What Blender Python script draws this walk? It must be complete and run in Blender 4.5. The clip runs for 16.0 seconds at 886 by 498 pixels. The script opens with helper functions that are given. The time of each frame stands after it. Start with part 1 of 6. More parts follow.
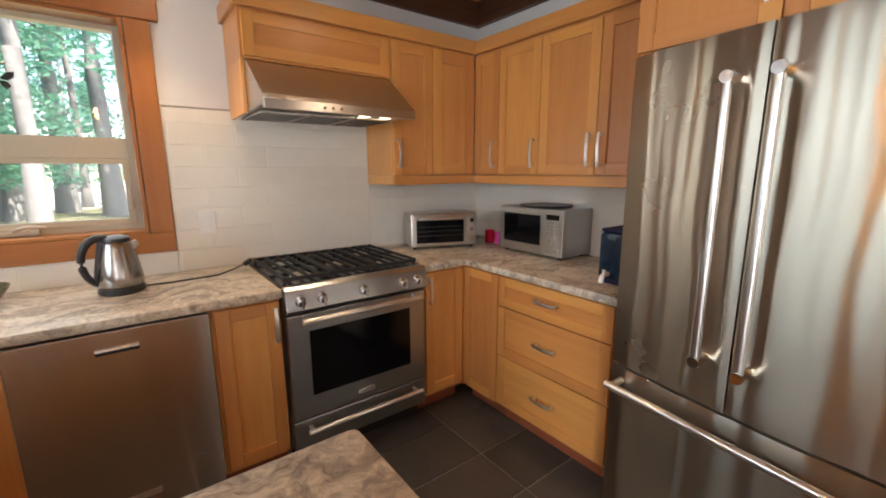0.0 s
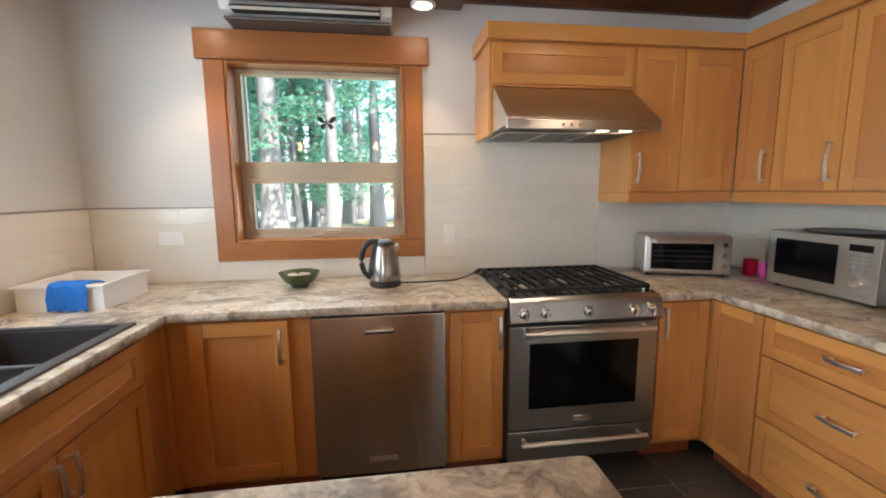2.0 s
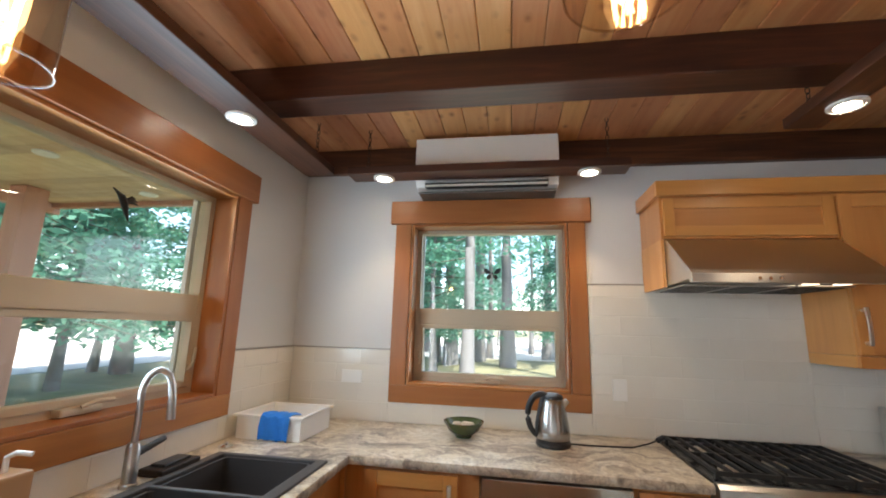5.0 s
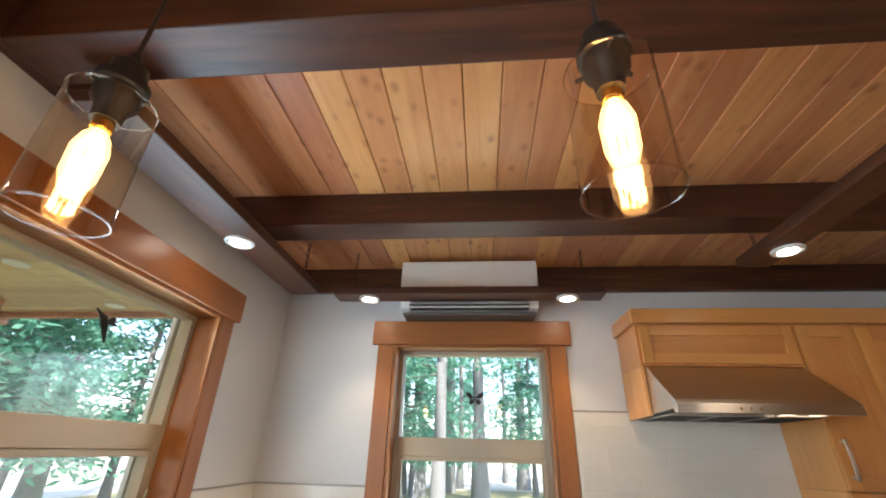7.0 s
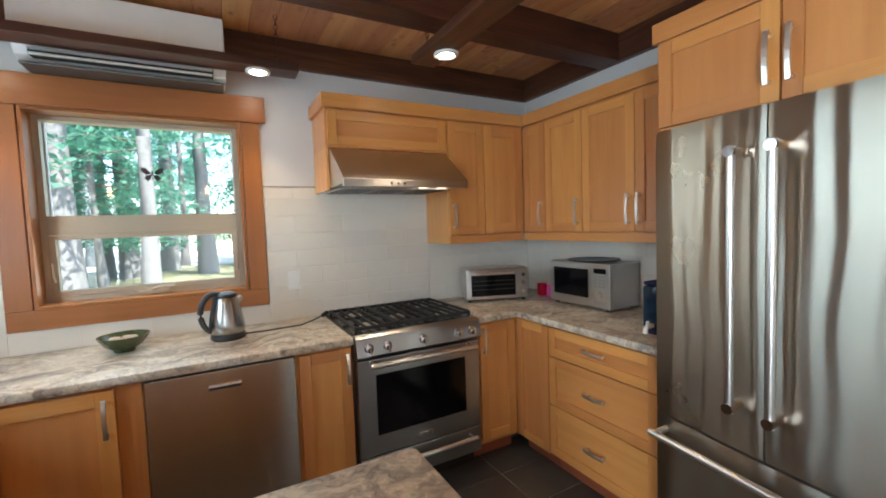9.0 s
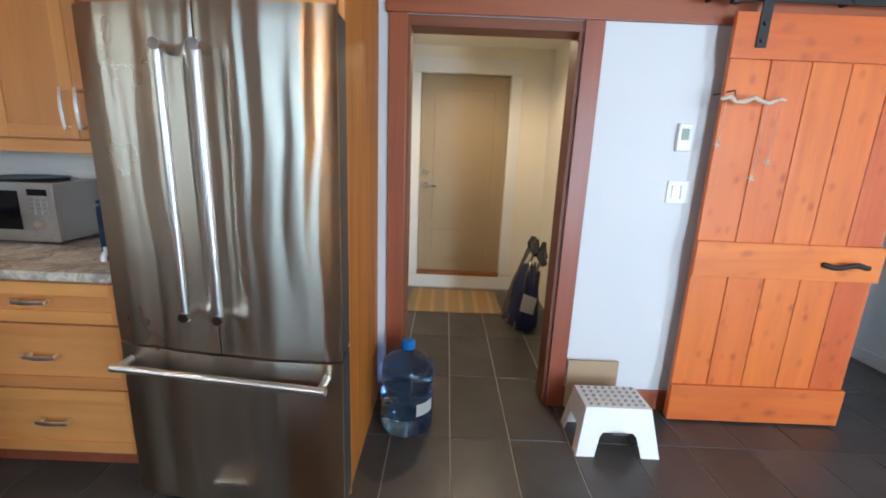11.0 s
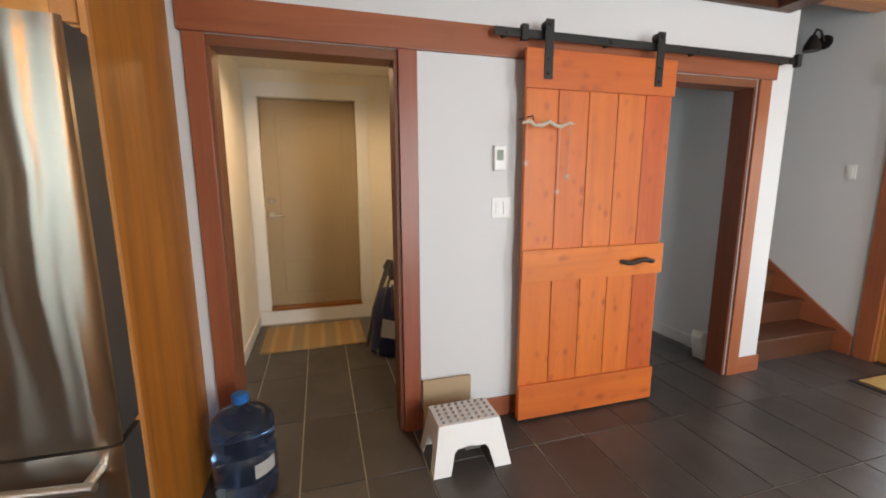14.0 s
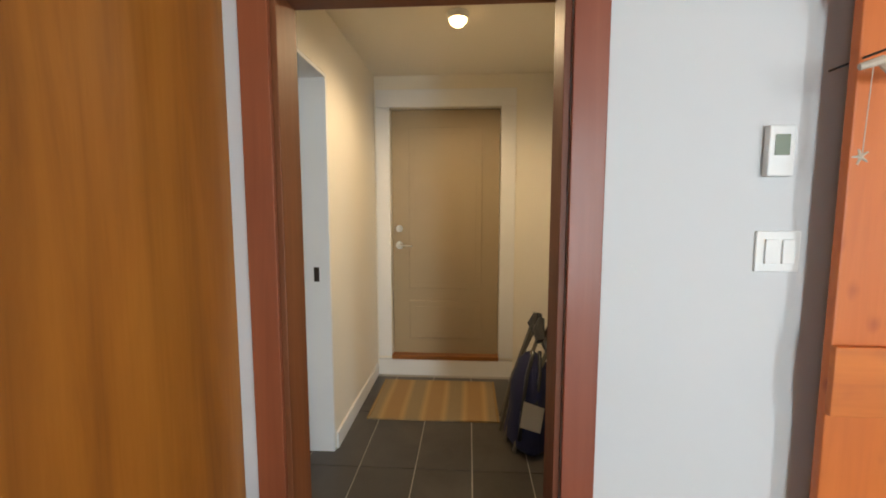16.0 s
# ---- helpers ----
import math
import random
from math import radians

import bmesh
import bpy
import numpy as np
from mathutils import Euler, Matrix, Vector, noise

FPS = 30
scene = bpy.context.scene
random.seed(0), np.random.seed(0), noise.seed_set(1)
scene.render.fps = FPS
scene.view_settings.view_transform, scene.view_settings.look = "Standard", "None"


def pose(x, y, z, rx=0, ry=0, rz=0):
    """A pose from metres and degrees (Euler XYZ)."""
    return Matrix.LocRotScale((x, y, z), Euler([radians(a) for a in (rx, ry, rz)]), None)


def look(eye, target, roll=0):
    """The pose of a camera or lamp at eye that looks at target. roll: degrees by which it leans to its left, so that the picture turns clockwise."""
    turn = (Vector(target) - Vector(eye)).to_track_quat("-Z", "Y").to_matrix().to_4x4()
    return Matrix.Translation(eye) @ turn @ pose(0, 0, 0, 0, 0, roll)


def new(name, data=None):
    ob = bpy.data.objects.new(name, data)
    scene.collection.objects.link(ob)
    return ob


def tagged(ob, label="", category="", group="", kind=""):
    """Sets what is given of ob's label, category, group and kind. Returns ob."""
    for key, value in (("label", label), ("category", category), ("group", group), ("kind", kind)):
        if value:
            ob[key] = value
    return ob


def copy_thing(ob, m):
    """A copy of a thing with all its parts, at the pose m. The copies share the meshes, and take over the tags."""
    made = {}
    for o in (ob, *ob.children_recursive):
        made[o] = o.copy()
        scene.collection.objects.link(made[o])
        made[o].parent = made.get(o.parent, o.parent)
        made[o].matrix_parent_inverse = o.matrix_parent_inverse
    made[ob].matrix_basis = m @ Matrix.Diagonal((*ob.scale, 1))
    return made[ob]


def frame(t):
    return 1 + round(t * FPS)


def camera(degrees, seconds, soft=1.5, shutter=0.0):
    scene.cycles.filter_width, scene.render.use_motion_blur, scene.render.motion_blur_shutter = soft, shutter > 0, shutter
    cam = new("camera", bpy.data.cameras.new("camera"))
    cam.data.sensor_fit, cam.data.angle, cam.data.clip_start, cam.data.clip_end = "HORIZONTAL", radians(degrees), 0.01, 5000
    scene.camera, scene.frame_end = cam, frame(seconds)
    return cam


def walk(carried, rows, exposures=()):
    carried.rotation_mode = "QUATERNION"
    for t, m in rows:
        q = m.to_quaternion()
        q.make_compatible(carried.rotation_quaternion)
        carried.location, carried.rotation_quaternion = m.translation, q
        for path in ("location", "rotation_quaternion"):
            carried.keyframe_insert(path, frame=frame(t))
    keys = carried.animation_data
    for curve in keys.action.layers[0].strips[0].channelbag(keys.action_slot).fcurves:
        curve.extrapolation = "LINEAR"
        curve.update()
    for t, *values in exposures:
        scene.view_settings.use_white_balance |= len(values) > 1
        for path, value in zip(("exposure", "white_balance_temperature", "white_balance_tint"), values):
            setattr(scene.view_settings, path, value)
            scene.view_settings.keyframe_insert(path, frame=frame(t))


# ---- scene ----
cam = camera(93.9, 16.0, soft=1.9)

PATH = [
    (0, (-0.493, -1.857, 1.432), (0.69, -0.288, 1.058), -0.2),
    (0.5, (-0.514, -1.839, 1.423), (0.511, -0.159, 1.07), -0.2),
    (1, (-0.525, -1.84, 1.428), (0.296, -0.044, 1.11), -0.3),
    (1.5, (-0.524, -1.837, 1.423), (0.045, 0.058, 1.131), -0.3),
    (2, (-0.547, -1.82, 1.412), (-0.279, 0.143, 1.138), -0.4),
    (2.5, (-0.613, -1.82, 1.429), (-0.727, 0.155, 1.138), -0.5),
    (3, (-0.672, -1.846, 1.444), (-1.005, 0.12, 1.287), 0.5),
    (3.5, (-0.706, -1.854, 1.486), (-0.947, 0.128, 1.596), 1.6),
    (6, (-0.807, -1.901, 1.463), (-1.174, -0.004, 1.978), 1.8),
    (6.5, (-0.835, -1.922, 1.5), (-1.125, -0.075, 2.209), 2.0),
    (7, (-0.845, -1.951, 1.515), (-1.017, -0.164, 2.396), 1.6),
    (7.5, (-0.809, -1.969, 1.53), (-0.838, -0.172, 2.408), 1.1),
    (8, (-0.72, -1.994, 1.539), (-0.478, -0.122, 2.201), -0.3),
    (8.5, (-0.645, -2.037, 1.557), (-0.034, -0.148, 1.801), -1.2),
    (9, (-0.589, -2.082, 1.479), (0.369, -0.331, 1.361), -2.0),
    (9.5, (-0.514, -2.124, 1.439), (0.81, -0.673, 1.066), -2.1),
    (9.8, (-0.461, -2.12, 1.421), (1.072, -0.923, 0.955), -2.3),
    (9.9, (-0.444, -2.122, 1.419), (1.159, -1.027, 0.937), -2.3),
    (10, (-0.434, -2.156, 1.419), (1.233, -1.162, 0.937), -1.4),
    (12.3, (-0.433, -2.249, 1.399), (1.316, -3.092, 0.92), 0.2),
    (12.5, (-0.443, -2.279, 1.409), (1.284, -3.176, 0.948), 0.2),
    (13, (-0.451, -2.351, 1.406), (1.284, -3.262, 1.006), 0.1),
    (13.5, (-0.444, -2.384, 1.421), (1.356, -3.181, 1.065), -0.3),
    (14, (-0.403, -2.434, 1.424), (1.488, -2.991, 1.088), -0.2),
    (14.5, (-0.332, -2.46, 1.42), (1.635, -2.707, 1.154), -0.7),
    (15, (-0.095, -2.463, 1.419), (1.883, -2.685, 1.227), -1.5),
    (15.5, (0.214, -2.535, 1.39), (2.204, -2.648, 1.228), -0.9),
    (15.8, (0.41, -2.548, 1.384), (2.40, -2.475, 1.219), -0.35),
    (16, (0.539, -2.555, 1.38), (2.527, -2.43, 1.184), -0.0),
]

EXPOSURE = [(0, 2.76, 7350, 20), (1, 2.86, 6950, 15), (2, 2.76, 6850, 15), (3, 2.5, 6850, 16), (6, 2.4, 6700, 13), (7.5, 2.56, 6700, 14), (8.5, 2.58, 6500, 12), (9.5, 2.85, 5850, 9), (10, 3.05, 5150, 8),
            (12.5, 2.45, 6900, 13), (14.5, 2.5, 7150, 16), (16, 2.5, 6750, 10)]
walk(cam, [(t, look(e, g, r)) for t, e, g, r in PATH], EXPOSURE)

# light levels
SKY, SUN = 0.13, 2.8
LED_W, PEND_W, HALL_W, WIN_W, LIVING_FILL = 2.5, 0.65, 8.8, 1.9, 8.0

# ---- world, sun and large lights ----
world = bpy.data.worlds.new("world")
scene.world = world
world.use_nodes = True
wn = world.node_tree.nodes
sky = wn.new("ShaderNodeTexSky")
sky.sky_type = 'NISHITA'
sky.sun_disc = False
sky.sun_elevation, sky.sun_rotation = radians(58), radians(150)
wn["Background"].inputs[1].default_value = SKY
world.node_tree.links.new(sky.outputs[0], wn["Background"].inputs[0])

sun_lamp = new("sun", bpy.data.lights.new("sun", 'SUN'))
sun_lamp.data.energy, sun_lamp.data.angle, sun_lamp.data.color = SUN, radians(0.6), (1.0, 0.95, 0.86)
sun_lamp.matrix_world = look((0, 0, 30), (-9.4, 16.2, 0))


def area_lamp(name, eye, target, sx, sy, watts, colour):
    lamp = new(name, bpy.data.lights.new(name, 'AREA'))
    lamp.data.shape, lamp.data.size, lamp.data.size_y = 'RECTANGLE', sx, sy
    lamp.data.energy, lamp.data.color = watts, colour
    lamp.matrix_world = look(eye, target)
    return lamp


def spot_lamp(name, eye, target, watts, colour, degrees=130, radius=0.04):
    lamp = new(name, bpy.data.lights.new(name, 'SPOT'))
    lamp.data.energy, lamp.data.color = watts, colour
    lamp.data.spot_size, lamp.data.spot_blend, lamp.data.shadow_soft_size = radians(degrees), 0.6, radius
    lamp.matrix_world = look(eye, target)
    return lamp


# ---- materials ----
class Mat:
    def __init__(self, name):
        self.m = bpy.data.materials.new(name)
        self.m.use_nodes = True
        self.t = self.m.node_tree
        self.b = self.t.nodes["Principled BSDF"]

    def n(self, kind, **inputs):
        node = self.t.nodes.new("ShaderNode" + kind)
        for k, v in inputs.items():
            self.put(node.inputs[k.replace("_", " ")], v)
        return node

    def put(self, socket, v):
        if hasattr(v, "is_output"):
            self.t.links.new(v, socket)
        else:
            socket.default_value = v

    def coords(self, sx=1.0, sy=1.0, sz=1.0, spread=0.0):
        c = self.n("TexCoord").outputs["Object"]
        if spread:
            r = self.n("ObjectInfo").outputs["Random"]
            k = self.n("VectorMath")
            k.operation = 'MULTIPLY_ADD'
            comb = self.n("CombineXYZ", X=r, Y=r, Z=r)
            self.put(k.inputs[0], comb.outputs[0])
            self.put(k.inputs[1], (spread, spread * 1.7, spread * 0.6))
            self.put(k.inputs[2], c)
            c = k.outputs[0]
        mp = self.n("Mapping", Vector=c, Scale=(sx, sy, sz))
        return mp.outputs[0]

    def noise(self, vec, scale, detail=4.0, rough=0.55, distort=0.0):
        return self.n("TexNoise", Vector=vec, Scale=scale, Detail=detail, Roughness=rough, Distortion=distort).outputs["Fac"]

    def ramp(self, fac, *stops):
        r = self.n("ValToRGB", Fac=fac)
        e = r.color_ramp.elements
        while len(e) < len(stops):
            e.new(0.5)
        for el, (p, c) in zip(e, stops):
            el.position = p
            el.color = (*c, 1) if len(c) == 3 else c
        return r.outputs[0]

    def mix(self, fac, a, b, kind='MIX'):
        x = self.n("Mix")
        x.data_type, x.blend_type = 'RGBA', kind
        self.put(x.inputs[0], fac)
        for i, v in ((6, a), (7, b)):
            self.put(x.inputs[i], (*v, 1) if isinstance(v, tuple) and len(v) == 3 else v)
        return x.outputs[2]

    def maprange(self, v, lo, hi):
        return self.n("MapRange", Value=v, To_Min=lo, To_Max=hi).outputs[0]

    def bump(self, height, strength=0.2, dist=0.01):
        return self.n("Bump", Height=height, Strength=strength, Distance=dist).outputs[0]

    def set(self, **kw):
        names = {"color": "Base Color", "rough": "Roughness", "metal": "Metallic", "normal": "Normal", "trans": "Transmission Weight",
                 "ior": "IOR", "coat": "Coat Weight", "coatr": "Coat Roughness", "spec": "Specular IOR Level", "sub": "Subsurface Weight",
                 "aniso": "Anisotropic", "emit": "Emission Color", "power": "Emission Strength", "alpha": "Alpha"}
        for k, v in kw.items():
            if isinstance(v, tuple) and len(v) == 3 and k in ("color", "emit"):
                v = (*v, 1)
            self.put(self.b.inputs[names[k]], v)
        return self.m


def grain(name, dark, mid, light, axis, rough=0.4, knots=0.0, ring=1.0, coat=0.15, spread=3.0, bumpy=0.12, island=0.0):
    """Wood with its grain along one axis."""
    M = Mat(name)
    sc = [9.0, 9.0, 9.0]
    sc[axis] = 0.7
    v = M.coords(*sc, spread=spread)
    a = M.noise(v, 1.6 * ring, 6, 0.6, 0.7)
    fine = [70.0, 70.0, 70.0]
    fine[axis] = 2.5
    f = M.noise(M.coords(*fine, spread=spread), 1.5, 4, 0.6)
    broad = M.noise(M.coords(0.9, 0.9, 0.9, spread=spread), 1.7, 3, 0.5)
    col = M.ramp(a, (0.28, dark), (0.5, mid), (0.74, light))
    col = M.mix(M.maprange(f, 0.0, 0.35), col, dark)
    col = M.mix(M.ramp(broad, (0.3, (0, 0, 0)), (0.75, (0.35, 0.35, 0.35))), col, light)
    rnd = M.n("ObjectInfo").outputs["Random"]
    if island:
        rnd = M.n("NewGeometry").outputs["Random Per Island"]
    hs = M.n("HueSaturation", Color=col, Value=M.maprange(rnd, 0.86 - island, 1.1 + island * 0.6), Hue=M.maprange(rnd, 0.495 - island * 0.05, 0.506 + island * 0.06))
    col = hs.outputs[0]
    h = a
    if knots:
        kv = [3.2, 3.2, 3.2]
        kv[axis] = 2.0
        vor = M.n("TexVoronoi", Vector=M.coords(*kv, spread=spread), Scale=knots)
        k = M.ramp(vor.outputs["Distance"], (0.05, (0.9, 0.9, 0.9)), (0.12, (0.6, 0.6, 0.6)), (0.32, (0, 0, 0)))
        size = M.ramp(M.noise(M.coords(1, 1, 1, spread=spread), 7.0, 2), (0.4, (0.06, 0.06, 0.06)), (0.6, (1, 1, 1)))
        k = M.mix(1.0, k, size, 'MULTIPLY')
        col = M.mix(k, col, (dark[0] * 0.6, dark[1] * 0.52, dark[2] * 0.45))
    return M.set(color=col, rough=M.maprange(f, rough - 0.08, rough + 0.14), coat=coat, coatr=0.25, normal=M.bump(f, bumpy, 0.002))


def plain(name, color, rough=0.5, metal=0.0, vary=0.12, scale=6.0, bumps=0.05, bscale=180.0, coat=0.0, spec=0.5):
    """Paint, plastic, metal: one colour, unevenly worn."""
    M = Mat(name)
    v = M.coords()
    a = M.noise(v, scale, 4)
    f = M.noise(v, bscale, 3)
    col = M.mix(M.maprange(a, 0.0, 1.0), tuple(c * (1 - vary) for c in color), tuple(min(1, c * (1 + vary)) for c in color))
    return M.set(color=col, rough=M.maprange(a, max(0.02, rough - 0.06), rough + 0.08), metal=metal, coat=coat, spec=spec, normal=M.bump(f, bumps, 0.002))


def glassy(name, color=(1, 1, 1), rough=0.0, ior=1.45):
    M = Mat(name)
    return M.set(color=color, rough=rough, trans=1.0, ior=ior)


def pane_glass(name, tint=(0.97, 1, 0.985, 1), low=0.035, high=0.6):
    """Thin window glass: mostly clear, with a slight mirror."""
    M = Mat(name)
    tr = M.n("BsdfTransparent", Color=tint)
    gl = M.n("BsdfGlossy", Roughness=0.01)
    lw = M.n("LayerWeight", Blend=0.5)
    pw = M.n("Math")
    pw.operation = 'POWER'
    M.put(pw.inputs[0], lw.outputs["Facing"])
    pw.inputs[1].default_value = 4.0
    fr = M.n("MapRange", Value=pw.outputs[0], To_Min=low, To_Max=high)
    mx = M.n("MixShader")
    M.t.links.new(fr.outputs[0], mx.inputs[0])
    M.t.links.new(tr.outputs[0], mx.inputs[1])
    M.t.links.new(gl.outputs[0], mx.inputs[2])
    M.t.links.new(mx.outputs[0], M.t.nodes["Material Output"].inputs[0])
    return M.m


def glow(name, color, power):
    M = Mat(name)
    return M.set(color=color, emit=color, power=power)


def steel(name, axis, rough=0.25, waves=0.0, color=(0.62, 0.6, 0.57), aniso=0.3, brush=0.0):
    """Brushed stainless steel with its brushing along one axis."""
    M = Mat(name)
    sc = [260.0, 260.0, 260.0]
    sc[axis] = 2.0
    f = M.noise(M.coords(*sc), 1.0, 3, 0.6)
    smudge = M.noise(M.coords(), 3.0, 4, 0.6)
    normal = M.bump(f, 0.03, 0.001)
    if brush:
        tan = M.n("Tangent")
        tan.direction_type = 'UV_MAP'
        M.put(M.b.inputs["Tangent"], tan.outputs[0])
        aniso = brush
    if waves:
        w = [3.6, 3.6, 0.30]
        big = M.noise(M.coords(*w), 1.9, 2, 0.4, 0.3)
        normal = M.n("Bump", Height=big, Strength=waves, Distance=0.1, Normal=normal).outputs[0]
    col = M.mix(smudge, tuple(c * 0.9 for c in color), color)
    if aniso > 0.5 and not brush:
        tan = M.n("Tangent")
        tan.direction_type, tan.axis = 'RADIAL', 'Z'
        M.put(M.b.inputs["Tangent"], tan.outputs[0])
        M.b.inputs["Anisotropic Rotation"].default_value = 0.25
    return M.set(color=col, metal=1.0, rough=M.maprange(smudge, rough - 0.04, rough + 0.06), normal=normal, aniso=aniso)


fir_v = grain("fir_upright", (0.20, 0.072, 0.016), (0.27, 0.10, 0.022), (0.34, 0.135, 0.034), 2, 0.36)
fir_x = grain("fir_along_x", (0.20, 0.072, 0.016), (0.27, 0.10, 0.022), (0.34, 0.135, 0.034), 0, 0.36)
fir_y = grain("fir_along_y", (0.20, 0.072, 0.016), (0.27, 0.10, 0.022), (0.34, 0.135, 0.034), 1, 0.36)
maple_v = grain("maple_upright", (0.52, 0.208, 0.054), (0.62, 0.266, 0.076), (0.70, 0.325, 0.104), 2, 0.32, bumpy=0.05, coat=0.3)
maple_x = grain("maple_along_x", (0.52, 0.208, 0.054), (0.62, 0.266, 0.076), (0.70, 0.325, 0.104), 0, 0.32, bumpy=0.05, coat=0.3)
maple_y = grain("maple_along_y", (0.52, 0.208, 0.054), (0.62, 0.266, 0.076), (0.70, 0.325, 0.104), 1, 0.32, bumpy=0.05, coat=0.3)
trim_v = grain("fir_trim_upright", (0.23, 0.058, 0.022), (0.30, 0.08, 0.032), (0.36, 0.105, 0.043), 2, 0.42)
trim_x = grain("fir_trim_along_x", (0.23, 0.058, 0.022), (0.30, 0.08, 0.032), (0.36, 0.105, 0.043), 0, 0.42)
trim_y = grain("fir_trim_along_y", (0.23, 0.058, 0.022), (0.30, 0.08, 0.032), (0.36, 0.105, 0.043), 1, 0.42)
casing_v = grain("window_trim_upright", (0.30, 0.102, 0.024), (0.39, 0.14, 0.033), (0.46, 0.18, 0.046), 2, 0.38)
casing_x = grain("window_trim_along_x", (0.30, 0.102, 0.024), (0.39, 0.14, 0.033), (0.46, 0.18, 0.046), 0, 0.38)
casing_y = grain("window_trim_along_y", (0.30, 0.102, 0.024), (0.39, 0.14, 0.033), (0.46, 0.18, 0.046), 1, 0.38)
barn_v = grain("knotty_board_upright", (0.47, 0.092, 0.013), (0.57, 0.122, 0.018), (0.65, 0.155, 0.024), 2, 0.46, knots=4.6, coat=0.04)
barn_y = grain("knotty_board_along_y", (0.48, 0.096, 0.013), (0.58, 0.13, 0.018), (0.66, 0.165, 0.024), 1, 0.46, knots=3.2, coat=0.04)
beam_x = grain("stained_beam_along_x", (0.022, 0.007, 0.004), (0.06, 0.02, 0.009), (0.15, 0.05, 0.022), 0, 0.42, ring=1.6, coat=0.03)
beam_y = grain("stained_beam_along_y", (0.022, 0.007, 0.004), (0.06, 0.02, 0.009), (0.15, 0.05, 0.022), 1, 0.42, ring=1.6, coat=0.03)
plank_y = grain("pine_plank", (0.55, 0.20, 0.07), (0.70, 0.295, 0.115), (0.80, 0.42, 0.19), 1, 0.42, knots=4.6, island=0.09)
soffit_y = grain("pale_soffit_plank", (0.55, 0.36, 0.2), (0.66, 0.46, 0.28), (0.74, 0.56, 0.37), 1, 0.5, knots=0.9, island=0.08)
stair_x = grain("stair_wood", (0.065, 0.02, 0.008), (0.105, 0.035, 0.014), (0.15, 0.052, 0.021), 1, 0.35)
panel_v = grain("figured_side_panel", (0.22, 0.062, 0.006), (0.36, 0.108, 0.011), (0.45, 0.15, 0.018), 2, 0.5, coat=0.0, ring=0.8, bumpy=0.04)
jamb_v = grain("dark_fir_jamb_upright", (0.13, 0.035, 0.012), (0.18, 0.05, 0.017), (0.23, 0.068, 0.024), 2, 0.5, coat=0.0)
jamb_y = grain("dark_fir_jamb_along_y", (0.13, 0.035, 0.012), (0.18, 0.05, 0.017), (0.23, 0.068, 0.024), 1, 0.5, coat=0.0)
socket_black = plain("matt_black_socket", (0.008, 0.008, 0.009), 0.45, vary=0.1)
cedar_v = grain("cedar_post", (0.36, 0.16, 0.10), (0.44, 0.205, 0.135), (0.52, 0.26, 0.18), 2, 0.5)
post_v = grain("timber_post", (0.42, 0.17, 0.06), (0.52, 0.23, 0.09), (0.6, 0.29, 0.12), 2, 0.5)

paint = plain("warm_white_wall_paint", (0.64, 0.64, 0.635), 0.6, vary=0.03, scale=1.5, bumps=0.08, bscale=260)
# White wall paint made lighter, so its colour replaces daylight missing in the closet.
paint_closet_lit = plain("brightened_closet_paint", (0.80, 0.81, 0.81), 0.6, vary=0.03, scale=1.5, bumps=0.08, bscale=260)
limb_bark = plain("limb_bark", (0.1, 0.095, 0.08), 0.9, vary=0.4, scale=10, bumps=0.6, bscale=26)
paint_hall = plain("cream_wall_paint", (0.80, 0.75, 0.65), 0.6, vary=0.03, scale=1.5, bumps=0.08, bscale=260)
white_paint = plain("white_gloss_trim_paint", (0.78, 0.78, 0.77), 0.35, vary=0.03, bumps=0.03)
white_plastic = plain("white_plastic", (0.80, 0.79, 0.76), 0.35, vary=0.03, bumps=0.02)
vinyl = plain("tan_window_vinyl", (0.50, 0.42, 0.31), 0.4, vary=0.04, bumps=0.03)
taupe = plain("taupe_door_paint", (0.36, 0.28, 0.175), 0.42, vary=0.04, scale=2.0, bumps=0.05)
black_iron = plain("black_iron", (0.022, 0.021, 0.02), 0.5, metal=0.3, vary=0.2, bumps=0.15, bscale=90)
cast_iron = plain("cast_iron_grate", (0.02, 0.02, 0.02), 0.55, metal=0.2, vary=0.3, bumps=0.3, bscale=140)
black_gloss = plain("black_glass", (0.004, 0.004, 0.005), 0.08, vary=0.1, bumps=0.0, spec=0.22)
dark_gap = plain("dark_recess", (0.012, 0.011, 0.01), 0.7, vary=0.2)
black_plastic = plain("black_plastic", (0.02, 0.02, 0.022), 0.35, vary=0.15)
chrome = plain("polished_chrome", (0.78, 0.78, 0.77), 0.12, metal=1.0, vary=0.03, bumps=0.0)
nickel = plain("brushed_nickel", (0.88, 0.86, 0.83), 0.3, metal=1.0, vary=0.05, bumps=0.05, bscale=300)
satin_steel = plain("satin_steel", (0.50, 0.49, 0.47), 0.3, metal=1.0, vary=0.06, bumps=0.03)
bronze = plain("dark_bronze", (0.05, 0.04, 0.035), 0.4, metal=0.7, vary=0.2)
steel_x = steel("brushed_steel_x", 0, 0.3, aniso=0.0)
steel_range = steel("range_steel", 0, 0.3, color=(0.40, 0.40, 0.40), aniso=0.0)
steel_y = steel("brushed_steel_y", 1, 0.3, aniso=0.0)
steel_hood = steel("hood_steel", 0, 0.46, waves=0.0, color=(0.86, 0.835, 0.79), brush=0.9)
steel_dw = steel("dishwasher_steel", 0, 0.22, waves=0.0, color=(0.60, 0.535, 0.47), aniso=0.0, brush=0.95)
steel_fridge = steel("fridge_steel", 1, 0.28, waves=0.0, color=(0.43, 0.37, 0.295), aniso=0.0, brush=0.96)
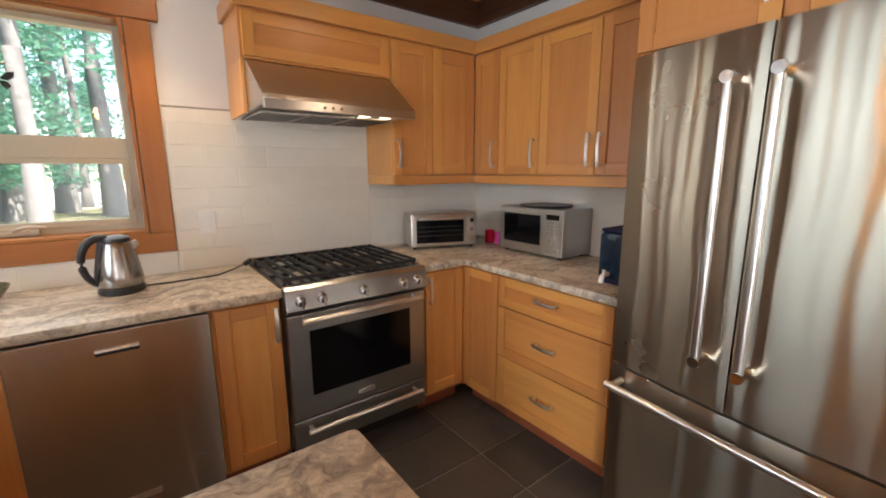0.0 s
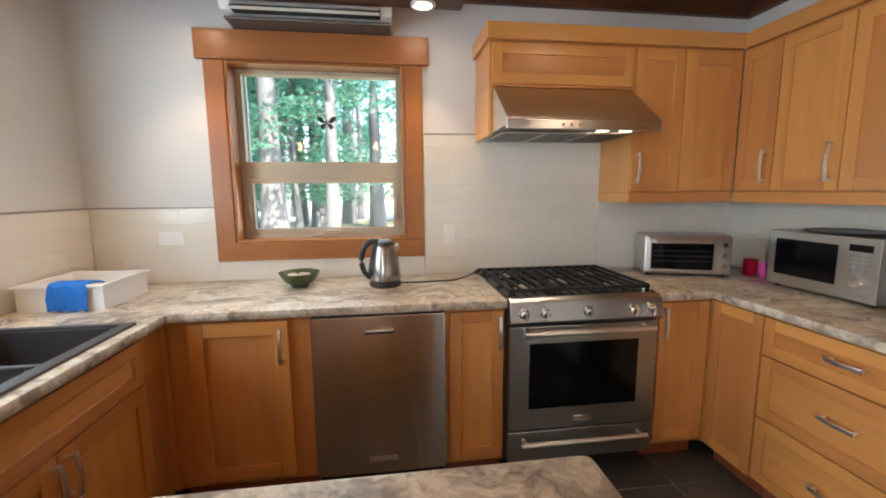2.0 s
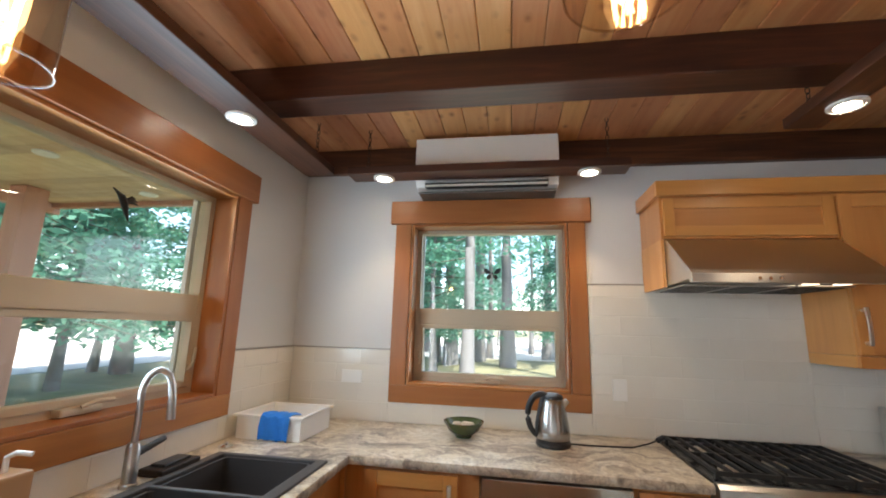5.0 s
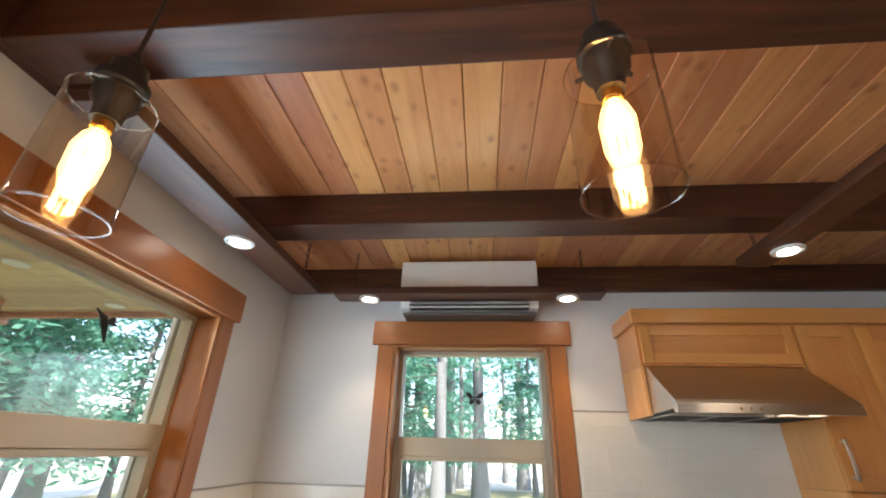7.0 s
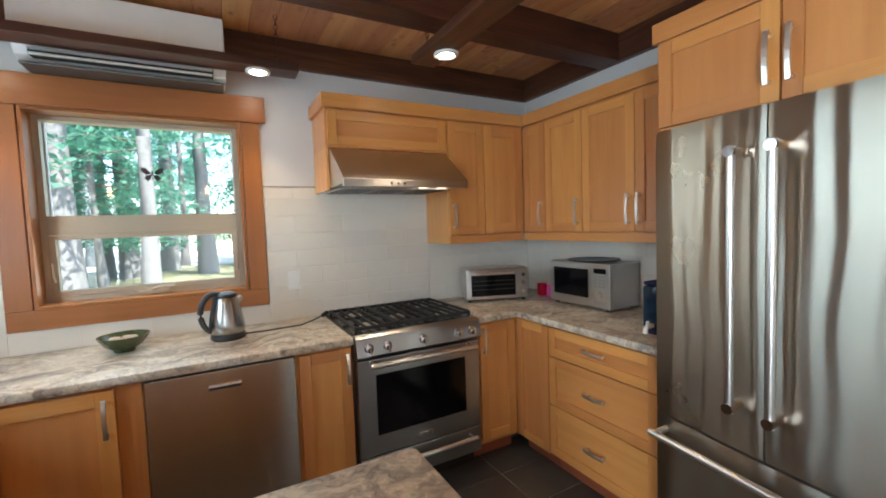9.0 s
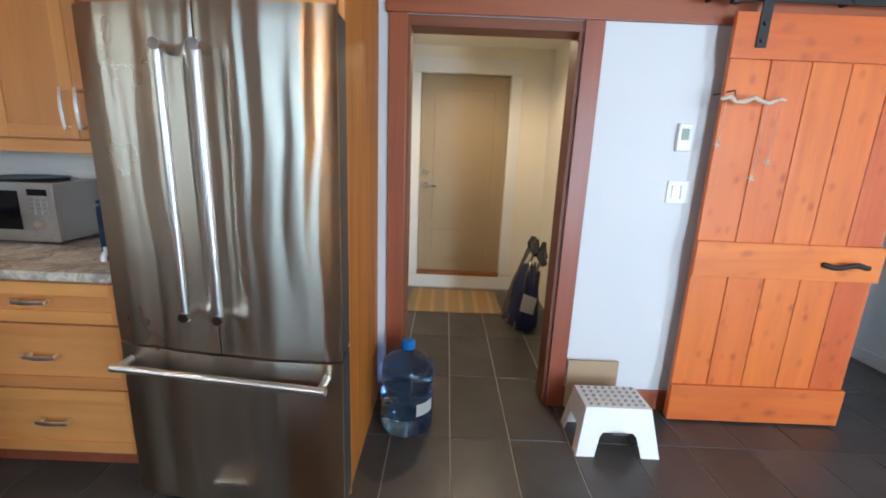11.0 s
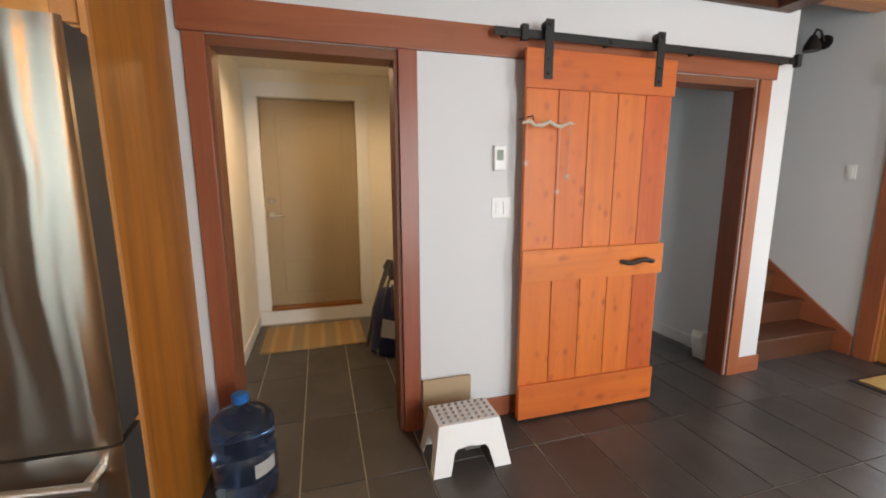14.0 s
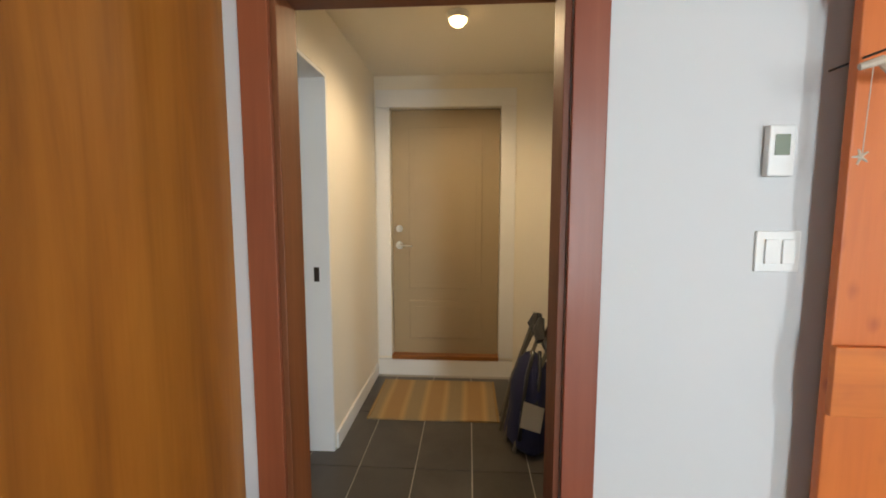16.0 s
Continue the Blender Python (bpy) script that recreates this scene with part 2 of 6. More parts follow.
liner_grey = plain("dark_grey_plastic", (0.045, 0.042, 0.04), 0.45, vary=0.12)
grey_metal = plain("grey_fridge_side", (0.16, 0.155, 0.15), 0.4, metal=0.6, vary=0.08)
sink_stone = plain("charcoal_composite", (0.05, 0.047, 0.048), 0.5, vary=0.25, scale=120, bumps=0.15, bscale=400)
grout = plain("grey_grout", (0.46, 0.44, 0.41), 0.85, vary=0.2, scale=20, bumps=0.3)
tile_grout = plain("white_grout", (0.72, 0.685, 0.615), 0.6, vary=0.05, scale=20, bumps=0.2)
blue_cloth = plain("blue_cloth", (0.01, 0.16, 0.55), 0.85, vary=0.25, scale=25, bumps=0.5, bscale=300)
navy_cloth = plain("navy_canvas", (0.01, 0.014, 0.06), 0.8, vary=0.3, scale=18, bumps=0.4, bscale=300)
blue_plastic = plain("blue_plastic_cap", (0.005, 0.13, 0.42), 0.4, vary=0.1)
red_glaze = plain("red_glaze", (0.42, 0.008, 0.03), 0.15, vary=0.1)
pink_silicone = plain("pink_plastic", (0.8, 0.1, 0.45), 0.35, vary=0.1)
green_glaze = plain("green_glaze", (0.055, 0.075, 0.03), 0.12, vary=0.5, scale=30, bumps=0.05)
tan_box = plain("tan_soap_box", (0.42, 0.24, 0.12), 0.5, vary=0.1)
cream_paper = plain("paper_label", (0.7, 0.68, 0.62), 0.7, vary=0.06)
bleached = plain("bleached_driftwood", (0.55, 0.46, 0.36), 0.8, vary=0.2, scale=40, bumps=0.4, bscale=120)
tan_tube = plain("tan_coated_tube", (0.15, 0.13, 0.10), 0.5, vary=0.15)
alu = plain("dull_aluminium", (0.62, 0.58, 0.5), 0.4, metal=0.8, vary=0.1)
stone_grey = plain("ledge_stone", (0.30, 0.295, 0.28), 0.85, vary=0.3, scale=14, bumps=0.6, bscale=60)
gravel = plain("pale_gravel", (0.50, 0.47, 0.43), 0.95, vary=0.25, scale=30, bumps=0.8, bscale=40)
bark = plain("grey_bark", (0.20, 0.195, 0.20), 0.9, vary=0.4, scale=10, bumps=0.9, bscale=26)
led = glow("led_face", (1.0, 0.87, 0.68), 8.0)
filament = glow("filament", (1.0, 0.70, 0.36), 12.0)
ceiling_glow = glow("hall_lamp_glow", (1.0, 0.66, 0.3), 2.2)
hood_glow = glow("hood_lamp_glow", (1.0, 0.85, 0.6), 0.5)
window_glass = pane_glass("window_glass")
# Clear shade glass; the amber tint carries the bulb's glow.
glow_tinted_glass = pane_glass("glow_tinted_glass", (0.95, 0.87, 0.77, 1), 0.09, 1.0)
BG = Mat("warm_bulb_glow")
ba = BG.n("AddShader")
BG.t.links.new(BG.n("BsdfTransparent", Color=(1.0, 0.86, 0.62, 1)).outputs[0], ba.inputs[0])
BG.t.links.new(BG.n("Emission", Color=(1.0, 0.56, 0.22, 1), Strength=0.5).outputs[0], ba.inputs[1])
BG.t.links.new(ba.outputs[0], BG.t.nodes["Material Output"].inputs[0])
bulb_glow = BG.m
bottle_glass = Mat("blue_polycarbonate").set(color=(0.13, 0.24, 0.44), rough=0.06, trans=0.95, ior=1.33)
navy_glass = Mat("navy_water_tank").set(color=(0.02, 0.055, 0.11), rough=0.08, trans=0.5, ior=1.35)


def slate_tile():
    M = Mat("slate_floor_tile")
    v = M.coords(spread=5.0)
    a = M.noise(v, 3.0, 6, 0.65, 0.4)
    f = M.noise(v, 60.0, 5, 0.6)
    col = M.ramp(a, (0.3, (0.045, 0.041, 0.038)), (0.7, (0.08, 0.073, 0.067)))
    rnd = M.n("ObjectInfo").outputs["Random"]
    col = M.n("HueSaturation", Color=col, Value=M.maprange(rnd, 0.85, 1.15)).outputs[0]
    return M.set(color=col, rough=M.maprange(f, 0.26, 0.44), normal=M.bump(f, 0.12, 0.003))


def glazed_tile():
    M = Mat("glazed_white_wall_tile")
    v = M.coords(spread=4.0)
    a = M.noise(v, 4.0, 3, 0.5)
    wav = M.noise(v, 9.0, 2, 0.4)
    rnd = M.n("ObjectInfo").outputs["Random"]
    col = M.mix(a, (0.70, 0.662, 0.59), (0.75, 0.712, 0.645))
    col = M.n("HueSaturation", Color=col, Value=M.maprange(rnd, 0.965, 1.03)).outputs[0]
    return M.set(color=col, rough=0.16, normal=M.bump(wav, 0.12, 0.02))


def counter_stone():
    """Cream and grey swirled laminate with flowing veins."""
    M = Mat("swirled_stone_worktop")
    v = M.coords(1.0, 1.0, 1.0)
    warp = M.n("TexNoise", Vector=v, Scale=1.6, Detail=5.0, Roughness=0.6)
    vm = M.n("VectorMath")
    vm.operation = 'MULTIPLY_ADD'
    M.put(vm.inputs[0], warp.outputs["Color"])
    M.put(vm.inputs[1], (1.4, 1.4, 1.4))
    M.put(vm.inputs[2], v)
    flow = M.n("Mapping", Vector=vm.outputs[0], Scale=(1.7, 4.2, 2.6), Rotation=(0, 0, radians(35))).outputs[0]
    a = M.noise(flow, 1.5, 8, 0.66, 0.8)
    b = M.noise(flow, 4.0, 8, 0.7, 0.5)
    sp = M.noise(v, 34.0, 6, 0.78, 0.6)
    col = M.ramp(a, (0.34, (0.14, 0.12, 0.105)), (0.43, (0.40, 0.335, 0.265)), (0.52, (0.65, 0.575, 0.45)), (0.64, (0.77, 0.735, 0.655)))
    col = M.mix(M.ramp(b, (0.52, (0, 0, 0)), (0.70, (0.8, 0.8, 0.8))), col, (0.27, 0.24, 0.22))
    col = M.mix(M.ramp(sp, (0.50, (0, 0, 0)), (0.66, (0.62, 0.62, 0.62))), col, (0.24, 0.185, 0.135))
    return M.set(color=col, rough=M.maprange(b, 0.3, 0.42), normal=M.bump(sp, 0.03, 0.001), coat=0.12, coatr=0.12)


def straw_mat():
    M = Mat("striped_straw")
    v = M.coords()
    w = M.n("TexWave", Vector=M.n("Mapping", Vector=v, Scale=(1, 1, 1)).outputs[0], Scale=1.15, Distortion=0.3, Detail=1.0)
    w.bands_direction = 'Y'
    f = M.noise(M.coords(200, 30, 30), 1.0, 3)
    col = M.ramp(w.outputs["Fac"], (0.2, (0.30, 0.17, 0.065)), (0.5, (0.44, 0.28, 0.115)), (0.85, (0.22, 0.17, 0.1)))
    return M.set(color=M.mix(M.maprange(f, 0, 0.5), col, (0.42, 0.29, 0.14)), rough=0.85, normal=M.bump(f, 0.5, 0.003))


def leafy(name, lo, hi):
    M = Mat(name)
    rnd = M.n("NewGeometry").outputs["Random Per Island"]
    col = M.mix(rnd, lo, hi)
    tr = M.n("BsdfTranslucent", Color=col)
    mx = M.n("MixShader", Fac=0.6)
    M.set(color=col, rough=0.6)
    M.t.links.new(M.b.outputs[0], mx.inputs[1])
    M.t.links.new(tr.outputs[0], mx.inputs[2])
    M.t.links.new(mx.outputs[0], M.t.nodes["Material Output"].inputs[0])
    return M.m


slate = slate_tile()
glaze = glazed_tile()
stone_top = counter_stone()
straw = straw_mat()
coir = plain("coir_mat", (0.46, 0.29, 0.10), 0.95, vary=0.25, scale=60, bumps=0.9, bscale=260)
leaf_green = leafy("conifer_leaf", (0.08, 0.22, 0.19), (0.14, 0.34, 0.29))
leaf_light = leafy("broad_leaf", (0.08, 0.24, 0.18), (0.16, 0.39, 0.28))
forest_floor = plain("forest_floor", (0.20, 0.19, 0.11), 0.95, vary=0.5, scale=2.5, bumps=0.9, bscale=12)


# ---- building blocks ----
def box(bm, x0, x1, y0, y1, z0, z1):
    r = bmesh.ops.create_cube(bm, size=1.0)
    m = Matrix.Translation(((x0 + x1) / 2, (y0 + y1) / 2, (z0 + z1) / 2)) @ Matrix.Diagonal((abs(x1 - x0), abs(y1 - y0), abs(z1 - z0), 1))
    bmesh.ops.transform(bm, matrix=m, verts=r["verts"])
    return r["verts"]


def rod(bm, a, b, r0, r1=None, seg=12):
    a, b = Vector(a), Vector(b)
    d = b - a
    r = bmesh.ops.create_cone(bm, cap_ends=True, segments=seg, radius1=r0, radius2=r0 if r1 is None else r1, depth=d.length)
    m = Matrix.Translation((a + b) / 2) @ d.to_track_quat('Z', 'Y').to_matrix().to_4x4()
    bmesh.ops.transform(bm, matrix=m, verts=r["verts"])
    return r["verts"]


def tube(bm, pts, r, seg=8):
    """A round bar along a line of points."""
    pts = [Vector(p) for p in pts]
    rings = []
    for i, p in enumerate(pts):
        d = (pts[min(i + 1, len(pts) - 1)] - pts[max(i - 1, 0)]).normalized()
        q = d.to_track_quat('Z', 'Y')
        rr = r[i] if isinstance(r, (list, tuple)) else r
        rings.append([bm.verts.new(p + q @ Vector((rr * math.cos(k * math.tau / seg), rr * math.sin(k * math.tau / seg), 0))) for k in range(seg)])
    for a, b in zip(rings, rings[1:]):
        for k in range(seg):
            bm.faces.new((a[k], a[(k + 1) % seg], b[(k + 1) % seg], b[k]))
    bm.faces.new(rings[0][::-1])
    bm.faces.new(rings[-1])


def lathe(bm, profile, seg=32, at=(0, 0, 0)):
    """A turned shape from (radius, height) pairs."""
    rings = []
    for r, z in profile:
        rings.append([bm.verts.new((at[0] + r * math.cos(k * math.tau / seg), at[1] + r * math.sin(k * math.tau / seg), at[2] + z)) for k in range(seg)])
    for a, b in zip(rings, rings[1:]):
        for k in range(seg):
            bm.faces.new((a[k], a[(k + 1) % seg], b[(k + 1) % seg], b[k]))
    for ring in (rings[0], rings[-1]):
        if (ring[0].co - ring[seg // 2].co).length > 1e-4:
            bm.faces.new(ring)


def extrude_y(bm, outline, y0, y1):
    """A flat outline of (x, z) pairs, drawn out along y."""
    a = [bm.verts.new((x, y0, z)) for x, z in outline]
    b = [bm.verts.new((x, y1, z)) for x, z in outline]
    n = len(outline)
    for k in range(n):
        bm.faces.new((a[k], a[(k + 1) % n], b[(k + 1) % n], b[k]))
    bm.faces.new(a[::-1])
    bm.faces.new(b)


def extrude_x(bm, outline, x0, x1):
    """A flat outline of (y, z) pairs, drawn out along x."""
    a = [bm.verts.new((x0, y, z)) for y, z in outline]
    b = [bm.verts.new((x1, y, z)) for y, z in outline]
    n = len(outline)
    for k in range(n):
        bm.faces.new((a[k], a[(k + 1) % n], b[(k + 1) % n], b[k]))
    bm.faces.new(a[::-1])
    bm.faces.new(b)


def extrude_z(bm, outline, z0, z1):
    """A flat outline of (x, y) pairs, drawn out along z."""
    a = [bm.verts.new((x, y, z0)) for x, y in outline]
    b = [bm.verts.new((x, y, z1)) for x, y in outline]
    n = len(outline)
    for k in range(n):
        bm.faces.new((a[k], a[(k + 1) % n], b[(k + 1) % n], b[k]))
    bm.faces.new(a[::-1])
    bm.faces.new(b)


def bevelled(bm, w, seg=2):
    bmesh.ops.remove_doubles(bm, verts=bm.verts, dist=1e-6)
    edges = [e for e in bm.edges if len(e.link_faces) == 2 and e.calc_face_angle(0) > 0.6]
    bmesh.ops.bevel(bm, geom=edges, offset=w, segments=seg, profile=0.6, affect='EDGES', clamp_overlap=True)


ORIGIN = {}
BRUSHED = (steel_fridge, steel_dw, steel_hood)


def thing(name, at, label, category, group="", kind=""):
    ob = new(name)
    ob.empty_display_size = 0.1
    ob.location = at
    ORIGIN[ob] = Vector(at)
    return tagged(ob, label, category, group, kind)


def part(name, bm, material, parent=None, label="", bev=0.0, smooth=False, seg=2):
    """One mesh object, built at its place in the world, under a thing or a part."""
    if bev:
        bevelled(bm, bev, seg)
    bmesh.ops.recalc_face_normals(bm, faces=bm.faces)
    o = ORIGIN.get(parent, Vector((0, 0, 0)))
    bmesh.ops.translate(bm, verts=bm.verts, vec=-o)
    me = bpy.data.meshes.new(name)
    bm.to_mesh(me)
    bm.free()
    if smooth:
        for p in me.polygons:
            p.use_smooth = True
        me.set_sharp_from_angle(angle=radians(38))
    if material in BRUSHED:
        uv = me.uv_layers.new(name="brushing")
        for l in me.loops:
            co = me.vertices[l.vertex_index].co
            uv.data[l.index].uv = (co.z, co.x + co.y)
    me.materials.append(material)
    ob = new(name, me)
    if parent is not None:
        ob.parent = parent
        ORIGIN[ob] = o
    if label:
        tagged(ob, label)
    return ob


def solid(name, bm, material, label, category, kind="", bev=0.0, smooth=False, group=""):
    """A thing of one mesh: its origin lies at its base."""
    if bev:
        bevelled(bm, bev)
    bmesh.ops.recalc_face_normals(bm, faces=bm.faces)
    lo = Vector([min(v.co[i] for v in bm.verts) for i in range(3)])
    hi = Vector([max(v.co[i] for v in bm.verts) for i in range(3)])
    o = Vector(((lo.x + hi.x) / 2, (lo.y + hi.y) / 2, lo.z))
    bmesh.ops.translate(bm, verts=bm.verts, vec=-o)
    me = bpy.data.meshes.new(name)
    bm.to_mesh(me)
    bm.free()
    if smooth:
        for p in me.polygons:
            p.use_smooth = True
        me.set_sharp_from_angle(angle=radians(38))
    me.materials.append(material)
    ob = new(name, me)
    ob.location = o
    ORIGIN[ob] = o
    return tagged(ob, label, category, group, kind)


def boxes(*dims):
    bm = bmesh.new()
    for d in dims:
        box(bm, *d)
    return bm


class Side:
    """A wall side: u runs to the right as seen from the room, d outwards into the room."""

    def __init__(self, origin, u, d):
        self.o, self.u, self.d = Vector(origin), Vector(u), Vector(d)

    def at(self, u, d, z):
        return self.o + self.u * u + self.d * d + Vector((0, 0, z))

    def box(self, bm, u0, u1, d0, d1, z0, z1):
        a, b = self.at(u0, d0, z0), self.at(u1, d1, z1)
        return box(bm, min(a.x, b.x), max(a.x, b.x), min(a.y, b.y), max(a.y, b.y), z0, z1)


BACK = Side((0, 0, 0), (1, 0, 0), (0, -1, 0))
RIGHT = Side((0, 0, 0), (0, -1, 0), (-1, 0, 0))
LEFT = Side((0, 0, 0), (0, 1, 0), (1, 0, 0))

# ---- the large structure ----
YB, XL, XR, YE = 0.655, -2.14, 1.735, -6.5
BACKW = Side((0, YB, 0), (1, 0, 0), (0, -1, 0))
LEFTW = Side((XL, 0, 0), (0, 1, 0), (1, 0, 0))
RIGHTW = Side((XR, 0, 0), (0, -1, 0), (-1, 0, 0))
ENTRYW = Side((0, YE, 0), (-1, 0, 0), (0, 1, 0))
ZC = 2.635


def wall(name, dims, label, material=None):
    bm = boxes(*dims)
    return solid(name, bm, material or paint, label, "wall", "structure")


wall("wall_north", [(-2.32, -1.385, YB, 0.83, -0.1, ZC), (-0.43, 1.88, YB, 0.83, -0.1, ZC), (-1.385, -0.43, YB, 0.83, -0.1, 1.13),
                    (-1.385, -0.43, YB, 0.83, 2.118, ZC)], "warm white painted wall behind the range with a window")
# The two narrow south openings are unseen, added to admit fill light.
wall("wall_west", [(-2.32, XL, -0.05, YB, -0.1, ZC), (-2.32, XL, -2.4, -1.15, -0.1, ZC), (-2.32, XL, YE, -6.0, -0.1, ZC), (-2.32, XL, -6.0, -2.4, -0.1, 0.25), (-2.32, XL, -6.0, -2.4, 2.35, ZC), (-2.32, XL, -3.55, -2.4, 0.25, 2.35), (-2.32, XL, -5.35, -4.05, 0.25, 2.35), (-2.32, XL, -6.0, -5.73, 0.25, 2.35), (-2.32, XL, -1.15, -0.05, -0.1, 1.13),
                   (-2.32, XL, -1.15, -0.05, 2.10, ZC)], "warm white painted wall over the sink with a wide window")
wall("wall_east", [(XR, 1.88, -1.985, YB, -0.1, ZC), (XR, 1.88, -2.833, -1.985, 2.049, ZC), (XR, 1.88, -4.25, -2.833, -0.1, ZC),
                   (XR, 1.88, -5.2, -4.25, 2.049, ZC), (XR, 1.88, -5.5, -5.2, -0.1, ZC)], "white painted wall with the hall and closet openings")
wall("wall_south", [(1.58, 6.2, YE - 0.16, YE, -0.1, 5.0), (-2.32, 0.55, YE - 0.16, YE, -0.1, ZC), (0.55, 1.58, YE - 0.16, YE, 2.06, ZC),
                    (0.55, 1.58, YE - 0.16, YE, -0.1, -0.03)], "warm white painted wall around the glazed front door")
wall("wall_hall_left", [(2.75, 4.0, -1.80, -1.65, -0.1, 2.41), (1.88, 2.75, -1.80, -1.65, 2.08, 2.41), (1.88, 1.95, -1.80, -1.65, -0.1, 2.08)],
     "cream painted hall wall with a plain doorway", paint_hall)
wall("wall_hall_right", [(1.88, 4.0, -3.32, -3.20, -0.1, 2.41)], "cream painted hall wall", paint_hall)
wall("wall_hall_end", [(3.86, 4.0, -1.65, -1.925, -0.1, 2.41), (3.86, 4.0, -3.2, -2.80, -0.1, 2.41), (3.86, 4.0, -2.80, -1.925, 2.165, 2.41),
                       (3.95, 4.0, -2.80, -1.925, -0.1, 2.165)], "cream painted wall at the end of the hall", paint_hall)
wall("wall_side_room", [(1.88, 3.2, -0.6, -0.5, -0.1, 2.41), (3.1, 3.2, -1.65, -0.6, -0.1, 2.41)], "cream painted wall of the room off the hall", paint_hall)
wall("wall_closet", [(1.88, 3.4, -3.55, -3.45, -0.1, 2.5), (3.3, 3.4, -5.40, -3.55, -0.1, 2.5), (1.88, 6.0, -5.50, -5.40, -0.1, 5.0)], "white painted closet wall beside the stairs", paint_closet_lit)
solid("ceiling_hall", boxes((1.88, 4.0, -3.32, -0.5, 2.41, 2.47)), paint_hall, "cream painted hall ceiling", "ceiling", "structure")
solid("ceiling_closet", boxes((1.88, 3.4, -5.40, -3.45, 2.5, 2.56)), paint, "white closet ceiling", "ceiling", "structure")
solid("ceiling_stairs", boxes((XR, 6.2, -6.66, -5.40, 5.0, 5.1), (6.0, 6.2, -6.5, -5.4, 0, 5.0), (XR, XR + 0.12, -6.5, -5.5, 2.64, 5.0)), paint, "white stairwell ceiling high above", "ceiling", "structure")

bm = bmesh.new()
k = 0
x = -2.22
while x < 1.85:
    box(bm, x + 0.001, x + 0.132, YE, YB, ZC + 0.001 * (k % 3), ZC + 0.022)
    x += 0.133
    k += 1
bevelled(bm, 0.004, 1)
solid("ceiling", bm, plank_y, "knotty honey pine tongue and groove ceiling planks", "ceiling", "structure")
solid("roof", boxes((-2.4, 1.9, YE - 0.2, 0.9, 2.66, 2.8)), dark_gap, "dark roof deck over the ceiling planks", "roof", "structure")


def beam(name, x0, x1, y0, y1, z0, z1, material, label):
    return solid(name, boxes((x0, x1, y0, y1, z0, z1)), material, label, "beam", "structure", bev=0.006)


BX0, BX1 = XL + 0.05, XR - 0.045
beam("beam_north", XL, XR, 0.615, YB, 2.465, ZC, beam_x, "dark stained timber beam along the range wall")
beam("beam_west", XL, BX0, YE, 0.615, 2.465, ZC, beam_y, "dark stained timber beam along the sink wall")
beam("beam_east", BX1, XR, -5.4, 0.615, 2.465, ZC, beam_y, "dark stained timber beam along the fridge wall")
for k, y in enumerate((-0.22, -1.24, -2.26, -3.28, -4.30, -5.32)):
    beam("ceiling_beam", BX0, BX1, y - 0.08, y + 0.08, 2.465, ZC, beam_x, "dark stained timber ceiling beam with visible grain")

# floor bed and thresholds
solid("floor", boxes((-2.32, 4.0, -6.66, 0.83, -0.1, -0.005)), grout, "dark slate tile floor with grey grout joints", "floor", "structure")

# counters, cut as cells so that the sink opening goes through


def slab(xs, ys, full, z0, z1):
    """A slab of the grid cells for which full(x, y) holds at their middle."""
    bm = bmesh.new()
    verts = {}
    for i in range(len(xs) - 1):
        for j in range(len(ys) - 1):
            if not full((xs[i] + xs[i + 1]) / 2, (ys[j] + ys[j + 1]) / 2):
                continue
            vs = []
            for a, b in ((i, j), (i + 1, j), (i + 1, j + 1), (i, j + 1)):
                if (a, b) not in verts:
                    verts[a, b] = bm.verts.new((xs[a], ys[b], z1))
                vs.append(verts[a, b])
            bm.faces.new(vs)
    r = bmesh.ops.extrude_face_region(bm, geom=list(bm.faces))
    low = [g for g in r["geom"] if isinstance(g, bmesh.types.BMVert)]
    bmesh.ops.translate(bm, verts=low, vec=(0, 0, z0 - z1))
    bmesh.ops.recalc_face_normals(bm, faces=bm.faces)
    bmesh.ops.dissolve_limit(bm, angle_limit=0.01, verts=bm.verts, edges=bm.edges)
    return bm


PX1, PY0, PY1 = -0.173, -1.77, -1.135
u_shape = slab([XL, -1.97, -1.53, -1.46, PX1, 0.0], [PY0, PY1, -0.90, -0.16, -0.025, YB - 0.001],
               lambda x, y: (y < PY1 and x < PX1) or (y > -0.025) or (x < -1.46 and not (-1.97 < x < -1.53 and -0.90 < y < -0.16)), 0.877, 0.917)
corner = [e for e in u_shape.edges if abs(e.verts[0].co.x - PX1) < 1e-4 and abs(e.verts[1].co.x - PX1) < 1e-4 and abs(e.verts[0].co.z - e.verts[1].co.z) > 0.01]
bmesh.ops.bevel(u_shape, geom=corner, offset=0.02, segments=4, profile=0.5, affect='EDGES')
solid("kitchen_worktop", u_shape, stone_top, "cream and grey swirled stone worktop with rolled edge", "worktop", bev=0.012, smooth=True)
l_shape = slab([0.764, 1.05, XR - 0.001], [-1.0, -0.025, YB - 0.001], lambda x, y: y > -0.025 or x > 1.05, 0.877, 0.917)
solid("kitchen_worktop", l_shape, stone_top, "cream and grey swirled stone worktop in the range corner", "worktop", bev=0.012, smooth=True)

# ---- windows ----


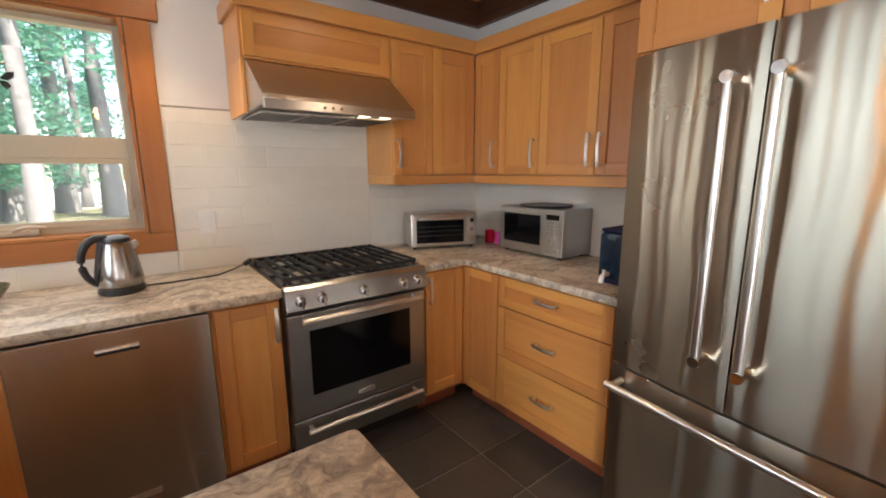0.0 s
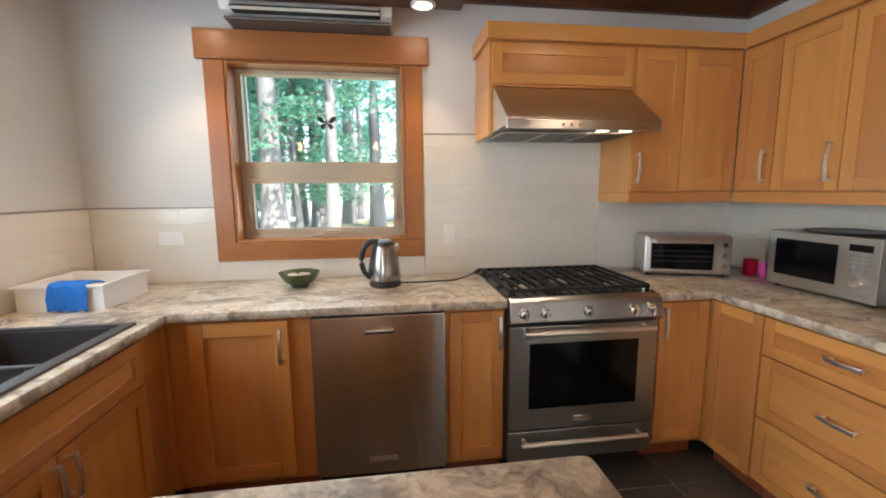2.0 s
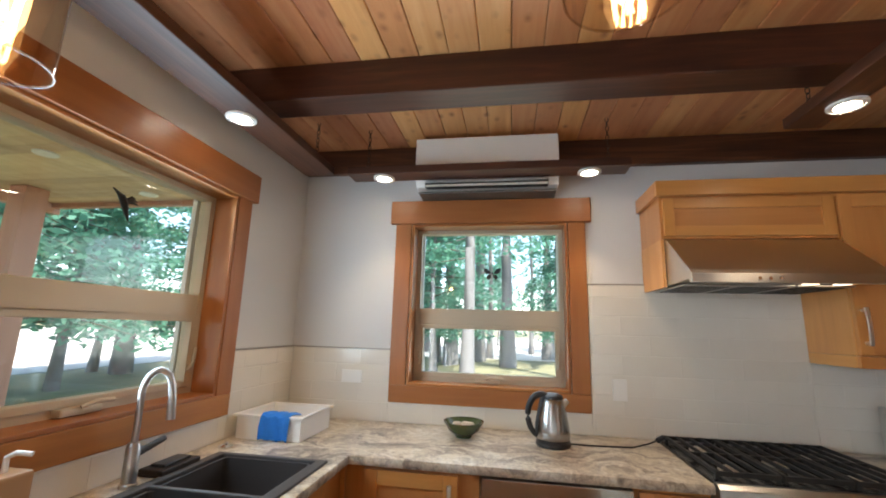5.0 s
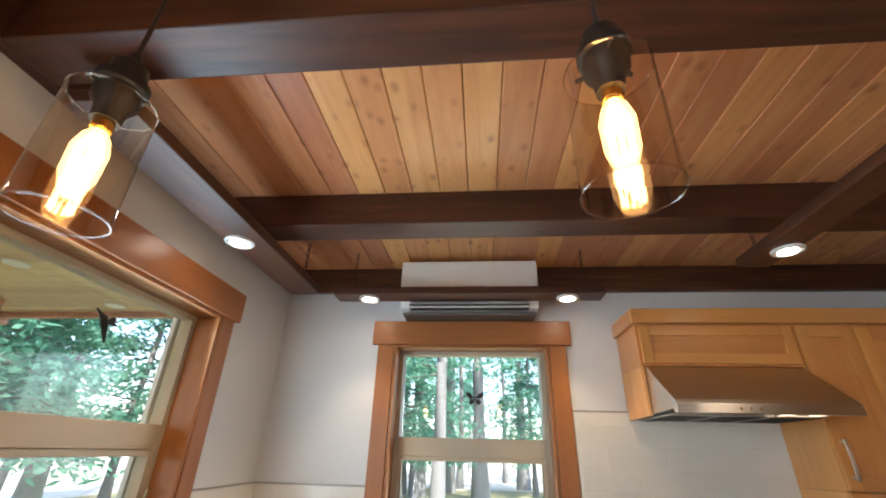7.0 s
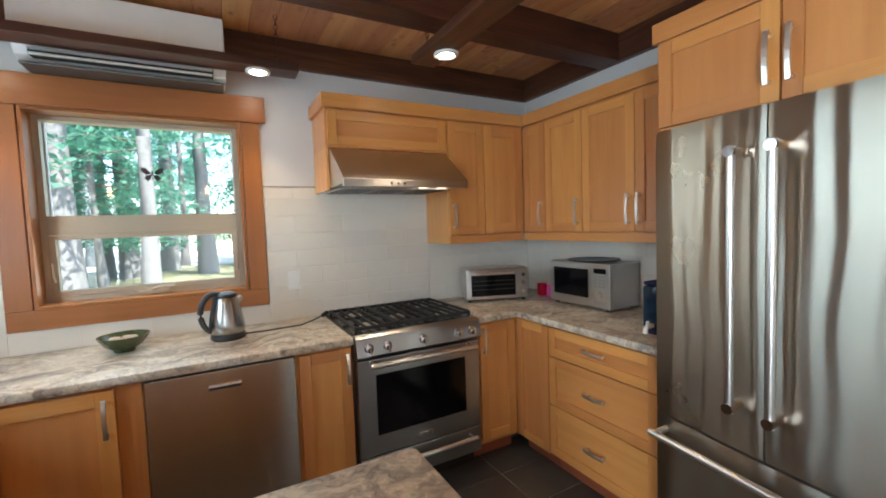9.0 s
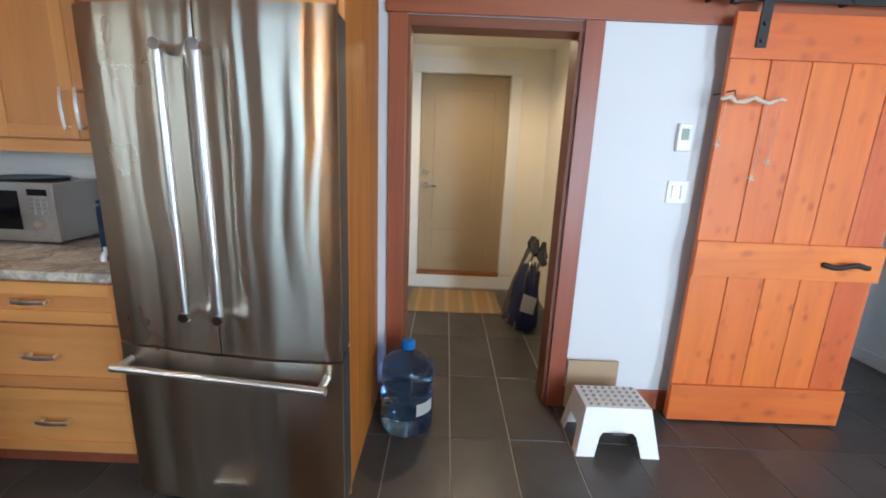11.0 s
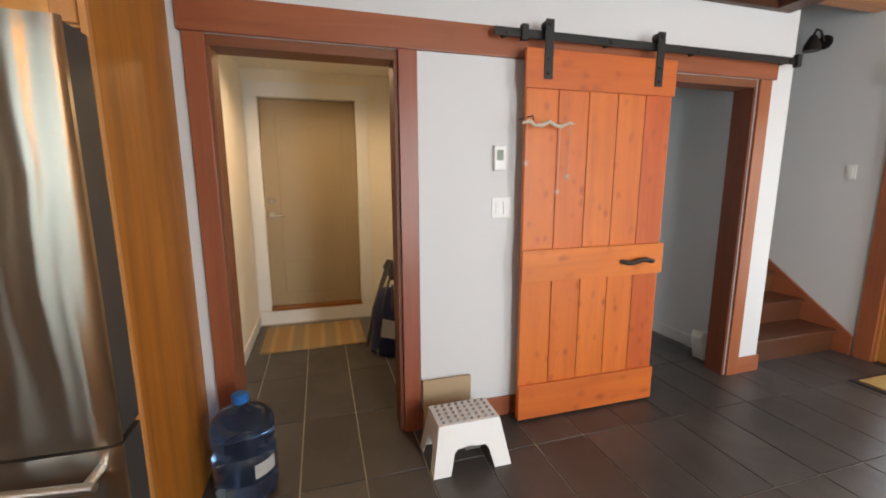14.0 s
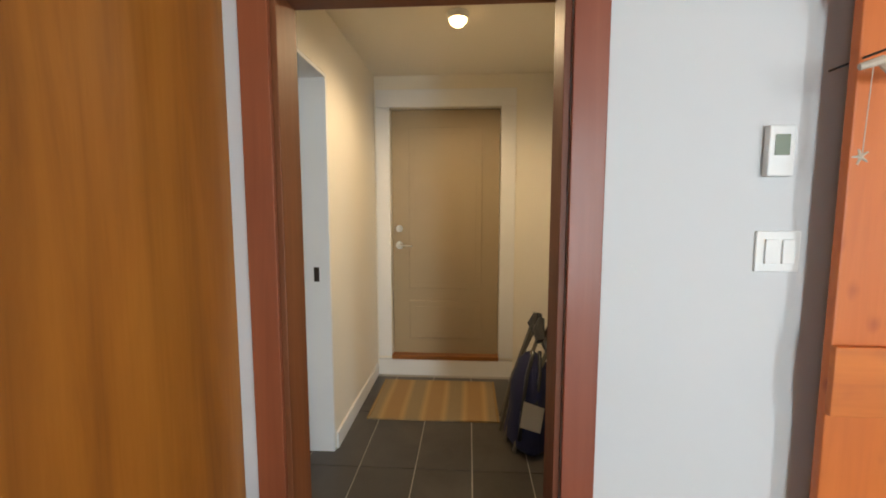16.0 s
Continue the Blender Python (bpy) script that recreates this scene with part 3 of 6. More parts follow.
def window(name, side, u0, u1, z0, z1, label, mat_v, mat_u, butterfly_u, butterfly_z, bird=False):
    o = side.at((u0 + u1) / 2, 0, z0 - 0.1)
    w = thing(name, o, label, "window", kind="structure")

    def piece(pname, dims, m, parent, bev=0.003, lab=""):
        bm = bmesh.new()
        for d in dims:
            side.box(bm, *d)
        return part(pname, bm, m, parent, lab, bev=bev)

    c = 0.105
    piece("side_casing", [(u0 - c, u0 - 0.004, 0.001, 0.022, z0, z1)], mat_v, w)
    piece("side_casing", [(u1 + 0.004, u1 + c, 0.001, 0.022, z0, z1)], mat_v, w)
    piece("head_casing", [(u0 - c - 0.035, u1 + c + 0.035, 0.001, 0.034, z1 + 0.001, z1 + 0.15)], mat_u, w)
    piece("sill_casing", [(u0 - c, u1 + c, 0.001, 0.022, z0 - 0.1, z0 - 0.001)], mat_u, w)
    j = 0.016
    piece("jamb", [(u0, u0 + j, -0.10, 0.018, z0, z1)], mat_v, w)
    piece("jamb", [(u1 - j, u1, -0.10, 0.018, z0, z1)], mat_v, w)
    piece("head_jamb", [(u0 + j, u1 - j, -0.10, 0.018, z1 - j, z1)], mat_u, w)
    piece("sill", [(u0 + j, u1 - j, -0.10, 0.02, z0, z0 + j)], mat_u, w)
    a0, a1, b0, b1 = u0 + 0.004, u1 - 0.004, z0 + 0.004, z1 - 0.004
    zm = z0 + 0.412
    f = piece("window_frame", [(a0, a0 + 0.035, -0.165, -0.102, b0, b1), (a1 - 0.035, a1, -0.165, -0.102, b0, b1),
                               (a0 + 0.035, a1 - 0.035, -0.165, -0.102, b0, b0 + 0.04), (a0 + 0.035, a1 - 0.035, -0.165, -0.102, b1 - 0.035, b1),
                               (a0 + 0.035, a1 - 0.035, -0.165, -0.108, zm - 0.05, zm + 0.05)], vinyl, w, lab="tan vinyl window frame")
    piece("lower_sash", [(a0 + 0.036, a0 + 0.065, -0.15, -0.098, b0 + 0.041, zm - 0.051), (a1 - 0.065, a1 - 0.036, -0.15, -0.098, b0 + 0.041, zm - 0.051),
                         (a0 + 0.065, a1 - 0.065, -0.15, -0.098, b0 + 0.041, b0 + 0.066), (a0 + 0.065, a1 - 0.065, -0.15, -0.098, zm - 0.074, zm - 0.051)], vinyl, w, lab="tan vinyl awning sash")
    g = piece("pane", [(a0 + 0.03, a1 - 0.03, -0.139, -0.134, zm + 0.045, b1 - 0.03)], window_glass, w, bev=0)
    g.visible_shadow = False
    g = piece("pane", [(a0 + 0.06, a1 - 0.06, -0.129, -0.124, b0 + 0.06, zm - 0.07)], window_glass, w, bev=0)
    g.visible_shadow = False
    for a, b in ((u0 - 0.1, u0 + 0.045), (u1 - 0.045, u1 + 0.1)):
        piece("outer_casing", [(a, b, -0.205, -0.181, z0 - 0.08, z1 + 0.08)], white_paint, w, lab="white painted outside casing")
    mid = (u0 + u1) / 2
    k = piece("crank_housing", [(mid - 0.075, mid + 0.075, -0.100, -0.062, b0 + 0.014, b0 + 0.04)], vinyl, w, bev=0.01)
    bm = bmesh.new()
    tube(bm, [side.at(mid - 0.01, -0.06, b0 + 0.04), side.at(mid + 0.03, -0.045, b0 + 0.055), side.at(mid + 0.1, -0.05, b0 + 0.05)], 0.008)
    part("crank", bm, vinyl, w, smooth=True)
    for uu in (a0 + 0.05, a1 - 0.05):
        bm = bmesh.new()
        tube(bm, [side.at(uu, -0.097, z0 + 0.12), side.at(uu, -0.075, z0 + 0.15), side.at(uu, -0.07, z0 + 0.22)], [0.009, 0.008, 0.006])
        part("sash_lock", bm, vinyl, w, smooth=True)
    if bird:
        bm = bmesh.new()
        zb = z0 + butterfly_z
        u = butterfly_u
        tube(bm, [side.at(u - 0.055, -0.124, zb + 0.045), side.at(u - 0.03, -0.124, zb + 0.03), side.at(u - 0.015, -0.122, zb + 0.02), side.at(u, -0.122, zb - 0.005), side.at(u + 0.012, -0.123, zb - 0.03), side.at(u + 0.028, -0.124, zb - 0.065)],
             [0.002, 0.007, 0.013, 0.014, 0.009, 0.004], 8)
        for tip in ((0.06, 0.005), (0.055, 0.018), (0.045, 0.028)):
            tube(bm, [side.at(u, -0.122, zb + 0.005), side.at(u + tip[0] * 0.6, -0.121, zb + tip[1] * 0.9 + 0.004), side.at(u + tip[0], -0.122, zb + tip[1])], [0.008, 0.006, 0.002], 6)
        solid("hummingbird_ornament", bm, black_plastic, "black hummingbird ornament stuck to the window pane", "ornament")
        return w
    bm = bmesh.new()
    zb = z0 + butterfly_z
    for s in (-1, 1):
        for lobe in ([(0.004, 0.005), (0.03, 0.035), (0.055, 0.04), (0.052, 0.015), (0.03, 0.0)], [(0.004, 0.0), (0.03, -0.005), (0.04, -0.022), (0.022, -0.038), (0.008, -0.02)]):
            fr = [bm.verts.new(side.at(butterfly_u + s * p, -0.128, zb + q)) for p, q in lobe]
            bk = [bm.verts.new(side.at(butterfly_u + s * p * 0.98, -0.124, zb + q)) for p, q in lobe]
            n = len(lobe)
            for i in range(n):
                bm.faces.new((fr[i], fr[(i + 1) % n], bk[(i + 1) % n], bk[i]))
            bm.faces.new(fr)
            bm.faces.new(bk[::-1])
    tube(bm, [side.at(butterfly_u, -0.122, zb - 0.028), side.at(butterfly_u, -0.118, zb), side.at(butterfly_u, -0.122, zb + 0.02)], 0.004)
    solid("butterfly_ornament", bm, black_plastic, "black butterfly ornament stuck to the window pane", "ornament")
    return w


window("window_1", BACKW, -1.385, -0.43, 1.13, 2.118, "wood-trimmed tan vinyl window above the kettle", casing_v, casing_x, -0.882, 0.688)
window("window_2", LEFTW, -1.15, -0.05, 1.13, 2.10, "wide wood-trimmed tan vinyl window above the sink", casing_v, casing_y, -0.53, 0.79, True)

# ---- hall opening, header board and barn door ----
t = thing("doorway_trim", RIGHTW.at(2.4, 0, 0), "red-brown fir casing round the hall opening with long header", "door casing", kind="structure")


def rpiece(pname, dims, m, parent, bev=0.003, lab="", side=RIGHTW):
    bm = bmesh.new()
    for d in dims:
        side.box(bm, *d)
    return part(pname, bm, m, parent, lab, bev=bev)


rpiece("header", [(1.888, 5.335, 0.001, 0.026, 2.05, 2.195)], trim_y, t)
rpiece("side_casing", [(1.903, 1.99, 0.001, 0.02, 0, 2.049)], trim_v, t)
rpiece("side_casing", [(2.833, 2.928, 0.001, 0.02, 0, 2.049)], trim_v, t)
rpiece("side_casing", [(5.205, 5.305, 0.001, 0.02, 0, 2.049)], trim_v, t)
rpiece("side_casing", [(4.16, 4.255, 0.001, 0.02, 0, 2.049)], trim_v, t)
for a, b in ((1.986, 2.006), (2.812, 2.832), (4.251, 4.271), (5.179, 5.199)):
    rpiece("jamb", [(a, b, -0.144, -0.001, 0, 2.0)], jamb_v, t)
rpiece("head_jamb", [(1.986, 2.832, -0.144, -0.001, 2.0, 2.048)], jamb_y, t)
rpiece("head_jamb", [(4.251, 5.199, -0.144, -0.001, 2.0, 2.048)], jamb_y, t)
rpiece("baseboard", [(2.929, 4.159, 0.001, 0.014, 0.0, 0.12)], trim_y, t)
rpiece("baseboard", [(5.306, 5.5, 0.001, 0.014, 0.0, 0.12)], trim_y, t)
rpiece("baseboard", [(1.856, 1.902, 0.001, 0.014, 0.0, 0.10)], trim_y, t)
rpiece("end_baseboard", [(5.5, 5.514, -0.145, 0.014, 0.0, 0.12)], trim_v, t)

bd = thing("barn_door", RIGHTW.at(3.945, 0.09, 0.012), "knotty orange-stained plank barn door on a black rail", "barn door")
for a, b in ((3.49, 3.681), (3.685, 3.871), (3.875, 4.058), (4.062, 4.244), (4.248, 4.428)):
    rpiece("plank", [(a, b, 0.07, 0.098, 0.012, 2.07)], barn_v, bd, bev=0.005)
rpiece("top_rail", [(3.475, 4.428, 0.0985, 0.118, 1.885, 2.08)], barn_y, bd, bev=0.004)
rpiece("middle_rail", [(3.485, 4.44, 0.0985, 0.118, 0.845, 1.03)], barn_y, bd, bev=0.004)
rpiece("bottom_rail", [(3.485, 4.435, 0.0985, 0.118, 0.012, 0.225)], barn_y, bd, bev=0.004)
bm = bmesh.new()
tube(bm, [RIGHTW.at(4.13 + 0.23 * i / 8, 0.125 + 0.035 * math.sin(math.pi * i / 8) ** 0.5, 0.935 - 0.01 * math.sin(i)) for i in range(9)], 0.014)
part("handle", bm, black_iron, bd, "black forged pull handle", smooth=True)
rail = thing("barn_door_rail", RIGHTW.at(4.4, 0.05, 2.15), "black iron sliding rail with strap hangers and wheels", "rail")
rpiece("track", [(3.31, 5.41, 0.085, 0.093, 2.13, 2.172)], black_iron, rail, bev=0.001)
for u in (3.38, 4.0, 4.6, 5.34):
    bm = bmesh.new()
    rod(bm, RIGHTW.at(u, 0.026, 2.151), RIGHTW.at(u, 0.1, 2.151), 0.014)
    part("standoff", bm, black_iron, rail, smooth=True)
for u in (3.47, 5.39):
    rpiece("end_stop", [(u - 0.018, u + 0.018, 0.08, 0.112, 2.115, 2.19)], black_iron, rail)
for u in (3.60, 4.30):
    h = rpiece("strap_hanger", [(u - 0.024, u + 0.024, 0.119, 0.126, 1.93, 2.22)], black_iron, rail, bev=0.002)
    bm = bmesh.new()
    rod(bm, RIGHTW.at(u, 0.076, 2.195), RIGHTW.at(u, 0.118, 2.195), 0.027, seg=24)
    part("wheel", bm, black_iron, rail, smooth=True)
    for z in (1.96, 2.03, 2.195):
        bm = bmesh.new()
        rod(bm, RIGHTW.at(u, 0.125, z), RIGHTW.at(u, 0.134, z), 0.011, seg=6)
        part("bolt", bm, black_iron, h)
# driftwood mobile on the wall edge
bm = bmesh.new()
tube(bm, [RIGHTW.at(3.44 + 0.3 * i / 8, 0.16 + 0.01 * math.sin(i * 2), 1.70 + 0.012 * math.sin(i * 1.9)) for i in range(9)], [0.008, 0.011, 0.009, 0.012, 0.01, 0.009, 0.011, 0.008, 0.006])
mob = thing("driftwood_mobile", RIGHTW.at(3.58, 0.13, 1.45), "bleached driftwood mobile with hanging shells", "mobile")
part("branch", bm, bleached, mob, smooth=True)
for u, ln in ((3.47, 0.2), (3.66, 0.35), (3.72, 0.27)):
    bm = bmesh.new()
    tube(bm, [RIGHTW.at(u, 0.16, 1.70), RIGHTW.at(u + 0.003, 0.15, 1.70 - ln)], 0.0012, 5)
    part("thread", bm, bleached, mob)
    bm = bmesh.new()
    for q in range(5):
        c = RIGHTW.at(u, 0.15, 1.70 - ln)
        tube(bm, [c, c + Vector((0, 0.019 * math.cos(q * 1.257), 0.019 * math.sin(q * 1.257)))], [0.004, 0.002], 5)
    part("shell", bm, bleached, mob, "pale starfish shell")
bm = bmesh.new()
tube(bm, [RIGHTW.at(3.5, 0.003, 1.74), RIGHTW.at(3.5, 0.16, 1.74), RIGHTW.at(3.5, 0.165, 1.715)], 0.003, 6)
part("hook", bm, black_iron, mob)

# thermostat and switch plate
th = thing("thermostat", RIGHTW.at(3.40, 0, 1.46), "white wall thermostat with a small grey display", "thermostat")
rpiece("body", [(3.348, 3.416, 0.001, 0.026, 1.465, 1.60)], white_plastic, th, bev=0.006)
rpiece("display", [(3.362, 3.40, 0.0262, 0.028, 1.52, 1.575)], plain("lcd_grey_green", (0.16, 0.19, 0.12), 0.3), th, bev=0.001, lab="grey-green display")
sw = thing("switch_plate", RIGHTW.at(3.405, 0, 1.21), "white double rocker light switch plate", "light switch")
rpiece("plate", [(3.345, 3.462, 0.001, 0.008, 1.205, 1.318)], white_plastic, sw, bev=0.003)
for u in (3.367, 3.413):
    rpiece("rocker", [(u, u + 0.033, 0.0085, 0.014, 1.228, 1.295)], white_plastic, sw, bev=0.002)

# ---- hall ----
hd = thing("door_1", (3.93, -2.36, 0.165), "taupe panelled steel door, closed, above a white step", "door", kind="structure")
part("slab", boxes((3.905, 3.945, -2.797, -1.928, 0.17, 2.16)), taupe, hd, bev=0.003)
for z0, z1 in ((0.30, 0.62), (0.72, 2.02)):
    bm = boxes((3.893, 3.906, -2.66, -2.065, z0, z1))
    part("panel_mould", bm, taupe, hd, bev=0.008)
    part("panel", boxes((3.888, 3.8925, -2.61, -2.115, z0 + 0.05, z1 - 0.05)), taupe, hd, bev=0.004)
bm = bmesh.new()
rod(bm, (3.904, -1.99, 1.08), (3.885, -1.99, 1.08), 0.032, seg=20)
kn = part("rose", bm, chrome, hd, "polished chrome lever rose", smooth=True)
bm = bmesh.new()
tube(bm, [(3.885, -1.99, 1.08), (3.855, -1.99, 1.08), (3.85, -2.02, 1.08), (3.85, -2.10, 1.075)], 0.009)
part("lever", bm, chrome, kn, smooth=True)
bm = bmesh.new()
rod(bm, (3.904, -1.99, 1.215), (3.88, -1.99, 1.215), 0.028, seg=20)
part("deadbolt", bm, chrome, hd, "polished chrome deadbolt", smooth=True)
ht = thing("hall_door_trim", (3.85, -2.36, 0), "white painted casing and step board round the hall door", "door casing", kind="structure")
part("side_casing", boxes((3.838, 3.859, -1.925, -1.815, 0.16, 2.165)), white_paint, ht, bev=0.003)
part("side_casing", boxes((3.838, 3.859, -2.915, -2.80, 0.16, 2.165)), white_paint, ht, bev=0.003)
part("head_casing", boxes((3.838, 3.859, -2.915, -1.815, 2.166, 2.30)), white_paint, ht, bev=0.003)
part("step_board", boxes((3.838, 3.859, -2.915, -1.815, 0.0, 0.135)), white_paint, ht, bev=0.003)
part("sill", boxes((3.832, 3.949, -2.80, -1.925, 0.1355, 0.168)), fir_y, ht, "worn wooden door sill", bev=0.003)
lt = thing("side_doorway_trim", (2.35, -1.8, 0), "white painted lining of the doorway off the hall", "door casing", kind="structure")
part("jamb", boxes((2.73, 2.749, -1.80, -1.65, 0, 2.06)), white_paint, lt, bev=0.002)
part("jamb", boxes((1.951, 1.97, -1.80, -1.65, 0, 2.06)), white_paint, lt, bev=0.002)
part("head_jamb", boxes((1.951, 2.749, -1.80, -1.65, 2.06, 2.079)), white_paint, lt, bev=0.002)
part("strike_plate", boxes((2.7285, 2.7298, -1.74, -1.71, 0.98, 1.06)), bronze, lt)
solid("baseboard_hall", boxes((2.76, 3.83, -1.814, -1.801, 0, 0.1)), white_paint, "white painted baseboard in the hall", "baseboard", "structure", bev=0.003)
dmt = thing("doormat", (3.41, -2.325, 0), "striped straw mat before the hall door", "mat")
part("weave", boxes((3.10, 3.72, -2.742, -1.908, 0.0, 0.012)), straw, dmt, bev=0.004)
for y0, y1 in ((-2.76, -2.7425), (-1.9075, -1.89)):
    part("edge_binding", boxes((3.098, 3.722, y0, y1, 0.0, 0.014)), plain("tan_binding", (0.30, 0.19, 0.08), 0.8), dmt, "tan cloth binding", bev=0.004)
hl = thing("hall_ceiling_light", (2.84, -2.49, 2.375), "round frosted ceiling light, lit warm", "ceiling light")
bm = bmesh.new()
lathe(bm, [(0.055, 0.035), (0.06, 0.025), (0.05, 0.0)], at=(2.84, -2.49, 2.375))
part("housing", bm, white_plastic, hl, smooth=True)
bm = bmesh.new()
lathe(bm, [(0.048, 0.004), (0.045, -0.012), (0.03, -0.03), (0.001, -0.036)], at=(2.84, -2.49, 2.375))
part("bulb", bm, ceiling_glow, hl, smooth=True)
spot_lamp("hall_lamp", (2.84, -2.49, 2.33), (2.84, -2.49, 0), HALL_W, (1.0, 0.75, 0.45), 165, 0.05)

# folded camp chairs and canvas bag
ch = thing("folded_chair", (3.05, -2.905, 0), "folded camp chair with dull metal frame leaning on the wall", "folding chair")
for x0, y0, x1, y1, z1 in ((2.78, -2.815, 2.86, -3.015, 0.60), (2.90, -2.775, 2.93, -2.975, 0.66), (3.02, -2.755, 3.0, -2.935, 0.68), (3.20, -2.775, 3.08, -2.965, 0.64)):
    bm = bmesh.new()
    tube(bm, [(x0, y0, 0.002), (x0 * 0.6 + x1 * 0.4, y0 * 0.62 + y1 * 0.38, z1 * 0.5), (x1, y1, z1)], 0.012, 8)
    part("tube_leg", bm, tan_tube, ch, smooth=True)
for xa, za, xb, zb in ((2.80, 0.10, 3.12, 0.50), (3.14, 0.12, 2.84, 0.52)):
    bm = bmesh.new()
    tube(bm, [(xa, -2.835, za), (xb, -2.915, zb)], 0.009, 8)
    part("cross_bar", bm, tan_tube, ch, smooth=True)
rg2 = random.Random(31)
for x, y, z in ((2.86, -3.005, 0.60), (2.93, -2.965, 0.66), (3.0, -2.945, 0.685), (3.07, -2.975, 0.65), (2.96, -3.035, 0.63)):
    bm = bmesh.new()
    tube(bm, [(x - 0.05, y + rg2.uniform(-0.02, 0.02), z - 0.04), (x, y, z + 0.01), (x + 0.03, y - 0.02, z + 0.055 + rg2.uniform(0, 0.03))], [0.028, 0.036, 0.018], 9)
    part("foam_grip", bm, black_plastic, ch, "black foam grip", smooth=True)
bm = bmesh.new()
lathe(bm, [(0.001, 0.0), (0.10, 0.0), (0.125, 0.04), (0.12, 0.2), (0.11, 0.36), (0.085, 0.47), (0.04, 0.52), (0.001, 0.53)], 20, (0, 0, 0))
for v in bm.verts:
    z = v.co.z
    v.co = Vector((2.93 + v.co.x * 1.75 + 0.012 * math.sin(z * 31 + v.co.y * 40), -2.90 + v.co.y * 0.95 - 0.06 * z + 0.012 * math.sin(z * 24 + v.co.x * 30), z + 0.002))
bag = thing("canvas_bag", (2.93, -2.945, 0), "navy canvas carry bag with a white paper tag", "bag")
part("sack", bm, navy_cloth, bag, smooth=True)
bm = bmesh.new()
vs = [bm.verts.new(c) for c in ((2.695, -2.835, 0.20), (2.69, -2.945, 0.17), (2.695, -2.965, 0.31), (2.70, -2.855, 0.345))]
bm.faces.new(vs)
bmesh.ops.solidify(bm, geom=bm.faces[:], thickness=0.003)
part("tag", bm, cream_paper, bag, "white paper tag")
for dy in (0.0, -0.07):
    bm = bmesh.new()
    tube(bm, [(2.74, -2.84 + dy, 0.10), (2.72, -2.85 + dy, 0.28), (2.77, -2.88 + dy, 0.46), (2.88, -2.93 + dy * 0.5, 0.56)], 0.011, 6)
    part("strap", bm, black_plastic, bag, smooth=True)

# ---- entry: glazed door, stairs, lamp, mat ----
ed = thing("door_2", (1.06, YE, 0), "honey fir front door with one large glass pane", "door", kind="structure")


def epiece(pname, dims, m, parent, bev=0.003, lab=""):
    bm = bmesh.new()
    for d in dims:
        box(bm, *d)
    return part(pname, bm, m, parent, lab, bev=bev)


DY0, DY1 = YE - 0.075, YE - 0.03
epiece("stile", [(1.405, 1.549, DY0, DY1, 0.01, 2.0395)], casing_v, ed)
epiece("stile", [(0.571, 0.70, DY0, DY1, 0.01, 2.0395)], casing_v, ed)
epiece("top_rail", [(0.70, 1.405, DY0, DY1, 1.90, 2.0395)], casing_x, ed)
epiece("bottom_rail", [(0.70, 1.405, DY0, DY1, 0.01, 0.215)], casing_x, ed)
g = epiece("pane", [(0.70, 1.405, YE - 0.056, YE - 0.05, 0.215, 1.90)], window_glass, ed, bev=0)
g.visible_shadow = False
bm = bmesh.new()
tube(bm, [(1.48, DY1, 0.98), (1.48, DY1 + 0.05, 0.98), (1.40, DY1 + 0.055, 0.98)], 0.009)
part("lever", bm, bronze, ed, smooth=True)
et = thing("front_door_trim", (1.06, YE, 0), "red-brown fir casing round the front door", "door casing", kind="structure")
epiece("side_casing", [(1.565, 1.68, YE + 0.001, YE + 0.022, 0, 2.08)], trim_v, et)
epiece("side_casing", [(0.45, 0.565, YE + 0.001, YE + 0.022, 0, 2.08)], trim_v, et)
epiece("head_stop", [(0.566, 1.564, YE + 0.001, YE + 0.012, 2.035, 2.08)], casing_x, et)
epiece("head_casing", [(0.41, 1.72, YE + 0.001, YE + 0.034, 2.081, 2.23)], trim_x, et)
epiece("jamb", [(1.55, 1.579, YE - 0.155, YE - 0.001, 0.0, 2.04)], casing_v, et)
epiece("jamb", [(0.551, 0.57, YE - 0.155, YE - 0.001, 0.0, 2.04)], casing_v, et)
epiece("head_jamb", [(0.57, 1.55, YE - 0.155, YE - 0.001, 2.04, 2.059)], casing_x, et)
epiece("threshold", [(0.57, 1.55, YE - 0.155, YE + 0.01, -0.028, 0.008)], bronze, et)
dm = thing("entry_mat", (1.03, -6.2, 0), "coir doormat with black rubber border and faded motif", "mat")
part("border", boxes((0.65, 1.41, -6.47, -5.96, 0.0, 0.010)), black_plastic, dm, "black rubber border", bev=0.003)
part("coir", boxes((0.69, 1.37, -6.43, -6.0, 0.0102, 0.02)), coir, dm, bev=0.003)
bm = bmesh.new()
for i in range(6):
    a = i * 1.05
    box(bm, 1.03 + 0.06 * math.cos(a) - 0.03, 1.03 + 0.06 * math.cos(a) + 0.03, -6.2 + 0.05 * math.sin(a) - 0.015, -6.2 + 0.05 * math.sin(a) + 0.015, 0.0203 + 0.0002 * i, 0.0215 + 0.0002 * i)
part("motif", bm, bark, dm, "faded dark motif")

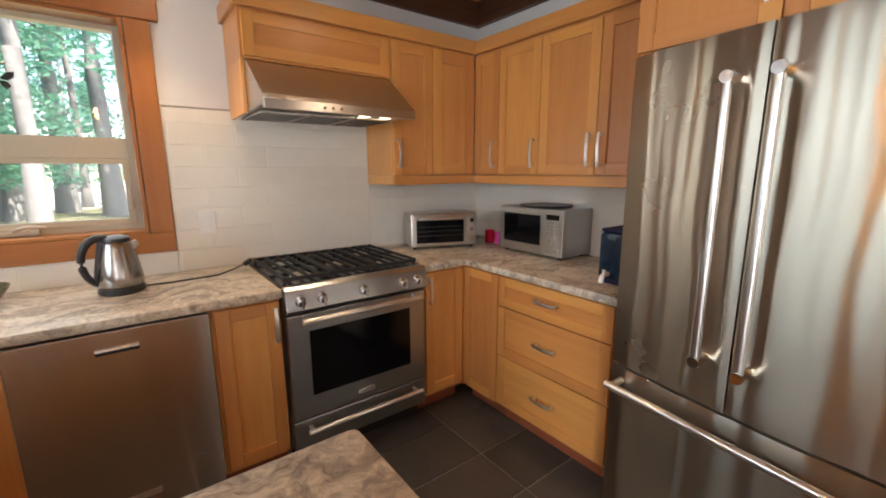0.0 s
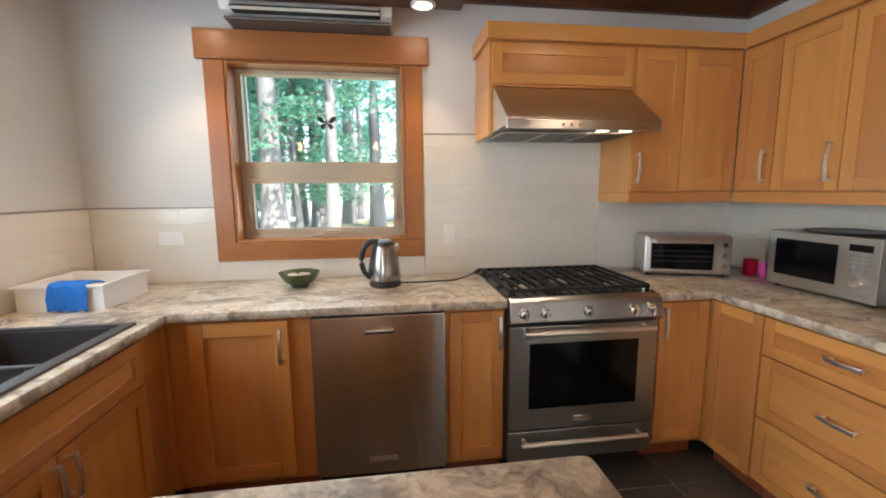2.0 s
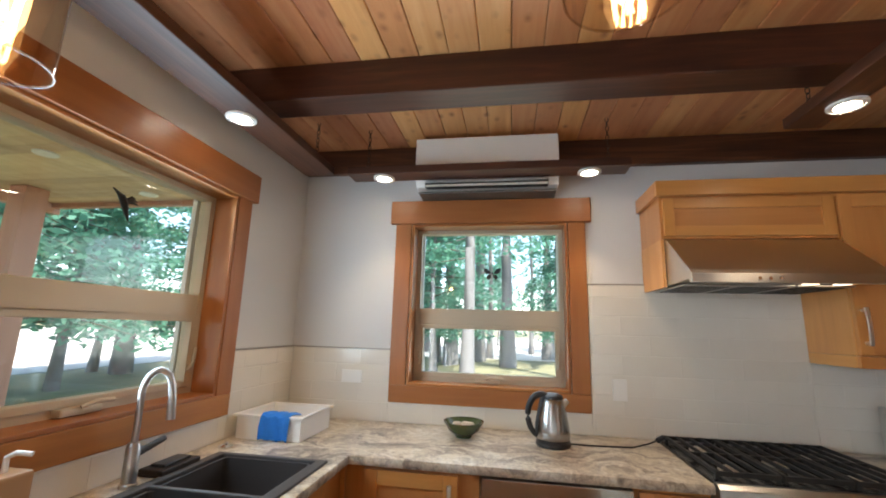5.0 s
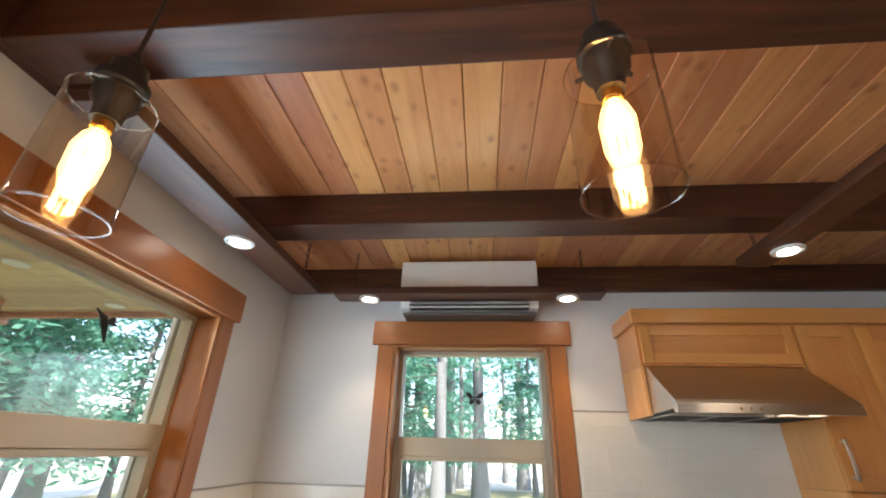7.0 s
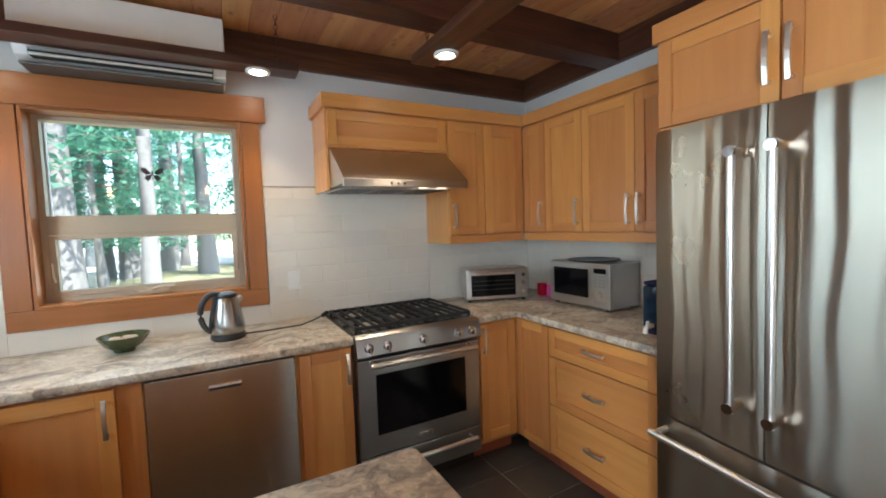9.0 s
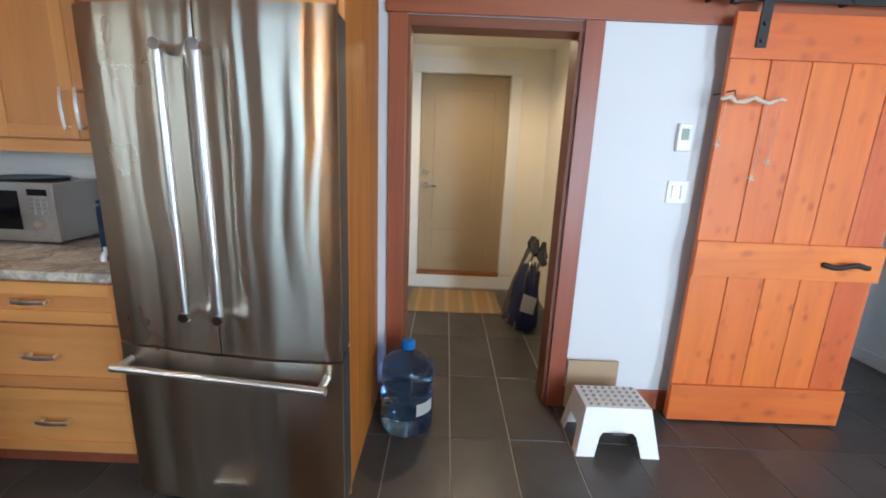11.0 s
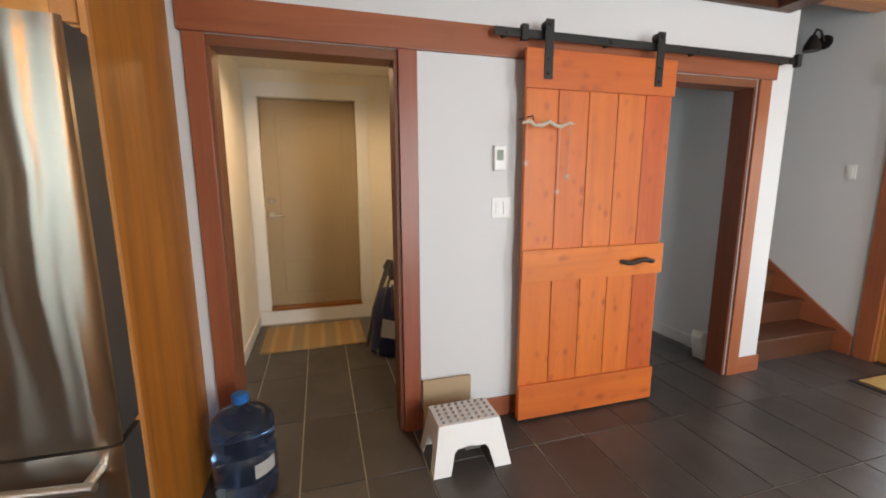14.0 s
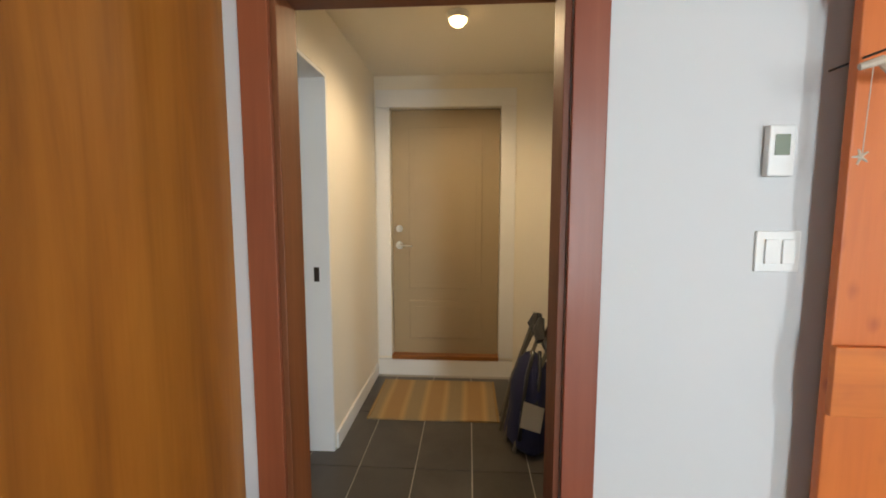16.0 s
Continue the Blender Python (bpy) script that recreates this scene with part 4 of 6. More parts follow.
st = thing("staircase", (2.6, -6.0, 0), "dark wooden staircase rising beside the front door", "stairs", kind="structure")
for i in range(8):
    x0, z1 = 1.82 + 0.265 * i, 0.185 * (i + 1)
    part("riser", boxes((x0, x0 + 0.018, -6.47, -5.515, 0.185 * i, z1 - 0.03)), stair_x, st, bev=0.002)
    part("tread", boxes((x0 - 0.025, x0 + 0.283, -6.47, -5.515, z1 - 0.03, z1)), stair_x, st, bev=0.006)
bm = bmesh.new()
extrude_y(bm, [(1.70, 0.0), (1.70, 0.16), (1.74, 0.19), (4.1, 1.84), (4.1, 1.4), (2.1, 0.0)], -6.498, -6.472)
part("stringer", bm, trim_x, st, "red-brown fir stringer", bev=0.003)
sc = thing("wall_sconce", (2.2, YE, 2.45), "dark bronze wall sconce with a smoked cage shade", "wall lamp")
bm = bmesh.new()
rod(bm, (2.205, YE + 0.001, 2.52), (2.205, YE + 0.02, 2.52), 0.055, seg=20)
part("backplate", bm, bronze, sc, smooth=True)
bm = bmesh.new()
tube(bm, [(2.205, YE + 0.02, 2.53), (2.205, YE + 0.07, 2.6), (2.205, YE + 0.12, 2.61), (2.205, YE + 0.15, 2.56)], 0.009)
part("arm", bm, bronze, sc, smooth=True)
bm = bmesh.new()
lathe(bm, [(0.02, 0.12), (0.03, 0.10), (0.055, 0.05), (0.06, 0.0)], 18, (2.205, YE + 0.15, 2.44))
part("shade", bm, bronze, sc, smooth=True)
es = thing("switch_plate", (1.89, YE, 1.4), "white light switch plate beside the front door", "light switch")
part("plate", boxes((1.855, 1.925, YE + 0.001, YE + 0.008, 1.405, 1.52)), white_plastic, es, bev=0.002)
part("rocker", boxes((1.873, 1.907, YE + 0.0085, YE + 0.013, 1.43, 1.495)), white_plastic, es, bev=0.002)

cc = thing("closet_cabinet", (2.6, -4.2, 0.97), "white wall cabinet inside the closet", "cabinet")
part("body", boxes((2.35, 2.75, -4.75, -3.56, 0.97, 2.3)), white_paint, cc, bev=0.003)
part("door", boxes((2.33, 2.349, -4.745, -4.16, 0.975, 2.295)), white_paint, cc, bev=0.002)
part("door", boxes((2.33, 2.349, -4.155, -3.565, 0.975, 2.295)), white_paint, cc, bev=0.002)
solid("baseboard_closet", boxes((3.285, 3.299, -5.39, -3.56, 0, 0.1), (1.89, 3.28, -5.399, -5.386, 0, 0.1)), white_paint, "white painted baseboard in the closet", "baseboard", "structure", bev=0.003)
bm = bmesh.new()
extrude_x(bm, [(-5.26, 0.0), (-5.38, 0.0), (-5.37, 0.20), (-5.24, 0.235), (-5.22, 0.19)], 1.96, 2.06)
solid("paper_bag", bm, cream_paper, "crumpled white bag on the closet floor", "bag", bev=0.012)

# ---- kitchen: cabinets ----


def pull(side, u, d, z, length, upright, parent, name="handle"):
    """A chrome bar pull on two posts."""
    bm = bmesh.new()
    h = length / 2
    ends = [side.at(u, 0, z - h), side.at(u, 0, z + h)] if upright else [side.at(u - h, 0, z), side.at(u + h, 0, z)]
    out = side.d
    a, b = ends
    axis = (b - a).normalized()
    w = side.u * 0.008 if upright else Vector((0, 0, 0.008))
    n = 6
    for s0, s1 in ((a, b),):
        rows = []
        for i in range(n + 1):
            p = s0.lerp(s1, i / n) + out * (d + 0.026 + 0.008 * math.sin(math.pi * i / n))
            rows.append([bm.verts.new(p + w + out * 0.004), bm.verts.new(p - w + out * 0.004), bm.verts.new(p - w - out * 0.004), bm.verts.new(p + w - out * 0.004)])
        for r0, r1 in zip(rows, rows[1:]):
            for k in range(4):
                bm.faces.new((r0[k], r0[(k + 1) % 4], r1[(k + 1) % 4], r1[k]))
        bm.faces.new(rows[0])
        bm.faces.new(rows[-1][::-1])
    for p in (a + axis * 0.012, b - axis * 0.012):
        rod(bm, p + out * (d - 0.001), p + out * (d + 0.024), 0.007, seg=10)
    return part(name, bm, nickel, parent, "polished nickel bar pull", bev=0.0015)


def leaf(side, u0, u1, z0, z1, d, parent, horizontal=False, rail=0.06, name="door", wood_u=None):
    """A framed door or drawer front with a sunk panel."""
    wu = wood_u or maple_x
    g = 0.0015
    u0, u1, z0, z1 = u0 + g, u1 - g, z0 + g, z1 - g
    bm = bmesh.new()
    side.box(bm, u0 + rail, u1 - rail, d + 0.001, d + 0.009, z0 + rail, z1 - rail)
    door = part(name, bm, wu if horizontal else maple_v, parent)
    for a, b in ((u0, u0 + rail), (u1 - rail, u1)):
        bm = bmesh.new()
        side.box(bm, a, b, d, d + 0.02, z0, z1)
        part("stile", bm, maple_v, door, bev=0.002)
    for a, b in ((z0, z0 + rail), (z1 - rail, z1)):
        bm = bmesh.new()
        side.box(bm, u0 + rail + 0.0005, u1 - rail - 0.0005, d, d + 0.0195, a, b)
        part("rail", bm, wu, door, bev=0.002)
    return door


def base_unit(side, u0, u1, d_back, label, group="kitchen base cabinets", top=0.874):
    """A carcass with toe kick, its face at d = 0."""
    c = thing("base_cabinet", side.at((u0 + u1) / 2, 0, 0), label, "cabinet", group)
    bm = bmesh.new()
    side.box(bm, u0 + 0.001, u1 - 0.001, d_back, -0.001, 0.1, top)
    part("body", bm, maple_v, c)
    bm = bmesh.new()
    side.box(bm, u0 + 0.001, u1 - 0.001, d_back, -0.06, 0.0, 0.0995)
    part("toe_kick", bm, trim_x, c, "dark wood toe kick")
    return c


FB = Side((0, 0.02, 0), (1, 0, 0), (0, -1, 0))
FR = Side((1.085, 0, 0), (0, -1, 0), (-1, 0, 0))
FL = Side((-1.505, 0, 0), (0, 1, 0), (1, 0, 0))
FP = Side((0, -1.18, 0), (-1, 0, 0), (0, 1, 0))

c = base_unit(FB, -1.484, -0.895, -0.62, "honey maple corner base cabinet with one panelled door")
d = leaf(FB, -1.40, -0.985, 0.125, 0.862, 0.0, c, rail=0.062)
pull(FB, -1.018, 0.02, 0.75, 0.16, True, d)
c = base_unit(FB, -0.286, -0.004, -0.62, "narrow honey maple base cabinet beside the range")
d = leaf(FB, -0.272, -0.012, 0.125, 0.862, 0.0, c, rail=0.055)
pull(FB, -0.035, 0.02, 0.76, 0.16, True, d)
c = base_unit(FB, 0.768, 1.064, -0.62, "narrow honey maple base cabinet in the corner")
d = leaf(FB, 0.785, 1.055, 0.125, 0.862, 0.0, c, rail=0.055)
pull(FB, 0.805, 0.02, 0.76, 0.16, True, d)
c = base_unit(FR, 0.001, 0.288, -0.64, "honey maple blind corner base cabinet panel")
leaf(FR, 0.003, 0.287, 0.105, 0.868, 0.0, c, rail=0.05, name="front", wood_u=maple_y)
part("corner_post", boxes((1.0645, 1.0845, -0.001, 0.03, 0.1, 0.874)), maple_v, c)
c = base_unit(FR, 0.289, 0.985, -0.64, "honey maple cabinet with three wide drawers")
for z0, z1 in ((0.70, 0.868), (0.415, 0.695), (0.115, 0.41)):
    d = leaf(FR, 0.292, 0.975, z0, z1, 0.0, c, True, 0.05, "drawer", maple_y)
    pull(FR, 0.63, 0.02, (z0 + z1) / 2 + 0.01, 0.13, False, d)
c = base_unit(FL, -1.10, 0.018, -0.62, "honey maple sink cabinet with false drawer and two doors", top=0.69)
part("apron", boxes((-1.53, -1.5065, -1.10, 0.018, 0.6905, 0.874)), maple_y, c)
part("corner_post", boxes((-1.5055, -1.4845, 0.005, 0.03, 0.1, 0.874)), maple_v, c)
leaf(FL, -1.05, -0.16, 0.69, 0.862, 0.0, c, True, 0.05, "false_drawer", maple_y)
for a, b, h in ((-1.05, -0.606, -0.635), (-0.603, -0.16, -0.575)):
    d = leaf(FL, a, b, 0.125, 0.685, 0.0, c, rail=0.06, wood_u=maple_y)
    pull(FL, h, 0.02, 0.60, 0.14, True, d)
bm = boxes((-1.455, -0.21, -1.74, -1.18, 0.1, 0.874))
c = thing("peninsula_cabinet", (-0.85, -1.5, 0), "honey maple peninsula cabinet under the worktop", "cabinet")
part("body", bm, maple_v, c, bev=0.002)
part("toe_kick", boxes((-1.455, -0.27, -1.74, -1.24, 0, 0.0995)), trim_x, c)
for i in range(3):
    leaf(FP, 0.235 + 0.40 * i, 0.63 + 0.40 * i, 0.125, 0.862, 0.001, c)

# ---- wall cabinets ----


def wall_unit(side, u0, u1, depth, z0, z1, label):
    c = thing("wall_cabinet", side.at((u0 + u1) / 2, 0, z0), label, "cabinet", "kitchen wall cabinets")
    bm = bmesh.new()
    side.box(bm, u0 + 0.001, u1 - 0.001, -depth, -0.001, z0, z1)
    part("body", bm, maple_v, c, bev=0.0015)
    return c


UB = Side((0, 0.325, 0), (1, 0, 0), (0, -1, 0))
UR = Side((1.425, 0, 0), (0, -1, 0), (-1, 0, 0))
DB, DR = YB - 0.002 - 0.325, XR - 0.002 - 1.425
ZT, ZM = 2.165, 2.245
c = wall_unit(UB, -0.012, 0.775, DB, 1.945, ZT, "honey maple bridge cabinet above the range hood")
leaf(UB, 0.0, 0.765, 1.955, 2.15, 0.0, c, True, 0.05, "front")
c.children[0].name = "body"
bm = boxes((-0.013, 0.004, 0.33, YB - 0.002, 1.70, 1.944))
part("side_panel", bm, maple_v, c, bev=0.002)
c = wall_unit(UB, 0.776, 1.06, DB, 1.40, ZT, "tall honey maple wall cabinet beside the hood")
d = leaf(UB, 0.78, 1.06, 1.405, 2.15, 0.0, c, rail=0.055)
pull(UB, 0.808, 0.02, 1.53, 0.17, True, d)
c = wall_unit(UB, 1.061, 1.424, DB, 1.40, ZT, "honey maple corner wall cabinet")
leaf(UB, 1.063, 1.40, 1.405, 2.15, 0.0, c, rail=0.07, name="front")
for a, b, hu in ((-0.305, -0.08, -0.115), (-0.077, 0.245, 0.21), (0.248, 0.612, 0.58), (0.615, 0.99, 0.645)):
    c = wall_unit(UR, a - 0.0015, b + 0.0015, DR, 1.40, ZT, "tall honey maple wall cabinet with one panelled door")
    d = leaf(UR, a, b, 1.405, 2.15, 0.0, c, rail=0.055, wood_u=maple_y)
    pull(UR, hu, 0.02, 1.53, 0.17, True, d)
tr = thing("cabinet_moulding", (1.0, 0.3, ZT), "honey maple crown board along the wall cabinets", "moulding", kind="structure")
part("crown", boxes((-0.03, 1.40, 0.295, 0.326, ZT + 0.001, ZM)), maple_x, tr, bev=0.003)
part("crown", boxes((-0.03, -0.012, 0.327, YB - 0.002, ZT + 0.001, ZM)), maple_y, tr, bev=0.003)
part("crown", boxes((1.395, 1.426, -0.99, 0.294, ZT + 0.001, ZM)), maple_y, tr, bev=0.003)
part("cover", boxes((-0.011, 1.40, 0.327, YB - 0.002, ZT + 0.001, ZT + 0.02), (1.427, XR - 0.002, -0.99, 0.326, ZT + 0.001, ZT + 0.02)), maple_x, tr)
part("light_rail", boxes((0.778, 1.40, 0.31, 0.33, 1.345, 1.399)), maple_x, tr, bev=0.003)
part("light_rail", boxes((0.777, 0.795, 0.331, YB - 0.002, 1.345, 1.399)), maple_y, tr, bev=0.003)
part("light_rail", boxes((1.405, 1.428, -0.985, 0.309, 1.345, 1.399)), maple_y, tr, bev=0.003)

# ---- range hood ----
hood = thing("range_hood", (0.38, 0.3, 1.69), "brushed stainless sloping range hood with two small lamps", "range hood")
bm = bmesh.new()
extrude_x(bm, [(YB - 0.003, 1.944), (0.335, 1.944), (0.30, 1.93), (0.07, 1.755), (0.05, 1.735), (0.05, 1.695), (0.075, 1.695), (0.09, 1.715), (YB - 0.02, 1.705), (YB - 0.003, 1.705)], 0.006, 0.764)
part("canopy", bm, steel_hood, hood, bev=0.003)
for i in range(3):
    part("baffle_filter", boxes((0.03 + 0.235 * i, 0.255 + 0.235 * i, 0.20, 0.60, 1.697, 1.7045)), steel_y, hood, bev=0.002)
    for k in range(9):
        # Dark strips laid on the flat filter give the shade of its slots.
        part("slot", boxes((0.045 + 0.235 * i + 0.023 * k, 0.055 + 0.235 * i + 0.023 * k, 0.23, 0.57, 1.6955, 1.6968)), dark_gap, hood)
for x in (0.52, 0.64):
    bm = bmesh.new()
    rod(bm, (x, 0.15, 1.7155), (x, 0.15, 1.70), 0.03, seg=20)
    part("lamp", bm, hood_glow, hood, "lit hood lamp")
for x in (0.27, 0.31, 0.35):
    bm = bmesh.new()
    rod(bm, (x, 0.0505, 1.715), (x, 0.046, 1.715), 0.007, seg=12)
    part("button", bm, chrome, hood)
spot_lamp("hood_lamp", (0.58, 0.15, 1.69), (0.5, 0.25, 0.9), 0.14, (1.0, 0.8, 0.55), 120, 0.03)

# ---- range ----
rg = thing("gas_range", (0.381, 0.3, 0), "stainless gas range with black oven window and iron grates", "range")
R0, R1 = 0.003, 0.759
part("body", boxes((R0, R1, 0.03, 0.60, 0.09, 0.905)), steel_range, rg, bev=0.002)
part("back_trim", boxes((R0, R1, 0.605, 0.652, 0.5, 0.935)), steel_range, rg, bev=0.004)
part("cooktop", boxes((R0, R1, 0.0, 0.604, 0.906, 0.921)), plain("black_enamel", (0.012, 0.012, 0.013), 0.18, vary=0.1), rg, "black enamel cooktop", bev=0.004)
bm = bmesh.new()
extrude_x(bm, [(0.03, 0.79), (-0.045, 0.80), (-0.06, 0.815), (-0.04, 0.905), (-0.02, 0.922), (0.0, 0.922), (0.03, 0.905)], R0, R1)
cp = part("control_panel", bm, steel_range, rg, bev=0.003)
for x in (0.065, 0.165, 0.375, 0.60, 0.69):
    z = 0.86
    bm = bmesh.new()
    rod(bm, (x, -0.049, z), (x, -0.062, z - 0.003), 0.026, 0.024, 20)
    k = part("knob_base", bm, chrome, rg, smooth=True)
    bm = bmesh.new()
    rod(bm, (x, -0.062, z - 0.003), (x, -0.085, z - 0.008), 0.019, 0.016, 18)
    part("knob", bm, chrome, k, "polished steel knob", smooth=True)
    part("knob_grip", boxes((x - 0.005, x + 0.005, -0.098, -0.083, z - 0.028, z + 0.012)), chrome, k, bev=0.002)
dr = part("oven_door", boxes((R0 + 0.004, R1 - 0.004, -0.03, 0.028, 0.265, 0.785)), steel_range, rg, bev=0.006)
part("oven_window", boxes((0.105, 0.655, -0.0335, -0.0302, 0.375, 0.70)), black_gloss, dr, "black oven glass", bev=0.001)
part("door_badge", boxes((0.335, 0.43, -0.033, -0.0302, 0.30, 0.325)), chrome, dr, bev=0.001)
bm = bmesh.new()
rod(bm, (0.06, -0.09, 0.768), (0.702, -0.09, 0.768), 0.014, seg=16)
for x in (0.085, 0.677):
    rod(bm, (x, -0.03, 0.768), (x, -0.09, 0.768), 0.011, seg=12)
part("oven_handle", bm, nickel, dr, "round brushed bar handle", smooth=True)
dr = part("drawer", boxes((R0 + 0.004, R1 - 0.004, -0.025, 0.028, 0.10, 0.255)), steel_range, rg, bev=0.005)
bm = bmesh.new()
rod(bm, (0.06, -0.075, 0.215), (0.702, -0.075, 0.215), 0.012, seg=16)
for x in (0.085, 0.677):
    rod(bm, (x, -0.025, 0.215), (x, -0.075, 0.215), 0.010, seg=12)
part("drawer_handle", bm, nickel, dr, "round brushed bar handle", smooth=True)
part("kick_plate", boxes((R0 + 0.01, R1 - 0.01, 0.05, 0.07, 0.0, 0.095)), dark_gap, rg)
for gx in range(3):
    x0 = 0.02 + gx * 0.242
    bm = bmesh.new()
    for y in (0.03, 0.30, 0.58):
        box(bm, x0, x0 + 0.234, y - 0.006, y + 0.006, 0.935, 0.953)
    for k in range(5):
        xx = x0 + 0.006 + k * 0.0555
        box(bm, xx - 0.005, xx + 0.005, 0.03, 0.58, 0.94, 0.956)
    for xx in (x0 + 0.008, x0 + 0.226):
        for y in (0.035, 0.575):
            box(bm, xx - 0.007, xx + 0.007, y - 0.007, y + 0.007, 0.921, 0.94)
    part("grate", bm, cast_iron, rg, "black cast iron grate", bev=0.002)
for x, y in ((0.14, 0.16), (0.14, 0.45), (0.62, 0.16), (0.62, 0.45), (0.38, 0.3)):
    bm = bmesh.new()
    lathe(bm, [(0.05, 0.0), (0.05, 0.006), (0.035, 0.012), (0.033, 0.016), (0.001, 0.017)], 20, (x, y, 0.921))
    part("burner", bm, alu, rg, smooth=True)

# ---- dishwasher ----
dw = thing("dishwasher", (-0.59, 0.3, 0), "stainless built-in dishwasher with pocket handle", "dishwasher")
part("tub", boxes((-0.888, -0.292, 0.025, 0.62, 0.1, 0.868)), grey_metal, dw)
f = part("front", boxes((-0.888, -0.292, -0.012, 0.024, 0.105, 0.866)), steel_dw, dw, bev=0.004)
# Near-black plate on the uncut front gives the shade in the handle pocket.
part("handle_recess", boxes((-0.655, -0.525, -0.0145, -0.0122, 0.782, 0.800)), dark_gap, f, bev=0.001)
bm = bmesh.new()
extrude_x(bm, [(-0.0125, 0.806), (-0.024, 0.803), (-0.025, 0.798), (-0.0125, 0.801)], -0.655, -0.525)
part("handle", bm, nickel, f, "slim pocket handle lip")
part("badge", boxes((-0.40, -0.345, -0.0138, -0.0122, 0.262, 0.275)), chrome, f)
part("vent_plate", boxes((-0.65, -0.52, -0.014, -0.0122, 0.165, 0.19)), nickel, f, bev=0.001)
part("toe_panel", boxes((-0.886, -0.294, 0.06, 0.08, 0.0, 0.099)), dark_gap, dw)

# ---- refrigerator and its surround ----
F0, F1 = -1.062, -1.838
FX, FE = 0.92, -1.878
fr = thing("refrigerator", (1.35, -1.455, 0), "stainless french-door refrigerator with bottom freezer drawer", "refrigerator")
part("cabinet", boxes((FX + 0.075, 1.70, F1 + 0.004, F0 - 0.004, 0.03, 1.785)), grey_metal, fr, bev=0.004)
part("base_grille", boxes((FX + 0.06, FX + 0.074, F1 + 0.02, F0 - 0.02, 0.025, 0.10)), dark_gap, fr)
for y in (-1.11, -1.79):
    bm = bmesh.new()
    rod(bm, (1.03, y, 0.0), (1.03, y, 0.035), 0.02, seg=12)
    part("foot", bm, black_plastic, fr)
YS = -1.465


def door_x(y):
    """The unbowed front of the doors, which stand slightly skewed."""
    return FX + 0.115 * (y - F0)


def wavy_front(y0, y1, z0, z1, bow=0.03, ripple=0.0085):
    """A sheet-steel front that bows out and ripples faintly."""
    bm = bmesh.new()
    ny, nz = 72, 64
    ym, hw = (F0 + FE) / 2, (F0 - FE) / 2
    grid = []
    for j in range(nz + 1):
        z = z0 + (z1 - z0) * j / nz
        row = []
        for i in range(ny + 1):
            y = y0 + (y1 - y0) * i / ny
            s = (y - ym) / hw
            edge = min(1.0, 8 * min(i, ny - i) / ny)
            lip = min(1.0, 20 * min(j, nz - j) / nz)
            yw = y + 0.022 * noise.noise(Vector((y * 3.0, z * 3.4, 1.3))) + 0.006 * noise.noise(Vector((y * 5.0, z * 9.0, 7.7)))
            w = noise.noise(Vector((yw * 11.0, z * 0.7, 3.7))) + 0.22 * noise.noise(Vector((yw * 26.0, z * 0.9, 9.1)))
            row.append(bm.verts.new((door_x(y) - bow * (1 - s * s) - ripple * w * edge + 0.004 * (1 - edge) ** 3 + 0.003 * (1 - lip) ** 2, y, z)))
        grid.append(row)
    for a, b in zip(grid, grid[1:]):
        for k in range(ny):
            bm.faces.new((a[k], a[k + 1], b[k + 1], b[k]))
    loop = grid[0] + [r[-1] for r in grid[1:]] + grid[-1][-2::-1] + [r[0] for r in grid[-2:0:-1]]
    rear = [bm.verts.new((door_x(v.co.y) + 0.02, v.co.y, v.co.z)) for v in loop]
    n = len(loop)
    for k in range(n):
        bm.faces.new((loop[k], rear[k], rear[(k + 1) % n], loop[(k + 1) % n]))
    bm.faces.new(rear)
    return bm


def door_liner(y0, y1, z0, z1, parent):
    """The dark plastic body and gasket behind a steel door skin."""
    for name, x0, x1, inset, m in (("liner", None, FX + 0.05, 0.006, liner_grey), ("gasket", FX + 0.0505, FX + 0.074, 0.016, black_plastic)):
        a, b = max(y0, y1) - inset, min(y0, y1) + inset
        bm = bmesh.new()
        extrude_z(bm, [(x0 or door_x(a) + 0.0205, a), (x0 or door_x(b) + 0.0205, b), (x1, b), (x1, a)], z0 + inset, z1 - inset)
        part(name, bm, m, parent, "dark grey door body" if name == "liner" else "black rubber gasket")


for y0, y1 in ((F0, YS + 0.0025), (YS - 0.0025, FE)):
    dd = part("fridge_door", wavy_front(y0, y1, 0.715, 1.80), steel_fridge, fr, smooth=True)
    door_liner(y0, y1, 0.715, 1.80, dd)
    hy = YS + 0.075 if y0 == F0 else YS - 0.04
    bm = bmesh.new()
    hx = door_x(hy) - 0.085
    rod(bm, (hx, hy, 0.855), (hx, hy, 1.685), 0.0125, seg=18)
    hh = part("door_handle", bm, steel_y, dd, "long round steel bar handle", smooth=True)
    for z in (0.87, 1.67):
        bm = bmesh.new()
        rod(bm, (hx + 0.07, hy, z), (hx - 0.016, hy, z), 0.0165, seg=14)
        part("handle_post", bm, chrome, dd, smooth=True)
dd = part("freezer_drawer", wavy_front(F0, FE, 0.085, 0.705), steel_fridge, fr, smooth=True)
door_liner(F0, FE, 0.085, 0.705, dd)
bm = bmesh.new()
rod(bm, (door_x(F0) - 0.085, F0 - 0.03, 0.655), (door_x(FE) - 0.085, FE + 0.03, 0.655), 0.0135, seg=18)
for y in (F0 - 0.05, FE + 0.05):
    rod(bm, (door_x(y), y, 0.655), (door_x(y) - 0.085, y, 0.655), 0.013, seg=12)
part("drawer_handle", bm, nickel, dd, "long round steel bar handle", smooth=True)
